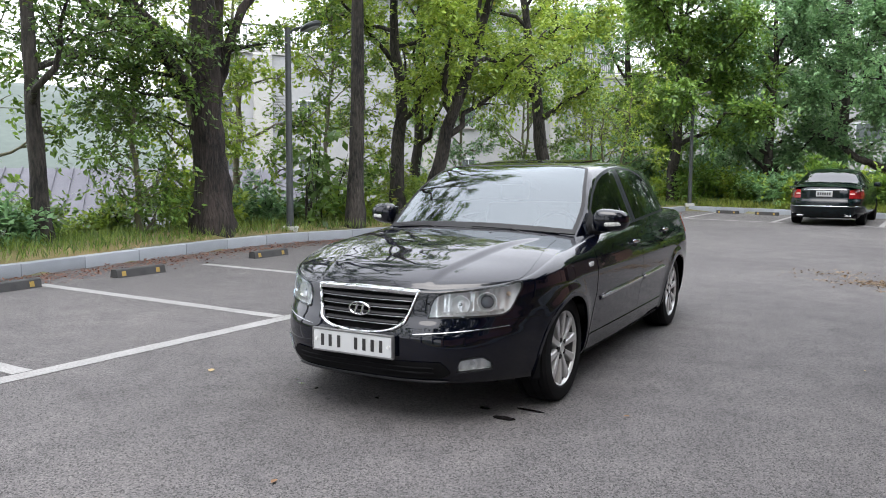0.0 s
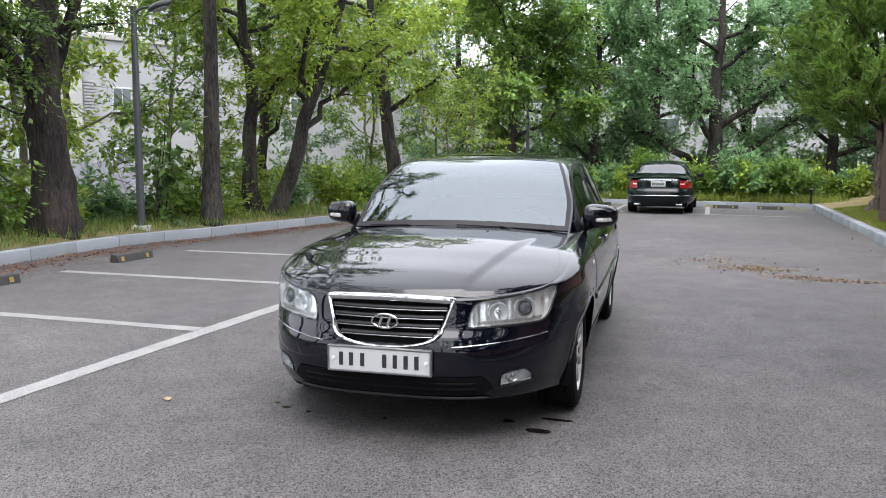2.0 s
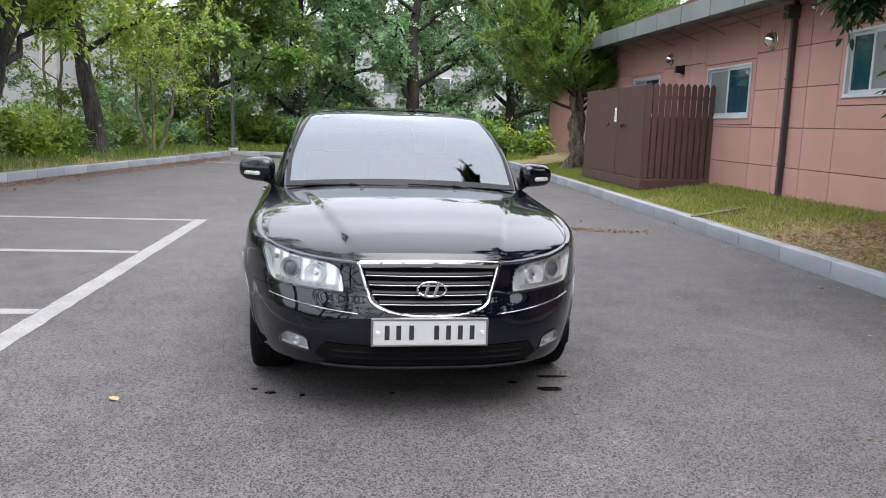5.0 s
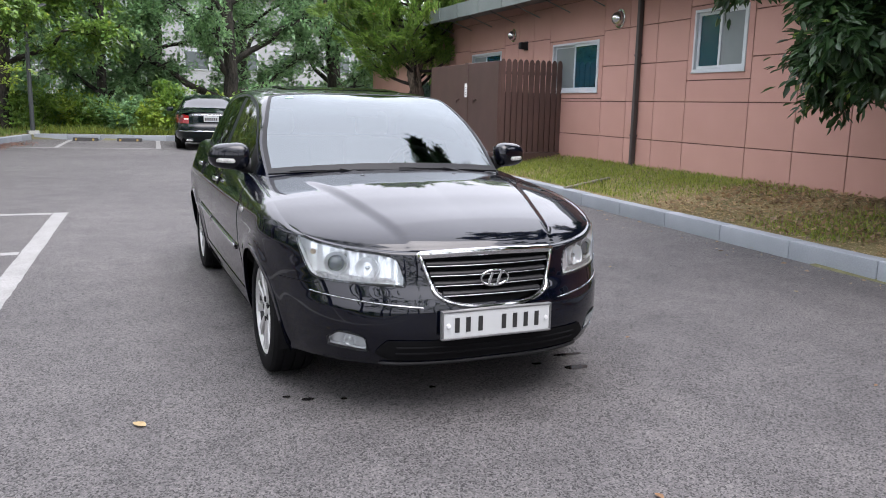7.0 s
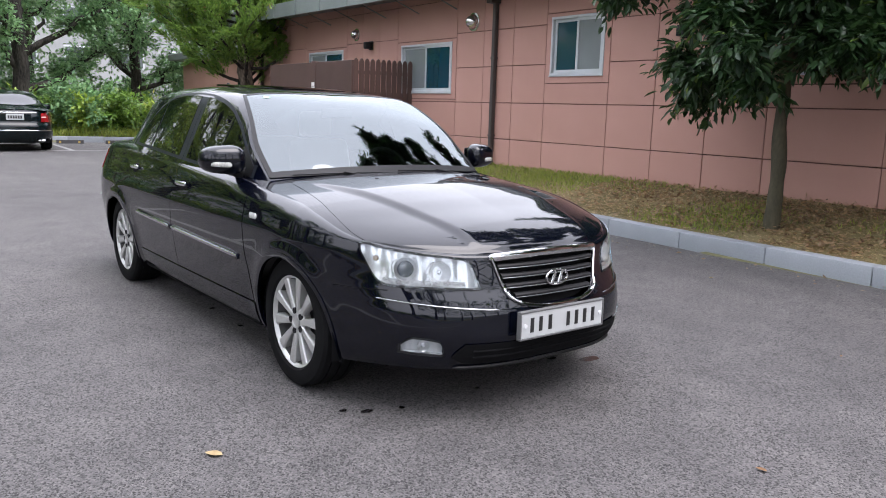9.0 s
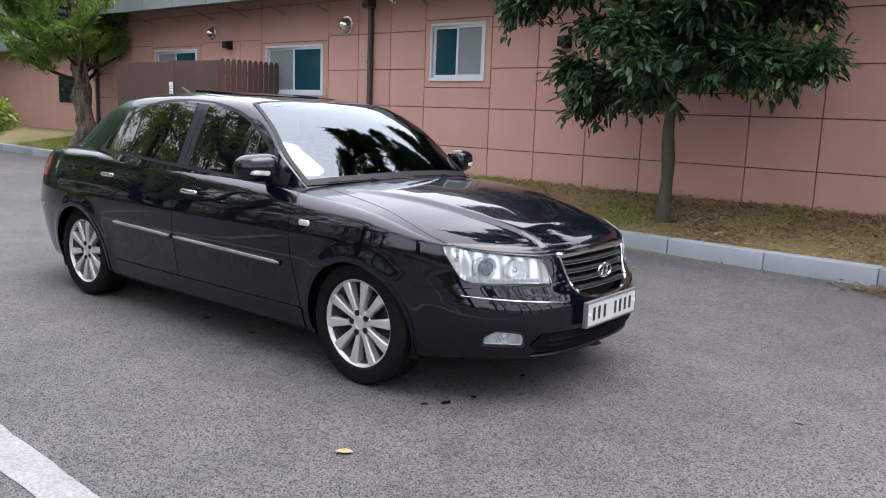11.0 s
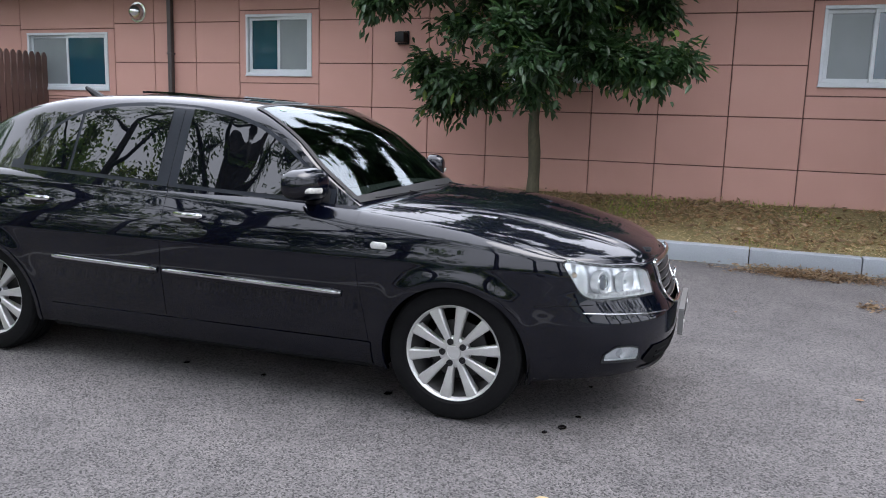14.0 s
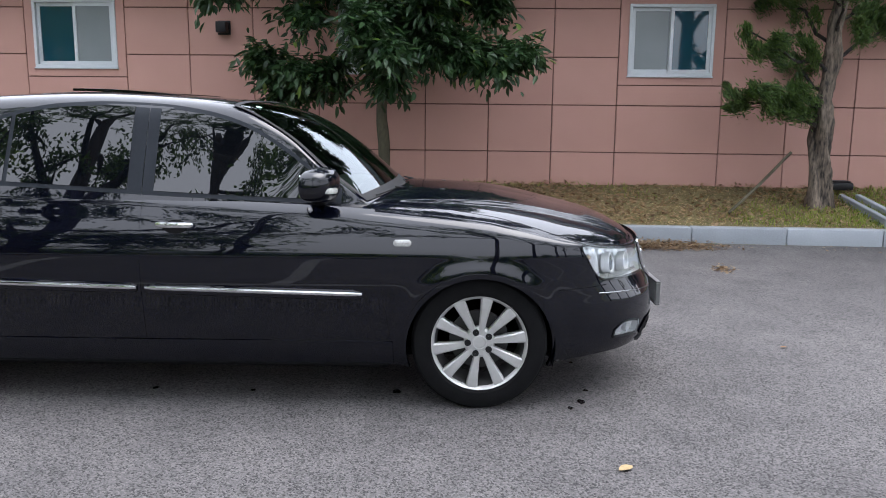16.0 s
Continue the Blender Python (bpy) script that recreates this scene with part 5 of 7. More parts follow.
# cowl and wipers
s_ = np.linspace(-0.70, 0.70, 50)
cow = np.stack([np.stack([s_, 0.24 + 0.17 * t + (0.10 - 0.02 * t) * (s_ / 0.7) ** 2, 0.940 + 0.012 * t - 0.02 * (s_ / 0.7) ** 2], -1) for t in np.linspace(0, 1, 6)], 1)
grid_mesh("cowl", cow, BLACK_PLASTIC, sedan, lift=0.002)
for x0, x1 in ((0.62, 0.02), (-0.02, -0.60)):
    xs_ = np.linspace(x0, x1, 16)
    sv = 0.397 + 0.012 * np.linspace(0, 1, 16)
    pts = house_top(sv, xs_) + np.array([0, -0.004, 0.006])
    wp = part("wiper", tube(bmesh.new(), [tuple(q) for q in pts], [0.0045] * 16, 6), BLACK_PLASTIC, sedan)
    mid = pts[8]
    part("wiper_arm", tube(bmesh.new(), [(x0 * 0.92, 0.33, 0.955), ((x0 * 0.92 + mid[0]) / 2, 0.35, 0.965), (mid[0], mid[1] - 0.004, mid[2] + 0.008)], [0.009, 0.006, 0.004], 6), BLACK_PLASTIC, wp)
# inspection sticker on the windscreen
sa = np.linspace(0, 2 * math.pi, 20)
st = house_top(1.06 + 0.014 * np.sin(sa)[:, None] * np.linspace(0.02, 1, 4)[None], -0.47 + 0.024 * np.cos(sa)[:, None] * np.linspace(0.02, 1, 4)[None])
grid_mesh("sticker", st, plain("sticker_green", (0.25, 0.48, 0.34), 0.5), sedan, lift=0.006)
# roof fin
part("antenna", tube(bmesh.new(), [(0, 2.62, 1.39), (0, 2.71, 1.45), (0, 2.78, 1.49)], [0.035, 0.026, 0.012], 8), BLACK_PLASTIC, sedan)
# underbody, so that no light leaks through
part("underbody", box(boxbm(-0.66, 0.66, -0.52, 3.5, 0.20, 0.24, 0.01), -0.83, 0.83, 0.42, 2.30, 0.19, 0.235, 0.01), BLACK_MATT, sedan)

# interior seen through the windscreen
cabin = thing("interior")
cabin.parent = sedan
dash = np.stack([np.stack([np.linspace(-0.70, 0.70, 30), 0.50 + 0.42 * t + 0.08 * (np.linspace(-1, 1, 30)) ** 2 * (1 - t), 0.955 + 0.02 * math.sin(t * 3.0) - (0.25 * (t - 0.8) if t > 0.8 else 0) + 0 * np.linspace(0, 1, 30)], -1) for t in np.linspace(0, 1, 14)], 1)
grid_mesh("dashboard", dash, DASH, cabin)
part("floor_tub", boxbm(-0.72, 0.72, 0.5, 3.2, 0.30, 0.34), BLACK_MATT, cabin)
for sx in (-0.37, 0.37):
    bm = boxbm(sx - 0.24, sx + 0.24, 1.35, 1.85, 0.42, 0.58, 0.06, 3)
    part("seat_cushion", bm, SEAT, cabin)
    bm = boxbm(sx - 0.24, sx + 0.24, 1.78, 1.92, 0.55, 1.12, 0.06, 3)
    bmesh.ops.rotate(bm, cent=(sx, 1.85, 0.55), matrix=Matrix.Rotation(radians(-16), 3, "X"), verts=bm.verts)
    part("backrest", bm, SEAT, cabin)
    part("headrest", boxbm(sx - 0.13, sx + 0.13, 1.98, 2.08, 1.12, 1.30, 0.045, 3), SEAT, cabin)
part("rear_bench", boxbm(-0.66, 0.66, 2.75, 2.95, 0.5, 1.08, 0.06, 3), SEAT, cabin)
pts = [(0.37 + 0.185 * math.cos(a), 1.06 + 0.07 * math.sin(a), 0.90 + 0.17 * math.sin(a)) for a in np.linspace(0, 2 * math.pi, 33)]
sw = part("steering_wheel", tube(bmesh.new(), pts, [0.016] * 33, 8, cap=False), BLACK_PLASTIC, cabin)
part("wheel_hub", boxbm(0.28, 0.46, 1.03, 1.08, 0.84, 0.94, 0.03, 2), BLACK_PLASTIC, sw)
part("inner_mirror", boxbm(-0.11, 0.11, 1.06, 1.09, 1.27, 1.33, 0.012, 2), BLACK_PLASTIC, cabin)

# ---- trees, shrubs and grass ----
def leaf_mesh(name, c, d, n, length, width, mat, fold=False):
    """Leaves as small kites: centre, direction, normal, length and width of each."""
    k = len(c)
    d = d / (np.linalg.norm(d, axis=1, keepdims=True) + 1e-9)
    s = np.cross(d, n)
    s /= np.linalg.norm(s, axis=1, keepdims=True) + 1e-9
    up = np.cross(s, d)
    L, W = length[:, None], width[:, None]
    if fold:
        vs = np.stack([c, c + d * L * 0.3 + s * W * 0.42 + up * W * 0.16, c + d * L * 0.65 + s * W * 0.40 + up * W * 0.12, c + d * L - up * L * 0.08, c + d * L * 0.65 - s * W * 0.40 + up * W * 0.12, c + d * L * 0.3 - s * W * 0.42 + up * W * 0.16], 1)
        quads = np.array([[0, 1, 2, 3], [0, 3, 4, 5]])
        m = 6
    else:
        vs = np.stack([c, c + d * L * 0.45 + s * W * 0.5, c + d * L, c + d * L * 0.45 - s * W * 0.5], 1)
        quads = np.array([[0, 1, 2, 3]])
        m = 4
    f = (np.arange(k)[:, None, None] * m + quads[None]).reshape(-1)
    me = bpy.data.meshes.new(name)
    me.vertices.add(k * m)
    me.vertices.foreach_set("co", vs.reshape(-1))
    me.loops.add(len(f))
    me.loops.foreach_set("vertex_index", f)
    me.polygons.add(len(f) // 4)
    me.polygons.foreach_set("loop_start", np.arange(0, len(f), 4))
    me.update(calc_edges=True)
    me.materials.append(mat)
    return new(name, me)


def sprays(rng, twigs, n, reach, flat, droop, leaf_len):
    """n leaves set along thin side shoots of the twigs, so that they hang in layered sprays: places, directions, normals."""
    per = max(1, int(n / (len(twigs) * 14)))
    i = np.repeat(np.arange(len(twigs)), per)
    root = twigs[i, 0] + (twigs[i, 1] - twigs[i, 0]) * rng.uniform(0.2, 1.0, (len(i), 1))
    way = rng.normal(0, 1, (len(i), 3)) * np.array([1, 1, 0.35 + 0.5 * flat]) + (twigs[i, 1] - twigs[i, 0]) * 1.2
    way /= np.linalg.norm(way, axis=1, keepdims=True) + 1e-9
    span = reach * rng.uniform(0.7, 2.3, len(i))
    k = rng.integers(0, len(i), n)
    t = rng.uniform(0.05, 1.0, n)
    d = way[k] * 0.7 + rng.normal(0, 0.6, (n, 3)) * np.array([1, 1, 0.5])
    d[:, 2] -= droop
    c = root[k] + way[k] * (span[k] * t)[:, None] + rng.normal(0, 0.35, (n, 3)) * leaf_len
    c[:, 2] -= 0.25 * span[k] * t * t
    return c, d, rng.normal(0, 0.4, (n, 3)) + np.array([0, 0, 1.0])


def wobble_path(rng, a, b, n, amount, sag=0.0):
    t = np.linspace(0, 1, n)[:, None]
    p = np.asarray(a, float) * (1 - t) + np.asarray(b, float) * t
    w = np.cumsum(rng.normal(0, amount, (n, 3)), axis=0)
    w -= w[0] + (w[-1] - w[0]) * t * 0.6
    p = p + w
    p[:, 2] -= sag * (t[:, 0] ** 2)
    return p


def tree(name, label, base, height, r0, leaf, leaf_len, leaves, spread, low, seed, bark, lean=(0, 0), limbs=None, n_limbs=9, sigma=0.42, trunks=None, wide=0.5, droop=0.3, gnarl=0.03, flat=0.7, fold=False, sides=12, twig=0.8, bend=0.06, dense=2.0):
    """A tapered trunk with limbs and twigs, and a crown of single leaves in clumps."""
    rng = np.random.default_rng(seed)
    leaves, leaf_len = int(leaves * dense), leaf_len * 1.45
    top = thing(name, *base, label=label, category="tree")
    bm = bmesh.new()
    clumps = []
    for (ox, oy, lx, ly, hh, rr) in (trunks or [(0, 0, lean[0], lean[1], height, r0)]):
        path = wobble_path(rng, (ox, oy, -0.25), (ox + lx, oy + ly, hh), 12, bend)
        rad = np.linspace(1, 0.22, 12) ** 0.9 * rr
        rad[0] *= 1.45
        rad[1] *= 1.08
        fine = np.linspace(0, 11, 56)
        tube(bm, np.stack([np.interp(fine, np.arange(12), path[:, k]) for k in range(3)], -1), list(np.interp(fine, np.arange(12), rad)), sides)
        spec = limbs or []
        if not limbs:
            for i in range(n_limbs):
                f = low + (0.97 - low) * (i + rng.uniform(0, 0.6)) / n_limbs
                spec.append((f, i * 2.4 + rng.uniform(-0.4, 0.4), rng.uniform(0.25, 0.8), spread * (1.15 - 0.65 * abs(f - 0.55)) * rng.uniform(0.75, 1.15)))
        for f, az, el, ln, *thin in spec:
            j = f * 11
            i0 = min(int(j), 10)
            p0 = path[i0] + (path[i0 + 1] - path[i0]) * (j - i0)
            d = np.array([math.cos(az) * math.cos(el), math.sin(az) * math.cos(el), math.sin(el)])
            lp = wobble_path(rng, p0, p0 + d * ln, 7, 0.05 * ln, sag=-0.12 * ln)
            r1 = thin[0] if thin else max(0.018, rr * (1 - 0.75 * f) * 0.55)
            tube(bm, lp, list(np.linspace(r1, r1 * 0.25, 7)), 7)
            for q in range(int(4 + ln * 1.6)):
                t = rng.uniform(0.3, 1.0) * 6
                k0 = min(int(t), 5)
                b0 = lp[k0] + (lp[k0 + 1] - lp[k0]) * (t - k0)
                dd = d * 0.5 + rng.normal(0, 0.6, 3)
                dd[2] = dd[2] * 0.6 + 0.1
                b1 = b0 + dd / np.linalg.norm(dd) * rng.uniform(0.4, 1.0) * twig
                tp = wobble_path(rng, b0, b1, 4, 0.04)
                tube(bm, tp, list(np.linspace(r1 * 0.32, 0.006, 4)), 5)
                clumps += [(tp[1], tp[2]), (tp[2], tp[3])]
        clumps.append((path[-2], path[-1]))
    if gnarl:
        for v in bm.verts:
            k = gnarl * max(0.2, 1 - v.co.z / 6)
            v.co += Vector(noise.noise_vector(v.co * 3.0)) * k + Vector(noise.noise_vector(Vector((v.co.x * 13, v.co.y * 13, v.co.z * 4)))) * k * 0.45
    part("trunk", bm, bark, top, smooth=70)
    c, d, n = sprays(rng, np.array(clumps), leaves, sigma, flat, droop, leaf_len)
    L = leaf_len * rng.uniform(0.65, 1.25, leaves)
    ob = leaf_mesh("crown", c, d, n, L, L * wide * rng.uniform(0.8, 1.2, leaves), leaf, fold)
    ob.parent = top
    return top


def bush(name, label, base, size, leaf, leaf_len, leaves, seed, stems=7, wide=0.45, droop=0.1):
    rng = np.random.default_rng(seed)
    leaves, leaf_len = leaves * 2, leaf_len * 1.35
    top = thing(name, *base, label=label, category="shrub")
    tips = []
    for i in range(stems):
        a = rng.uniform(0, 2 * math.pi)
        r = rng.uniform(0.3, 1.0)
        e = np.array([math.cos(a) * r * size[0], math.sin(a) * r * size[1], size[2] * rng.uniform(0.6, 1.1) * (1.15 - 0.5 * r)])
        p = wobble_path(rng, (e[0] * 0.25, e[1] * 0.25, -0.15), e, 6, 0.05)
        part("stem", tube(bmesh.new(), p, list(np.linspace(0.02, 0.005, 6)), 5), BARK, top)
        tips += [(p[k - 1], p[k]) for k in (2, 3, 4, 5)] + [(p[4], p[4] + rng.normal(0, 0.2, 3)), (p[5], p[5] + rng.normal(0, 0.25, 3))]
    c, d, n = sprays(rng, np.array(tips), leaves, 0.17 + 0.1 * max(size), 1.0, droop, leaf_len)
    c[:, 2] = np.abs(c[:, 2])
    L = leaf_len * rng.uniform(0.6, 1.3, leaves)
    ob = leaf_mesh("foliage", c, d, n, L, L * wide, leaf)
    ob.parent = top
    return top


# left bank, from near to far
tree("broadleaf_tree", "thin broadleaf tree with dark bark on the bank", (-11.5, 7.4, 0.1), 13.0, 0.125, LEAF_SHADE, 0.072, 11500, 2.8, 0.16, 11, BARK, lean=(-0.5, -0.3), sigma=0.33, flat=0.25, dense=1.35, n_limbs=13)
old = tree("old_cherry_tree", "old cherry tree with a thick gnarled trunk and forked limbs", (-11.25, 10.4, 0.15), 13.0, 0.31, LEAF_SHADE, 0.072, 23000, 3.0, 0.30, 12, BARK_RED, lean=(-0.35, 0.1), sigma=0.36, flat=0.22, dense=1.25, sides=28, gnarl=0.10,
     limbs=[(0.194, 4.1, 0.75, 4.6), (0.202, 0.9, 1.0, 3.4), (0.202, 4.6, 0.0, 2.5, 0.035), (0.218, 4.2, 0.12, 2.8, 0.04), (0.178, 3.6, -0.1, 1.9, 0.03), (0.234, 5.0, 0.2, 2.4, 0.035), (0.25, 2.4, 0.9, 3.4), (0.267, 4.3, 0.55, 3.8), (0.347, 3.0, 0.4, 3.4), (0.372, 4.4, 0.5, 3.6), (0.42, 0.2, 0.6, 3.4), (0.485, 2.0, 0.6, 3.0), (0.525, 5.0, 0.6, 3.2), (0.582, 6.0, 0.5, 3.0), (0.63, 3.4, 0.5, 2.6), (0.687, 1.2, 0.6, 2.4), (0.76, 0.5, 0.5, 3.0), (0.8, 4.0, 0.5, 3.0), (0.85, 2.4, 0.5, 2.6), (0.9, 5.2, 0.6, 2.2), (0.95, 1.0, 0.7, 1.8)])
tree("tall_tree", "tall straight tree with a bare grey trunk", (-10.4, 13.62, 0.2), 13.5, 0.165, LEAF, 0.09, 12000, 2.4, 0.36, 13, BARK, lean=(0.05, 0.05), dense=0.9, n_limbs=11, bend=0.03)
tree("twin_trunk_tree", "two-trunked tree with spreading limbs and light green leaves", (-10.75, 16.2, 0.2), 7.5, 0.2, LEAF_BRIGHT, 0.085, 17000, 2.6, 0.30, 14, BARK, dense=1.8, trunks=[(-0.15, 0, -0.45, 0.1, 7.5, 0.19), (0.2, 0.05, 2.3, 0.5, 6.4, 0.20)], n_limbs=9)
tree("broadleaf_tree", "slim broadleaf tree behind the kerb", (-12.8, 19.6, -0.1), 9.0, 0.17, LEAF, 0.10, 10000, 2.6, 0.25, 15, BARK, n_limbs=13, dense=1.3)
tree("broadleaf_tree", "leaning broadleaf tree with a dark trunk", (-9.95, 22.4, 0.2), 8.5, 0.24, LEAF_BRIGHT, 0.095, 15000, 2.9, 0.32, 16, BARK, lean=(-1.3, 0.3), dense=1.6, n_limbs=13)
tree("sapling", "small multi-stemmed tree with yellow-green leaves", (-9.2, 25.2, 0.2), 3.8, 0.06, LEAF_BRIGHT, 0.075, 2200, 1.3, 0.4, 17, BARK_PALE, trunks=[(0, 0, -0.5, 0.1, 3.6, 0.06), (0.15, 0.1, 0.5, 0, 3.9, 0.06), (0.05, -0.1, 0.1, -0.4, 3.3, 0.05)], n_limbs=6, twig=0.6)
tree("broadleaf_tree", "dense broadleaf tree at the corner of the yard", (-8.4, 30.5, 0.1), 8.0, 0.22, LEAF, 0.13, 17000, 3.0, 0.26, 18, BARK, n_limbs=16, sigma=0.5)
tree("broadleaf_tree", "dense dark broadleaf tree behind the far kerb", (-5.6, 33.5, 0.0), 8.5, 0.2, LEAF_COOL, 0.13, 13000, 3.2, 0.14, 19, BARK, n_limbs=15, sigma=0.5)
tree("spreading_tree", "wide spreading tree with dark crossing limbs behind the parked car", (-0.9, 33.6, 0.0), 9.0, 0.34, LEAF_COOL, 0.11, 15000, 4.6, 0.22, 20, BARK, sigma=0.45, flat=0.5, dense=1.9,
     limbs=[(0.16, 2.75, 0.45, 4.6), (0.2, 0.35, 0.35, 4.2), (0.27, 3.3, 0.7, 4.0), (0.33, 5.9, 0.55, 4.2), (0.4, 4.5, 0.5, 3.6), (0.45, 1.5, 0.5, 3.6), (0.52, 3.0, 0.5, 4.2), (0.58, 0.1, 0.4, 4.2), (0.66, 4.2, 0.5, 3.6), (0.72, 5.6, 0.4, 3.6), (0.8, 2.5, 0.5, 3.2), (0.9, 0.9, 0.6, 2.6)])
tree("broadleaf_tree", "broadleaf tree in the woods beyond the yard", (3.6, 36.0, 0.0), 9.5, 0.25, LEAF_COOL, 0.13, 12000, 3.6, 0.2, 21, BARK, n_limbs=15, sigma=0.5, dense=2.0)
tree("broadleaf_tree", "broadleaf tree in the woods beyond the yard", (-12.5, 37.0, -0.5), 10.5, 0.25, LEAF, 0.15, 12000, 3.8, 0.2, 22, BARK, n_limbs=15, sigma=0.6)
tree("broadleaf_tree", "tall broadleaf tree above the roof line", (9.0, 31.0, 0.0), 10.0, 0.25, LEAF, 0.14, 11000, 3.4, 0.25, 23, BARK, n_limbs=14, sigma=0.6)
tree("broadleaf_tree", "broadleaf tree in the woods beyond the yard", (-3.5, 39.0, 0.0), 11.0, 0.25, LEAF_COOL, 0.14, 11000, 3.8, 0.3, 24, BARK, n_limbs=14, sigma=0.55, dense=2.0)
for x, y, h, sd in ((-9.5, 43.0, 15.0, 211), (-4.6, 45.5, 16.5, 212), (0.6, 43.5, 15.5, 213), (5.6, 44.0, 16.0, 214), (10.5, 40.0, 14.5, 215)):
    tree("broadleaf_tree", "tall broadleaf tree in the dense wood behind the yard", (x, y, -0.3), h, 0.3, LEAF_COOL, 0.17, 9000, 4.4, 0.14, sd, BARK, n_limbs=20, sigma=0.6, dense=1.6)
tree("broadleaf_tree", "young broadleaf tree down the bank", (-14.5, 14.2, -0.6), 6.5, 0.1, LEAF_BRIGHT, 0.11, 2000, 1.7, 0.2, 25, BARK_PALE, n_limbs=12)
tree("broadleaf_tree", "young broadleaf tree down the bank", (-13.2, 11.6, -0.3), 5.5, 0.08, LEAF_BRIGHT, 0.10, 2600, 1.0, 0.06, 26, BARK_PALE, n_limbs=12)
tree("broadleaf_tree", "slim ivy-covered tree beside the old cherry", (-12.0, 9.5, 0.0), 4.2, 0.06, LEAF, 0.08, 2600, 0.7, 0.04, 28, BARK_PALE, n_limbs=14)
tree("broadleaf_tree", "young broadleaf tree down the bank", (-15.0, 8.4, -0.8), 6.0, 0.1, LEAF, 0.11, 1500, 1.6, 0.2, 27, BARK_PALE, n_limbs=12)
for x, y, h, sd, lf in ((-12.6, 15.4, 5.2, 202, LEAF), (-13.4, 17.6, 6.0, 203, LEAF_BRIGHT), (-12.6, 21.4, 6.0, 205, LEAF_COOL), (-11.4, 24.0, 5.5, 206, LEAF), (-12.8, 26.4, 7.0, 207, LEAF), (-11.6, 29.6, 7.5, 209, LEAF_COOL)):
    tree("broadleaf_tree", "young leafy tree in the thicket on the bank", (x, y, ground_z(x, y)), h + 0.6, 0.06, lf, 0.085, 3600, 1.5, 0.12, sd, BARK_PALE, n_limbs=13, sigma=0.24)
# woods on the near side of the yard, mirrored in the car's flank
# the row below y -11 is unseen, added to darken the nose's reflections
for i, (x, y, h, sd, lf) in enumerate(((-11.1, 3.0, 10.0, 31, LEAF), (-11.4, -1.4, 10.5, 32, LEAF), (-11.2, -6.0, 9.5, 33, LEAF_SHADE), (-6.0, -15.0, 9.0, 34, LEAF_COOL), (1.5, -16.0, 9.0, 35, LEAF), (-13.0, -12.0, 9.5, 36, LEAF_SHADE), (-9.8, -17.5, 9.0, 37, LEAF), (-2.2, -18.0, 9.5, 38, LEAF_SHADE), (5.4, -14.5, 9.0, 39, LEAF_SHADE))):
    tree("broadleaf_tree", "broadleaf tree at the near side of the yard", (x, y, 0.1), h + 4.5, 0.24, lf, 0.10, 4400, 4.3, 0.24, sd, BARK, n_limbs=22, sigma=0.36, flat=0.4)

# the glossy-leaved trees on the lawn; long upper limbs, out of view, are added
# to shade the wall and darken the windscreen's reflection
lawn_tree = tree("lawn_tree", "tall tree with large dark glossy leaves on the lawn", (2.31, 5.8, 0.26), 7.6, 0.070, LEAF_DARK, 0.092, 52000, 1.7, 0.36, 40, BARK_OLIVE, lean=(0.05, -0.05), sigma=0.17, wide=0.40, droop=0.45, fold=True, twig=0.5, bend=0.02,
     limbs=[(0.218, 1.45, 0.12, 1.6), (0.23, 4.4, 0.1, 1.35), (0.242, 3.0, 0.2, 1.2), (0.248, 0.1, 0.25, 0.9), (0.272, 5.2, 0.25, 1.25), (0.284, 1.9, 0.3, 1.6), (0.303, 3.9, 0.3, 1.5), (0.321, 0.8, 0.35, 1.4), (0.345, 4.8, 0.35, 1.3), (0.363, 2.3, 0.4, 1.5), (0.399, 1.3, 0.4, 1.6), (0.424, 5.0, 0.4, 1.25), (0.454, 3.4, 0.5, 1.3), (0.496, 0.5, 0.6, 1.2), (0.545, 4.2, 0.7, 1.0), (0.6, 0.6, 0.5, 1.81), (0.63, 3.0, 0.5, 2.59), (0.66, 5.4, 0.5, 3.3), (0.7, 1.52, 0.5, 1.53), (0.74, 3.92, 0.5, 2.84), (0.78, 0.04, 0.5, 1.95), (0.82, 2.44, 0.5, 1.2), (0.86, 4.84, 0.5, 2.18), (0.9, 0.96, 0.5, 0.97), (0.95, 3.36, 0.5, 1.26), (0.6, 4.75, 0.3, 3.6), (0.68, 4.3, 0.35, 3.6), (0.76, 5.1, 0.4, 3.12), (0.64, 3.5, 0.3, 3.12), (0.57, 4.6, 0.25, 3.4), (0.6, 5.0, 0.3, 3.2), (0.66, 4.5, 0.35, 3.4)])

# unseen second tree, added only to shade the right end of the wall
copy_thing(lawn_tree, pose(2.4, -3.1, 0.26, 0, 0, 140))


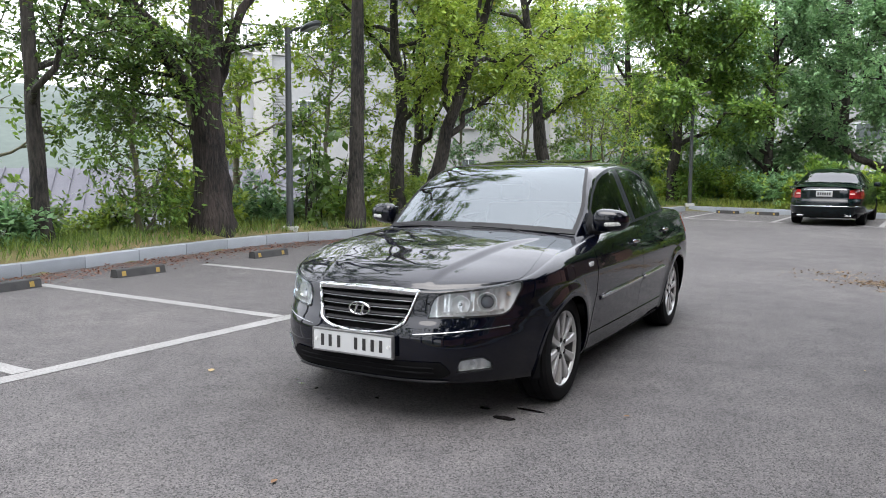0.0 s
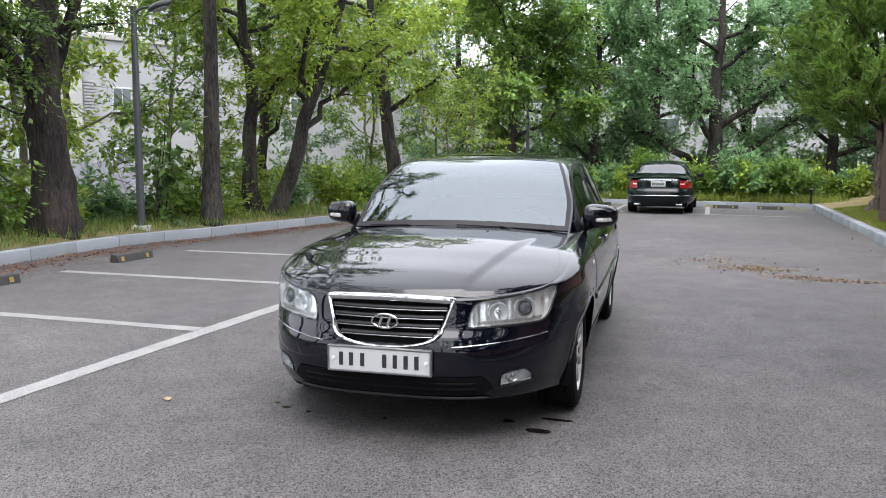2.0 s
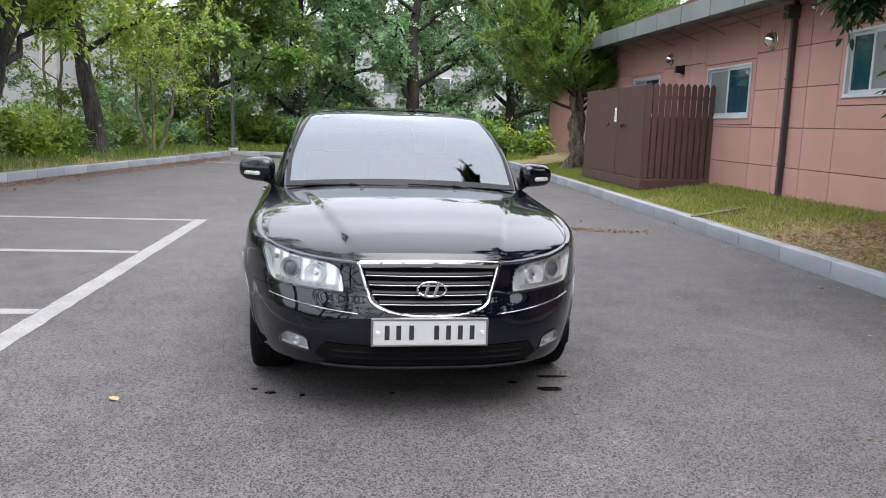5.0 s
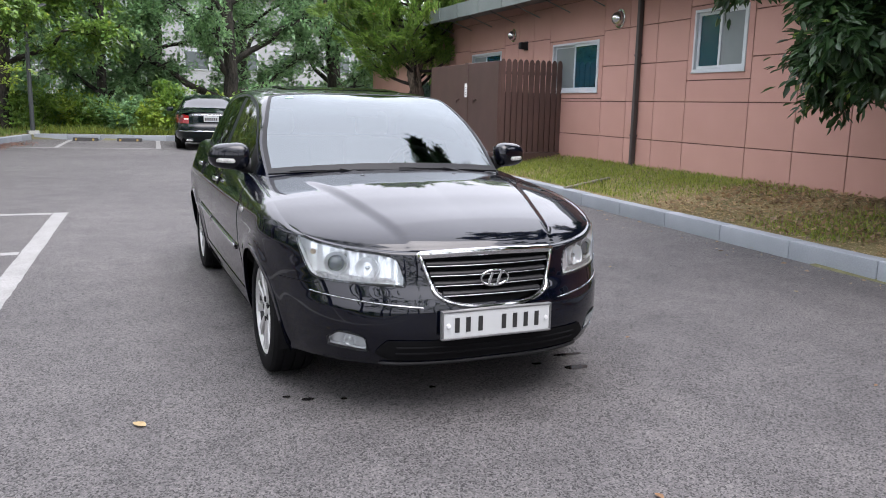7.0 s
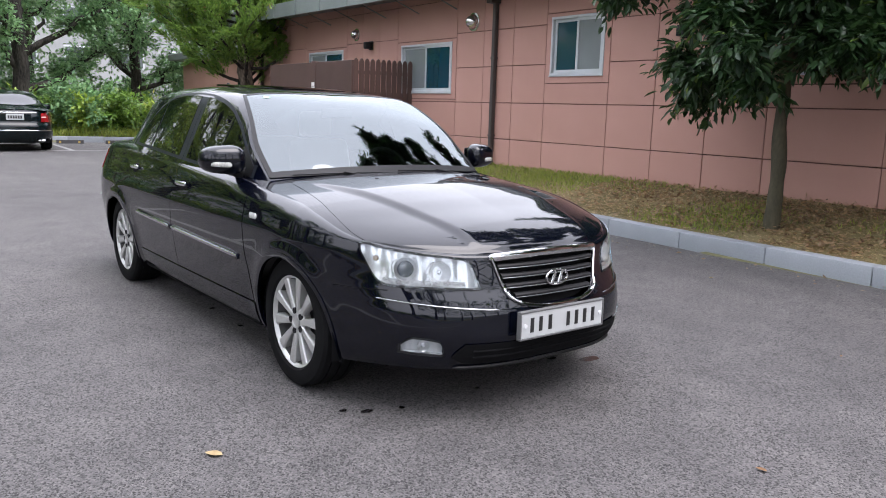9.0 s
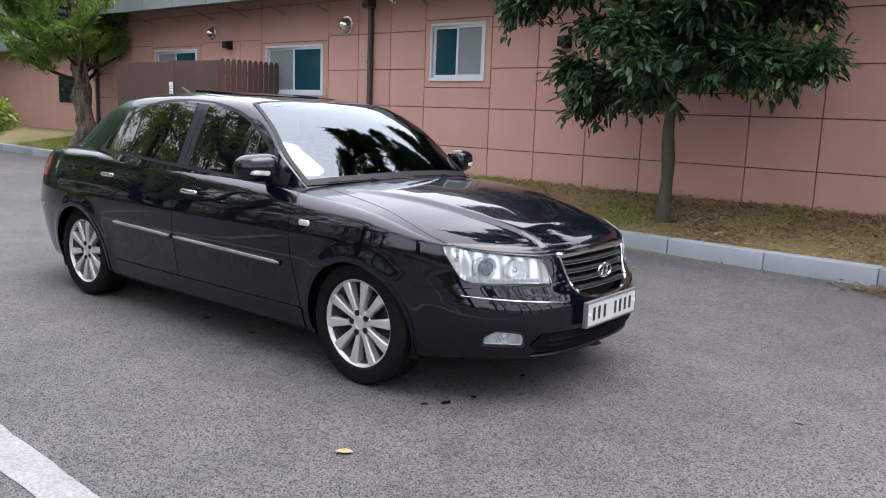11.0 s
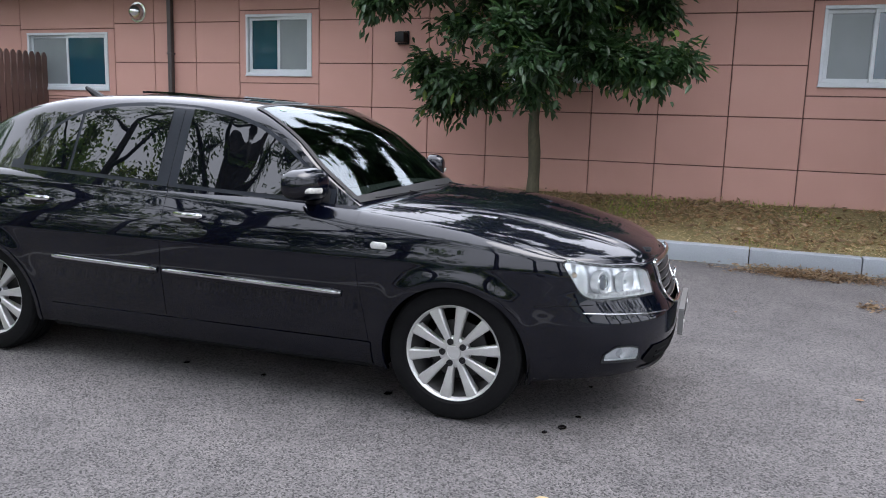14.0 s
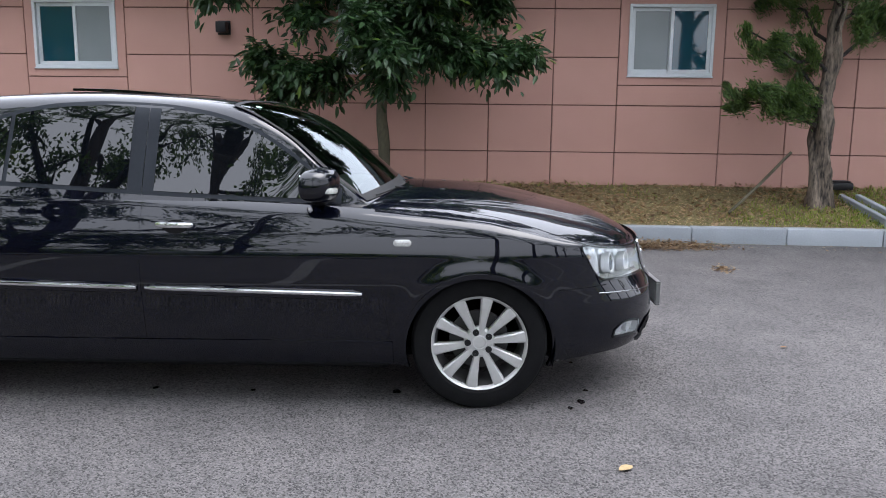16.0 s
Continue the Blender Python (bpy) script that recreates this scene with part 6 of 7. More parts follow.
def juniper(label, base, height, r0, boughs, tufts, seed, clear, reach, size=1.0, needle=None, bark=None, extra=(), plume=0.5):
    """A twisted trunk with plumes of short needles that point outwards and up."""
    rng = np.random.default_rng(seed)
    top = thing("juniper", *base, label=label, category="tree")
    bm = bmesh.new()
    path = wobble_path(rng, (0, 0, -0.2), (0.1, -0.1, height), 14, 0.05)
    rad = np.linspace(1, 0.1, 14) * r0
    rad[0] *= 1.5
    fine = np.linspace(0, 13, 70)
    tube(bm, np.stack([np.interp(fine, np.arange(14), path[:, k]) for k in range(3)], -1), list(np.interp(fine, np.arange(14), rad)), 22)
    for v in bm.verts:
        v.co += Vector(noise.noise_vector(Vector((v.co.x * 9, v.co.y * 9, v.co.z * 3)))) * r0 * 0.22
        a = math.atan2(v.co.y, v.co.x) + v.co.z * 2.2
        k = 1 + 0.28 * math.sin(3 * a) + 0.12 * math.sin(7 * a)
        c = path[min(13, max(0, int((v.co.z + 0.2) / (height + 0.2) * 13)))]
        v.co.x, v.co.y = c[0] + (v.co.x - c[0]) * k, c[1] + (v.co.y - c[1]) * k
    cs, ds = [], []
    for i in range(boughs + len(extra)):
        f = clear + (1 - clear) * (i / boughs) ** 0.9 if i < boughs else extra[i - boughs][0]
        j = f * 13
        i0 = min(int(j), 12)
        p0 = path[i0] + (path[i0 + 1] - path[i0]) * (j - i0)
        az = i * 2.4 + rng.uniform(-0.5, 0.5) if i < boughs else extra[i - boughs][1]
        ln = reach(f) * rng.uniform(0.65, 1.15) if i < boughs else extra[i - boughs][2]
        d = np.array([math.cos(az), math.sin(az), rng.uniform(0.05, 0.55)])
        lp = wobble_path(rng, p0, p0 + d * ln, 6, 0.05 * ln, sag=-0.15 * ln)
        part("bough", tube(bmesh.new(), lp, list(np.linspace(max(0.015, r0 * 0.3 * (1 - f)), 0.008, 6)), 6), BARK_RED, top, smooth=60)
        for q in range(int(5 + 7 * ln)):
            t = rng.uniform(0.25, 1.0) * 5
            k0 = min(int(t), 4)
            c0 = lp[k0] + (lp[k0 + 1] - lp[k0]) * (t - k0) + rng.normal(0, 0.10, 3)
            dd = d * 0.7 + rng.normal(0, 0.5, 3) + np.array([0, 0, 0.55])
            dd /= np.linalg.norm(dd)
            m = tufts
            along = rng.uniform(0, plume, m)
            cs.append(c0 + dd * along[:, None] + rng.normal(0, 0.05, (m, 3)) * np.maximum(0.12, 1.15 - along[:, None] / plume))
            ds.append(dd + rng.normal(0, 0.32, (m, 3)))
    part("trunk", bm, bark or BARK_RED, top, smooth=60)
    c, d = np.concatenate(cs), np.concatenate(ds)
    n = rng.normal(0, 1, c.shape)
    L = rng.uniform(0.05, 0.11, len(c)) * size
    ob = leaf_mesh("crown", c, d, n, L, L * 0.19, needle or NEEDLE)
    ob.parent = top
    return top


juniper("large juniper with a twisted trunk and plumed green boughs", (2.85, 21.6, 0.35), 8.0, 0.21, 90, 170, 51, 0.2, lambda f: 2.7 * (1 - f) ** 0.6 + 0.3, 1.6, NEEDLE, BARK_PEEL)
# its height and boughs above the view are added to shade the wall
juniper("juniper with cloud-like pads and a peeling twisted trunk", (2.62, 0.62, 0.28), 6.4, 0.12, 40, 480, 52, 0.24, lambda f: 1.2 if f < 0.45 else 1.9 * (1 - 0.6 * f), 0.8, NEEDLE_DARK, BARK_PEEL, [(0.20, 1.5, 1.0), (0.18, 1.75, 0.85), (0.215, 2.0, 0.9)], plume=0.2)

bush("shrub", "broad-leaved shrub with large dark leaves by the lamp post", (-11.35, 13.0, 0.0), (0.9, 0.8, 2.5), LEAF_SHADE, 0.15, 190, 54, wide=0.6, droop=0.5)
bush("shrub", "broad-leaved shrub with large dark leaves by the lamp post", (-11.6, 14.4, 0.0), (0.8, 0.8, 1.9), LEAF, 0.13, 300, 55, wide=0.6, droop=0.4)
# undergrowth along the bank and behind the far kerb
rng = np.random.default_rng(60)
for i in range(30):
    y = -3 + 32 * i / 29 + rng.uniform(-0.4, 0.4)
    x = kerb_left_x(min(y, 29)) - rng.uniform(1.7, 3.2)
    bush("shrub", "leafy green undergrowth on the bank", (x, y, ground_z(x, y)), (rng.uniform(0.6, 1.0), rng.uniform(0.7, 1.1), rng.uniform(0.6, 1.25) * (0.8 if 5 < y < 15 else 1.15)), (LEAF, LEAF_BRIGHT, LEAF, LEAF_BRIGHT, LEAF_COOL)[i % 5], rng.uniform(0.07, 0.12), 1500, 100 + i)
for i in range(16):
    x = -8.6 + 11.5 * i / 15 + rng.uniform(-0.3, 0.3)
    y = far_kerb_y(x) + 1.5 + rng.uniform(-0.3, 1.2)
    bush("shrub", "bright green shrubs behind the far kerb", (x, y, 0.15), (1.0, 0.9, rng.uniform(1.0, 1.7)), (LEAF_BRIGHT, LEAF, LEAF_COOL)[i % 3], 0.13, 1700, 140 + i)
for i in range(14):
    x = -13 + 20 * i / 13
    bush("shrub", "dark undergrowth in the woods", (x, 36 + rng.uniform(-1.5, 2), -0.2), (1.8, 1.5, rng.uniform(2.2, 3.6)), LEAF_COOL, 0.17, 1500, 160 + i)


def blades(name, label, places, heights, width, mat, seed):
    rng = np.random.default_rng(seed)
    k = len(places)
    d = rng.normal(0, 0.35, (k, 3)) + np.array([0, 0, 1.0])
    n = rng.normal(0, 1, (k, 3))
    ob = leaf_mesh(name, places, d, n, heights, np.full(k, width), mat)
    return tagged(ob, label, "grass", kind="stuff")


def lawn_z(x, y):
    x0 = kerb_right_x(y) + 0.16
    return 0.155 + 0.145 * min(max(x - x0, 0), 2.0)


rng = np.random.default_rng(70)
gp, dp = [], []
while len(gp) < 44000:
    y = rng.uniform(-1.5, 24)
    x = rng.uniform(kerb_right_x(y) + 0.2, 3.6)
    dens = 0.45 + 0.9 * noise.noise((x * 0.7, y * 0.7, 9)) + (0.30 if y > 9 else (-0.42 if y > 0.3 else 0.3))
    if rng.uniform() < dens:
        gp.append((x, y, lawn_z(x, y)))
    elif rng.uniform() < 0.5:
        dp.append((x, y, lawn_z(x, y) + 0.005))
blades("lawn_grass", "short patchy green grass on the lawn", np.array(gp), rng.uniform(0.03, 0.09, len(gp)), 0.011, GRASS, 71)
dp = np.array(dp)
d = rng.normal(0, 1, dp.shape) * np.array([1, 1, 0.25])
tagged(leaf_mesh("lawn_thatch", dp, d, rng.normal(0, 0.3, dp.shape) + np.array([0, 0, 1]), rng.uniform(0.03, 0.09, len(dp)), np.full(len(dp), 0.014), DRY), "dry brown thatch on the lawn", "grass", kind="stuff")
lp = []
while len(lp) < 8500:
    y = rng.uniform(-1.5, 9)
    x = rng.uniform(kerb_right_x(y) + 0.2, 3.58)
    if rng.uniform() < 0.25 + 0.8 * noise.noise((x * 1.1, y * 1.1, 5)) + 0.35 * (x > 2.7):
        lp.append((x, y, lawn_z(x, y) + rng.uniform(0.005, 0.05)))
lp = np.array(lp)
ll = rng.uniform(0.03, 0.085, len(lp))
tagged(leaf_mesh("lawn_litter", lp, rng.normal(0, 1, lp.shape) * np.array([1, 1, 0.3]), rng.normal(0, 0.5, lp.shape) + np.array([0, 0, 1]), ll, ll * 0.45, leaf_material("brown_lawn_leaf", (0.11, 0.072, 0.04), (0.27, 0.185, 0.10), (0.36, 0.26, 0.13))), "brown fallen leaves strewn on the lawn", "leaf litter", kind="stuff")
bp, bd = [], []
for i in range(22000):
    y = rng.uniform(-4, 30)
    x = kerb_left_x(min(y, 29)) - 0.2 - rng.uniform(0, 2.6)
    (bd if noise.noise((x * 0.9, y * 0.9, 2)) > 0.36 and x > kerb_left_x(min(y, 29)) - 1.2 else bp).append((x, y, ground_z(x, y)))
blades("bank_grass", "rough green grass along the bank", np.array(bp), rng.uniform(0.08, 0.28, len(bp)), 0.016, BANK_BLADE, 72)
if bd:
    blades("dry_bank_grass", "dry yellow grass along the kerb", np.array(bd), rng.uniform(0.06, 0.16, len(bd)), 0.012, DRY, 73)
fp = np.array([(q, far_kerb_y(q) + 0.25 + abs(rng.normal(0, 0.8)), 0.15) for q in rng.uniform(-8.0, 3, 5000)])
blades("far_grass", "weeds and grass behind the far kerb", fp, rng.uniform(0.1, 0.4, len(fp)), 0.02, GRASS, 74)

# ---- lamp posts, wheel stops, the far car and the houses beyond ----
def lamp_post(x, y, z, h, az):
    ob = thing("lamp_post", x, y, z, az, label="dark grey steel lamp post with an oval lamp head", category="street lamp", group="lamp posts")
    part("base_plate", boxbm(-0.16, 0.16, -0.16, 0.16, -0.1, 0.04, 0.01), CONCRETE, ob)
    part("pole", tube(bmesh.new(), [(0, 0, 0.04), (0, 0, 0.5), (0, 0, h)], [0.075, 0.07, 0.055], 14), LAMP_GREY, ob)
    part("arm", tube(bmesh.new(), [(0, 0, h - 0.12), (0.15, 0, h - 0.02), (0.32, 0, h + 0.02)], [0.026, 0.022, 0.022], 8), LAMP_GREY, ob)
    bm = bmesh.new()
    bmesh.ops.create_uvsphere(bm, u_segments=20, v_segments=10, radius=1.0)
    for v in bm.verts:
        v.co = (0.45 + 0.21 * v.co.x, 0.19 * v.co.y, h + 0.02 + 0.08 * v.co.x + (0.095 if v.co.z > 0 else 0.05) * v.co.z)
    part("lamp_head", bm, LAMP_GREY, ob, smooth=60)
    bm = bmesh.new()
    bmesh.ops.create_uvsphere(bm, u_segments=16, v_segments=8, radius=1.0)
    for v in bm.verts:
        v.co = (0.46 + 0.16 * v.co.x, 0.14 * v.co.y, h - 0.023 + 0.06 * v.co.x + 0.02 * v.co.z)
    part("diffuser", bm, plain("lamp_glass", (0.4, 0.42, 0.42), 0.25), ob, smooth=60)


lamp_post(-10.88, 12.15, 0.22, 3.92, 32)
lamp_post(-7.55, 29.6, 0.22, 3.92, 20)


def wheel_stop(x, y, rz):
    ob = thing("wheel_stop", x, y, 0, rz, label="black rubber wheel stop with worn yellow marks", category="wheel stop", group="wheel stops")
    bm = bmesh.new()
    prof = [(-0.075, 0.0), (0.075, 0.0), (0.055, 0.095), (0.04, 0.105), (-0.04, 0.105), (-0.055, 0.095)]
    a = [bm.verts.new((s, -0.37, u)) for s, u in prof]
    b = [bm.verts.new((s, 0.37, u)) for s, u in prof]
    for k in range(6):
        bm.faces.new((a[k], a[(k + 1) % 6], b[(k + 1) % 6], b[k]))
    bm.faces.new(a[::-1]), bm.faces.new(b)
    part("body", bm, STOP_RUBBER, ob)
    for y0 in (-0.30, 0.22):
        bm = bmesh.new()
        vs = [bm.verts.new((0.0765 - 0.02 * t + 0.001, y0 + q, 0.012 + 0.075 * t)) for t, q in ((0.1, 0), (0.1, 0.06), (0.9, 0.06), (0.9, 0))]
        bm.faces.new(vs)
        part("yellow_mark", bm, STOP_YELLOW, ob)


for y in (-0.2, 1.4, 4.1, 6.95, 9.55):
    wheel_stop(-8.95 if y != 6.95 else -8.75, y, 0)
wheel_stop(-8.8, 5.25, 4)
for x in (-5.9, -4.6, -0.55, 0.75):
    wheel_stop(x, far_kerb_y(x) - 0.75, -103)


def saloon(x, y, rz, k):
    """The parked car seen from behind: a rounded dark saloon."""
    ob = thing("parked_car", x, y, 0, rz, label="dark green saloon car parked at the far kerb", category="car")
    paint = plain("dark_green_paint", (0.002, 0.006, 0.007), 0.25, 0.0, 0.1, 0.6)
    wide = knots((0.2, 0.80), (0.35, 0.885), (0.55, 0.905), (0.75, 0.90), (0.95, 0.86), (1.02, 0.82))
    rear = knots((0.2, 0.10), (0.32, 0.0), (0.5, -0.04), (0.62, -0.03), (0.68, 0.02), (0.85, 0.04), (0.95, 0.09), (1.02, 0.2))
    a = np.linspace(-math.pi / 2, math.pi / 2, 60)
    z = np.linspace(0.2, 1.0, 24)
    cx = np.sign(np.sin(a))[:, None] * np.abs(np.sin(a))[:, None] ** 0.5 * wide(z)[None]
    cy = rear(z)[None] + (0.95 - 0.95 * np.cos(a)[:, None] ** 0.9)
    p = np.stack([cx, cy, z[None] + 0 * cx], -1)
    p = np.concatenate([p[:1] + np.array([0, 2.6, 0]), p, p[-1:] + np.array([0, 2.6, 0])])
    grid_mesh("body", p, paint, ob)
    # boot lid, then the cabin
    s = np.linspace(0, 1, 30)
    t = np.linspace(-1, 1, 40)
    prof_y, prof_z = knots((0, 0.12), (0.15, 0.3), (0.35, 0.62), (0.6, 1.35), (0.8, 1.9), (1, 3.2)), knots((0, 0.995), (0.15, 1.03), (0.35, 1.07), (0.6, 1.38), (0.8, 1.455), (1, 1.36))
    gw = knots((0, 0.83), (0.3, 0.78), (0.6, 0.62), (0.8, 0.60), (1, 0.60))
    P = np.stack([gw(s)[:, None] * t[None], prof_y(s)[:, None] + 0.05 * t[None] ** 2, prof_z(s)[:, None] - 0.07 * np.abs(t[None]) ** 4], -1)
    grid_mesh("roof", P, paint, ob)
    for sd in (-1, 1):
        q = np.linspace(0, 1, 10)
        e = P[:, -1 if sd > 0 else 0]
        base = np.stack([np.full(30, sd * 0.86), e[:, 1], np.full(30, 0.99)], -1)
        grid_mesh("cabin_side", e[:, None] * (1 - q[None, :, None]) + base[:, None] * q[None, :, None], paint, ob)
        w = np.stack([e[:, None] * (1 - u) + base[:, None] * u for u in np.linspace(0.12, 0.85, 8)], 1)[:, :, 0]
        grid_mesh("side_window", w[12:27], CAR_GLASS, ob, lift=0.01)
    sg = np.linspace(0.375, 0.60, 16)
    tg = np.linspace(-0.93, 0.93, 30)
    G = np.stack([gw(sg)[:, None] * tg[None], prof_y(sg)[:, None] + 0.05 * tg[None] ** 2, prof_z(sg)[:, None] - 0.07 * np.abs(tg[None]) ** 4], -1)
    grid_mesh("rear_window", G, CAR_GLASS, ob, lift=0.012)

    def back(xv, zv, out):
        av = np.arcsin(np.clip((np.abs(xv) / wide(zv)) ** 2, 0, 1))
        return np.stack([xv, rear(zv) + 0.95 - 0.95 * np.cos(av) ** 0.9 - out, zv], -1)
    for sd in (-1, 1):
        xs_ = np.linspace(0.56, 0.86, 12)
        zs_ = np.linspace(0.70, 0.90, 8)
        X = sd * xs_[:, None] + 0 * zs_[None]
        Z = zs_[None] + 0.07 * ((xs_ - 0.56) / 0.3)[:, None] * ((zs_ - 0.70) / 0.2)[None]
        lamp = grid_mesh("tail_lamp", back(X, Z, 0.012), RED_LENS, ob, label="red tail lamp")
        grid_mesh("reverse_light", back(sd * np.linspace(0.57, 0.68, 5)[:, None] + 0 * zs_[None, :3], 0.80 + 0 * X[:5, :3] + np.linspace(0, 0.03, 3)[None], 0.018), plain("reverse_white", (0.7, 0.5, 0.45), 0.2), lamp)
        part("tyre", lathe(bmesh.new(), [(-0.1, 0.2), (-0.11, 0.3), (-0.08, 0.32), (0.08, 0.32), (0.11, 0.3), (0.1, 0.2), (0.06, 0.18), (0.05, 0.0005)], (sd * 0.77, 1.08, 0.32), sides=30), RUBBER, ob)
        part("tyre", lathe(bmesh.new(), [(-0.1, 0.2), (-0.11, 0.3), (-0.08, 0.32), (0.08, 0.32), (0.11, 0.3), (0.1, 0.2), (0.06, 0.18), (0.05, 0.0005)], (sd * 0.77, 3.9, 0.32), sides=30), RUBBER, ob)
        part("exhaust", boxbm(sd * 0.55 - 0.08, sd * 0.55 + 0.08, 0.03, 0.2, 0.24, 0.28, 0.01), CHROME, ob)
        part("door_mirror", boxbm(sd * 1.0 - 0.09, sd * 1.0 + 0.09, 2.35, 2.47, 0.98, 1.10, 0.03, 2), paint, ob)
    xs_ = np.linspace(-0.8, 0.8, 30)
    part("bumper_trim", strip(bmesh.new(), back(xs_, np.full(30, 0.50), 0.0), 0.012, 0.012), CHROME, ob)
    part("boot_trim", strip(bmesh.new(), back(np.linspace(-0.48, 0.48, 20), np.full(20, 0.915), 0.0), 0.014, 0.014), CHROME, ob, "chrome strip on the boot")
    pl = part("plate", boxbm(-0.19, 0.19, -0.0, 0.02, 0.745, 0.885, 0.004), PLATE, ob, "white number plate with bars")
    for i in range(6):
        part("plate_bar", boxbm(-0.155 + 0.053 * i, -0.12 + 0.053 * i, -0.004, -0.001, 0.78, 0.85), PRINT, pl)
    part("plate_recess", boxbm(-0.34, 0.34, 0.021, 0.05, 0.72, 0.905, 0.01), paint, ob)
    part("underbody", boxbm(-0.75, 0.75, 0.25, 3.6, 0.2, 0.3), BLACK_MATT, ob)
    ob.scale = (k, k, k)
    return ob


saloon(-2.42, 23.1, -1.0, 1.03)


# houses beyond the bank
def railing(parent, p, q, z, h):
    p, q = Vector((*p, z)), Vector((*q, z))
    L = (q - p).length
    bm = bmesh.new()
    tube(bm, [p + Vector((0, 0, h)), q + Vector((0, 0, h))], [0.04, 0.04], 6)
    tube(bm, [p + Vector((0, 0, 0.1)), q + Vector((0, 0, 0.1))], [0.03, 0.03], 6)
    part("handrail", bm, LAMP_GREY, parent)
    n = int(L / 0.16)
    for i in range(n + 1):
        c = p + (q - p) * i / n
        part("baluster", tube(bmesh.new(), [c, c + Vector((0, 0, h))], [0.014, 0.014], 4), LAMP_GREY, parent)


apt = thing("apartment_building", -30, 26.5, -5, 58, label="white rendered apartment building with a roof terrace beyond the trees", category="building")
# local x runs along the face, y goes back
part("wall", boxbm(0, 27, 0, 9, 0, 12.0, 0.03), WALL_WHITE, apt)
part("parapet", boxbm(-0.1, 27.1, -0.1, 0.2, 12.0, 12.25, 0.02), CONCRETE, apt)
part("upper_storey", boxbm(9.5, 27, 3.0, 9, 12.0, 16.0, 0.03), WALL_WHITE, apt)
part("upper_roof", boxbm(9.2, 27.3, 2.5, 9.3, 16.0, 16.3, 0.03), CONCRETE, apt)
for x0 in (2.75, 11.8, 20.0):
    part("pilaster", boxbm(x0, x0 + 0.9, -0.25, 0.0, 0, 12.0, 0.02), CONCRETE, apt)
for zf in (2.8, 5.6, 8.4):
    for x0 in (0.9, 5.0, 14.2, 22.2):
        wdw = part("window", boxbm(x0, x0 + 0.9, -0.06, 0.02, zf + 0.4, zf + 1.5, 0.02), WHITE_FRAME, apt)
        part("pane", boxbm(x0 + 0.07, x0 + 0.43, -0.075, -0.062, zf + 0.47, zf + 1.43), PALE_GLASS, wdw)
        part("pane", boxbm(x0 + 0.47, x0 + 0.83, -0.075, -0.062, zf + 0.47, zf + 1.43), PALE_GLASS, wdw)
        part("sill", boxbm(x0 - 0.06, x0 + 0.96, -0.14, 0.0, zf + 0.32, zf + 0.39, 0.01), CONCRETE, wdw)
for z0 in np.arange(8.35, 10.05, 0.14):
    part("louvre", boxbm(3.75, 4.3, -0.07, 0.0, z0, z0 + 0.09, 0.005), WALL_WHITE, apt)
railing(apt, (0.1, 0.0), (9.4, 0.0), 12.25, 1.15)
railing(apt, (9.4, 0.0), (26.8, 0.0), 12.25, 1.15)

far = thing("far_building", -20, 62, -4, -2, label="long white building half hidden behind the far woods", category="building")
part("wall", boxbm(0, 42, 0, 8, 0, 12.5, 0.03), WALL_WHITE, far)
part("roof", boxbm(-0.4, 42.4, -0.4, 8.4, 12.5, 12.9, 0.03), CONCRETE, far)
for zf in (4.2, 7.4, 10.0):
    for i in range(12):
        wdw = part("window", boxbm(1.5 + 3.4 * i, 3.3 + 3.4 * i, -0.06, 0.02, zf, zf + 1.4, 0.02), WHITE_FRAME, far)
        part("pane", boxbm(1.62 + 3.4 * i, 3.18 + 3.4 * i, -0.075, -0.062, zf + 0.1, zf + 1.3), PALE_GLASS, wdw)

shed = thing("metal_roofed_house", -27, 9.5, -3.5, 50, label="low house with a grey ribbed metal roof below the bank", category="house")
part("wall", boxbm(-3.4, 14, -2.6, 4.4, -1, 3.2), CONCRETE, shed)
bm = bmesh.new()
vs = [bm.verts.new(q) for q in ((-5.9, -3.1, 3.1), (14.5, -3.1, 3.1), (14.5, 0.9, 4.9), (-5.9, 0.9, 4.9), (-5.9, 4.9, 3.1), (14.5, 4.9, 3.1))]
bm.faces.new((vs[0], vs[1], vs[2], vs[3])), bm.faces.new((vs[3], vs[2], vs[5], vs[4]))
ex = bmesh.ops.extrude_face_region(bm, geom=bm.faces[:])
bmesh.ops.translate(bm, vec=(0, 0, -0.12), verts=[v for v in ex["geom"] if isinstance(v, bmesh.types.BMVert)])
rf = part("roof", bm, SHED_ROOF, shed)
for i in range(42):
    x0 = -5.8 + i * 0.48
    bm = bmesh.new()
    tube(bm, [(x0, -3.1, 3.13), (x0, 0.9, 4.94)], [0.03, 0.03], 4)
    part("rib", bm, SHED_ROOF, rf)

# hazy wooded hill; the haze is only greyed into its colour
bm = bmesh.new()
rows = []
for j in range(14):
    row = []
    # full circle: the unseen bearings are added to block low sky light
    for i in range(180):
        b = radians(-10 + 360 * i / 180)
        r = 210 + 16 * j
        crest = 24 * math.exp(-((math.degrees(b) - 62) / 26) ** 2) + 25 + 6 * noise.noise((3 * math.cos(b), 3 * math.sin(b), 4))
        h = crest * math.sin(min(1.0, j / 11) * math.pi / 2) - 12 + 3.0 * noise.noise((12 * math.cos(b), 12 * math.sin(b), j * 0.7))
        row.append(bm.verts.new((-r * math.sin(b), r * math.cos(b), h)))
    rows.append(row)
for j in range(13):
    for i in range(180):
        bm.faces.new((rows[j][i], rows[j][(i + 1) % 180], rows[j + 1][(i + 1) % 180], rows[j + 1][i]))
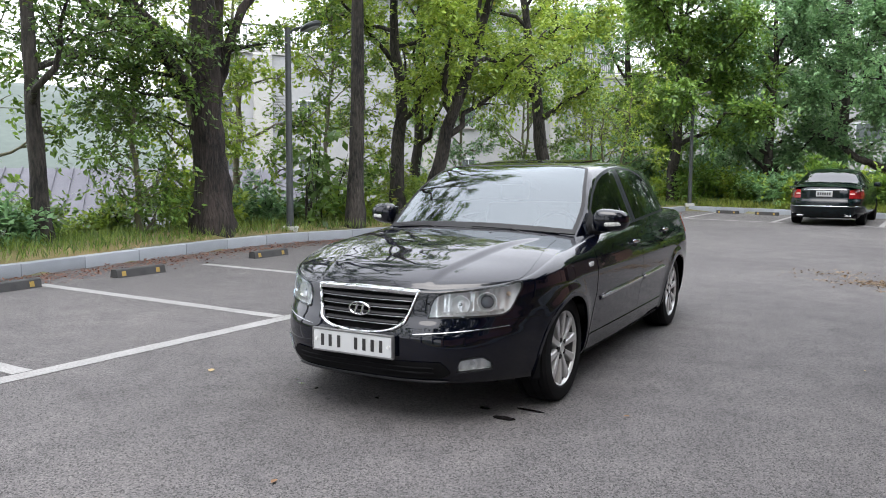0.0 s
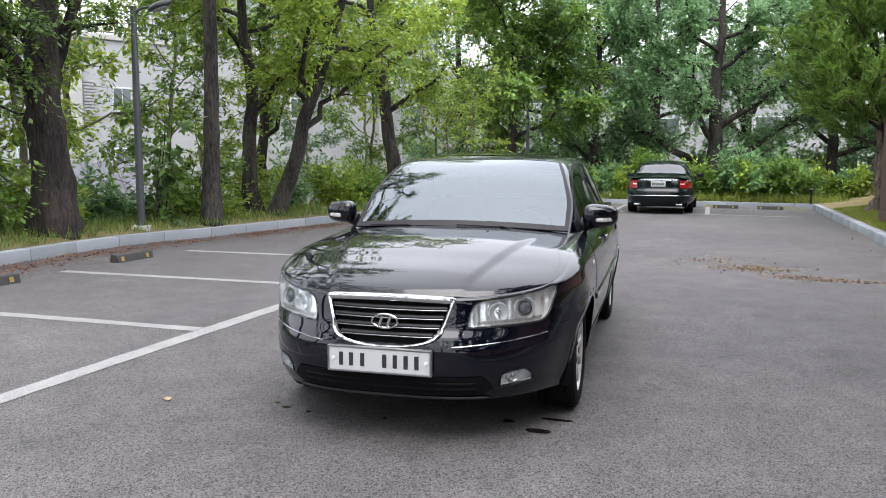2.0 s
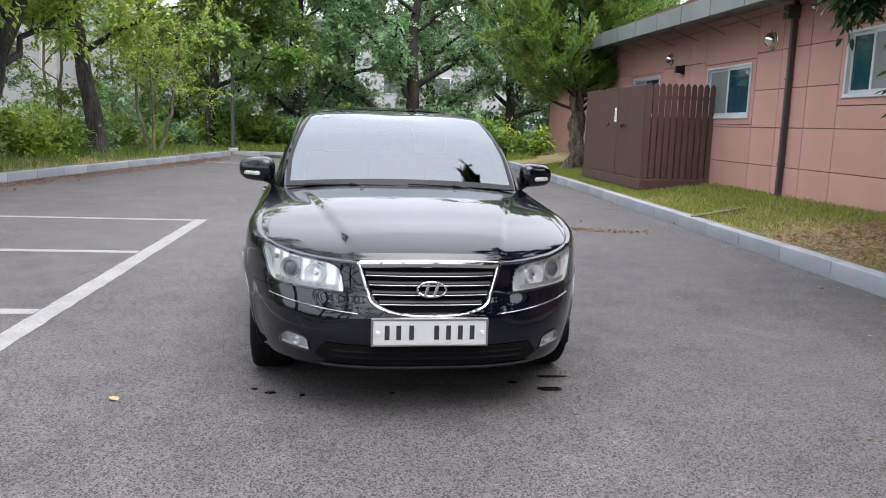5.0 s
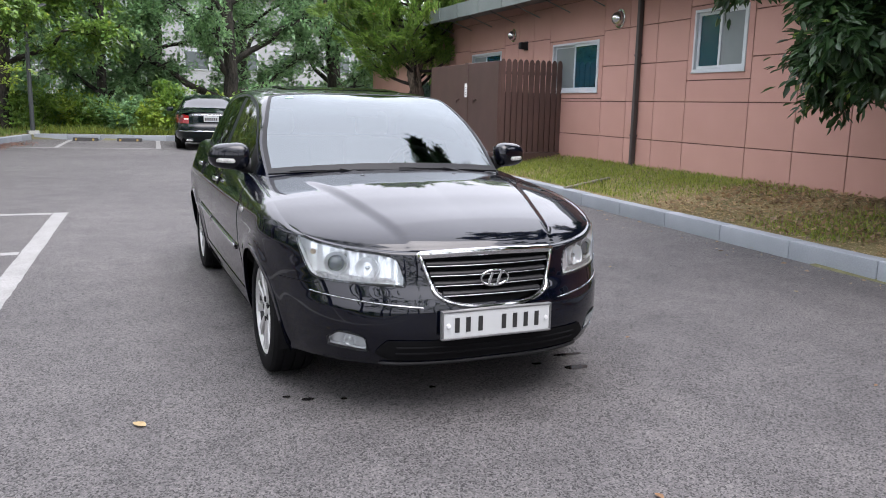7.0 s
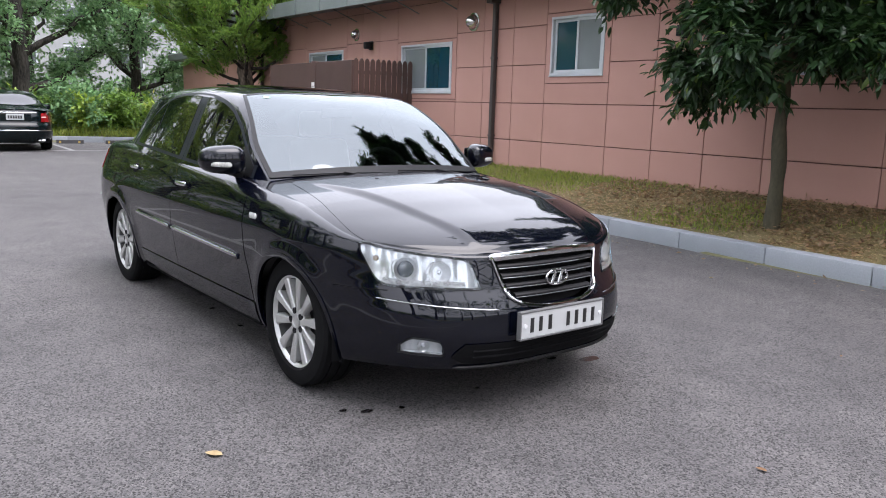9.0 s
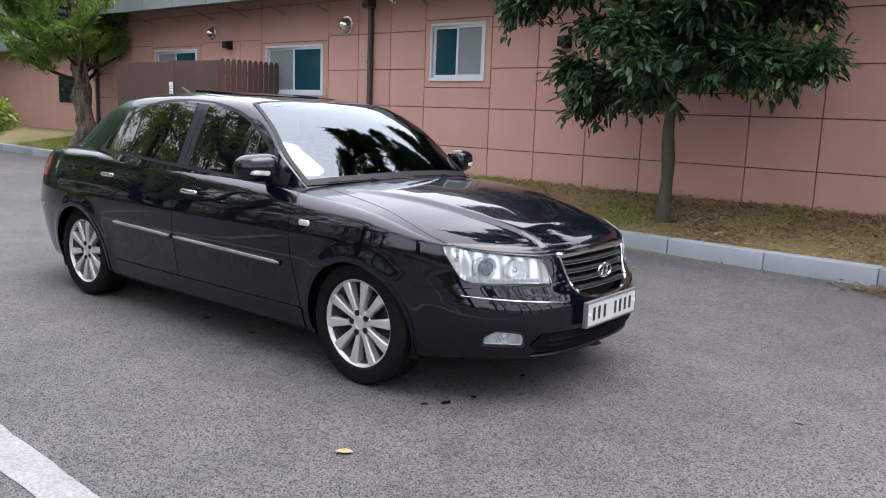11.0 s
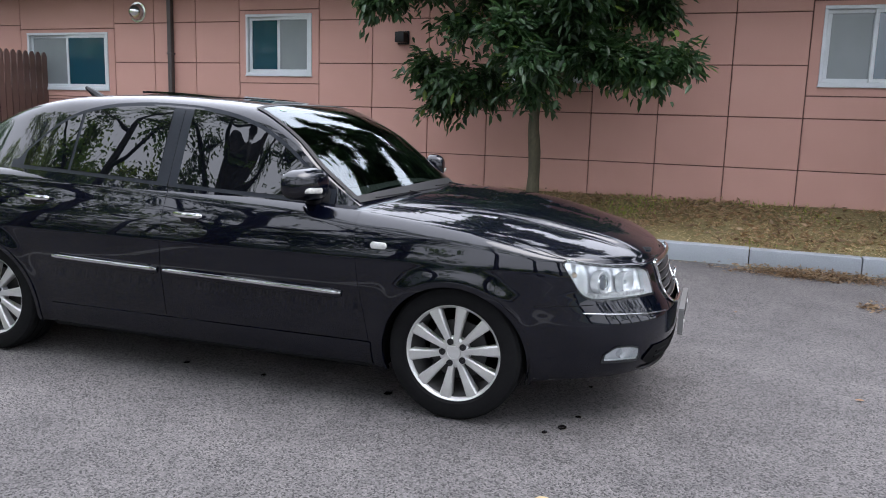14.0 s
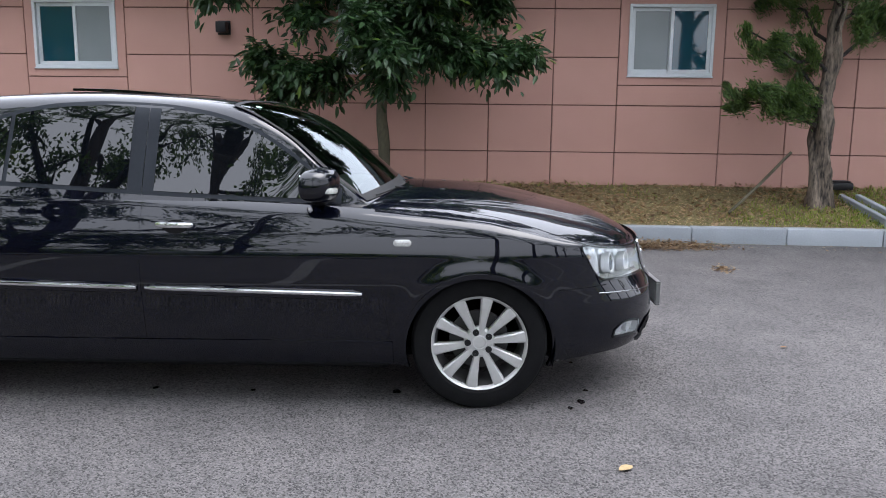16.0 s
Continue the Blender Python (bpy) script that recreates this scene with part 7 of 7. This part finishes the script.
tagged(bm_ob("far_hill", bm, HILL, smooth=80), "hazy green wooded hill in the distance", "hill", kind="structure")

# ---- small things on the ground ----
def fallen_leaf(x, y, rz, s, mat):
    FL_ME = bpy.data.meshes.new("fallen_leaf")
    ob = tagged(new("fallen_leaf", FL_ME), "yellowed fallen leaf lying on the asphalt", "leaf", group="fallen leaves")
    bm = bmesh.new()
    pts = [(0, -0.5), (0.22, -0.28), (0.30, 0.0), (0.2, 0.3), (0.0, 0.55), (-0.2, 0.3), (-0.30, 0.0), (-0.22, -0.28)]
    c = bm.verts.new((0, 0, 0.006))
    r = [bm.verts.new((s * px, s * py, 0.008 + 0.012 * abs(px))) for px, py in pts]
    for k in range(8):
        bm.faces.new((c, r[k], r[(k + 1) % 8]))
    bm.to_mesh(FL_ME)
    bm.free()
    FL_ME.materials.append(mat)
    ob.matrix_world = pose(x, y, 0, 0, 0, rz)
    return ob


YELLOW_LEAF = surface("yellow_leaf", (0.23, 0.165, 0.075), (0.33, 0.25, 0.13), 20, 90, 0.8, 0.1, 60)
BROWN_LEAF = surface("brown_leaf", (0.10, 0.05, 0.025), (0.2, 0.11, 0.05), 20, 90, 0.8, 0.1, 60)
fallen_leaf(-4.09, 3.965, 40, 0.075, YELLOW_LEAF)
fallen_leaf(-2.35, 2.75, 10, 0.045, BROWN_LEAF)
for x, y in ((-1.35, 4.5), (-0.3, 6.4), (0.35, 8.1), (-5.9, 7.1), (-6.6, 9.2), (-2.9, 2.1), (-0.6, 3.4), (0.6, 5.2), (0.9, 3.1), (1.1, 6.6)):
    fallen_leaf(x, y, 37 * (x + y), random.uniform(0.02, 0.04), random.choice([YELLOW_LEAF, BROWN_LEAF]))

# oil drips under the car
WET = plain("wet_oil", (0.012, 0.011, 0.012), 0.12, 0.0, 0.5)
for x, y, sx, sy in ((-1.92, 4.11, 0.07, 0.035), (-1.86, 4.32, 0.09, 0.02), (-2.10, 4.22, 0.03, 0.015), (-3.36, 4.06, 0.03, 0.02), (-3.45, 4.12, 0.02, 0.012), (-3.2, 4.02, 0.015, 0.015), (-2.75, 4.05, 0.015, 0.01), (-3.30, 4.96, 0.035, 0.02), (-3.35, 6.16, 0.02, 0.015), (-3.34, 5.67, 0.018, 0.012)):
    bm = bmesh.new()
    n = 16
    ring = [bm.verts.new((x + sx * math.cos(2 * math.pi * k / n) * (1 + 0.3 * noise.noise((k * 0.9, x, y))), y + sy * math.sin(2 * math.pi * k / n) * (1 + 0.4 * noise.noise((k * 0.7, y, x))), 0.003)) for k in range(n)]
    bm.faces.new(ring)
    tagged(bm_ob("oil_spot", bm, WET), "small dark wet oil spot on the asphalt", "stain", group="oil spots", kind="structure")


def litter(name, label, cx, cy, rx, ry, n, seed, mats, high=0.008):
    """Heaps of broken dry leaves and needles."""
    rng = np.random.default_rng(seed)
    c = np.stack([cx + rng.normal(0, rx, n), cy + rng.normal(0, ry, n), np.abs(rng.normal(0.006, high, n))], -1)
    d = rng.normal(0, 1, (n, 3)) * np.array([1, 1, 0.2])
    nn = rng.normal(0, 0.4, (n, 3)) + np.array([0, 0, 1])
    L = rng.uniform(0.02, 0.06, n)
    return tagged(leaf_mesh(name, c, d, nn, L, L * rng.uniform(0.2, 0.6, n), mats), label, "leaf litter", kind="stuff")


LITTER = leaf_material("dry_litter", (0.07, 0.047, 0.027), (0.18, 0.122, 0.065), (0.24, 0.17, 0.08))
RED_LITTER = leaf_material("reddish_litter", (0.07, 0.028, 0.016), (0.17, 0.075, 0.04), (0.24, 0.15, 0.07))
litter("leaf_litter", "dry brown leaf litter on the asphalt", -0.5, 11.4, 0.30, 0.16, 800, 80, LITTER)
litter("leaf_litter", "dry brown leaf litter on the asphalt", 0.0, 10.7, 0.22, 0.10, 420, 81, LITTER)
litter("leaf_litter", "dry brown leaf litter on the asphalt", 0.5, 10.5, 0.28, 0.08, 380, 82, LITTER)
litter("leaf_litter", "dry brown leaf litter on the asphalt", -1.1, 12.2, 0.35, 0.25, 260, 83, LITTER)
litter("leaf_litter", "dry needles heaped against the kerb", 1.30, 2.78, 0.11, 0.30, 3600, 84, LITTER, 0.022)
litter("leaf_litter", "dry brown leaf litter on the asphalt", 0.1, 2.42, 0.08, 0.05, 120, 85, LITTER)
for i in range(12):
    y = 4 + i * 2.0
    litter("leaf_litter", "reddish leaf litter along the bank kerb", kerb_left_x(y) + 0.30, y, 0.28, 0.7, 1300, 90 + i, RED_LITTER)
for i in range(7):
    litter("leaf_litter", "scattered leaf litter along the lawn kerb", kerb_right_x(1 + 2.6 * i) - 0.18, 1 + 2.6 * i, 0.12, 0.8, 60, 110 + i, LITTER)

# things on the lawn by the small juniper
ob = thing("stake", 2.5, 1.15, 0.3, label="weathered wooden stake propping the small juniper", category="stake")
part("pole", tube(bmesh.new(), [(-0.25, 0.62, -0.05), (-0.10, 0.24, 0.28), (0.06, -0.14, 0.64)], [0.02, 0.018, 0.018], 8), BARK_OLIVE, ob)
for k, y in enumerate((0.02, 0.22)):
    ob = tagged(bm_ob("edging_stone", boxbm(0, 1.25, -0.035, 0.035, -0.08, 0.07, 0.012, 2), KERB), "low grey concrete edging strip in the lawn", "edging", group="edging strips")
    ob.matrix_world = pose(1.78, y - 0.02, 0.2, 0, -7, 0)
ob = thing("ground_box", 3.38, 0.12, 0.44, label="black plastic box on the lawn by the wall", category="box")
part("case", boxbm(-0.12, 0.12, -0.18, 0.18, 0.0, 0.1, 0.03, 2), BLACK_PLASTIC, ob)
part("lid", boxbm(-0.10, 0.10, -0.15, 0.15, 0.1, 0.115, 0.008), BLACK_PLASTIC, ob)
ob = thing("drain_strip", 1.75, 11.0, 0.15, 12, label="thin pale strip of edging lying in the lawn", category="edging")
part("bar", boxbm(0, 0.9, -0.03, 0.03, 0.0, 0.04, 0.008), BARK_PALE, ob)
ob.rotation_euler = (0, radians(-8), radians(12))
ob = thing("path_light", 1.95, 27.2, 0.15, label="small black bollard light on the kerb corner", category="garden light")
part("post", tube(bmesh.new(), [(0, 0, 0), (0, 0, 0.42)], [0.03, 0.03], 8), BLACK_PLASTIC, ob)
part("cap", lathe(bmesh.new(), [(0.42, 0.0005), (0.42, 0.09), (0.46, 0.10), (0.50, 0.06), (0.52, 0.0005)], axis="z", sides=16), BLACK_PLASTIC, ob)
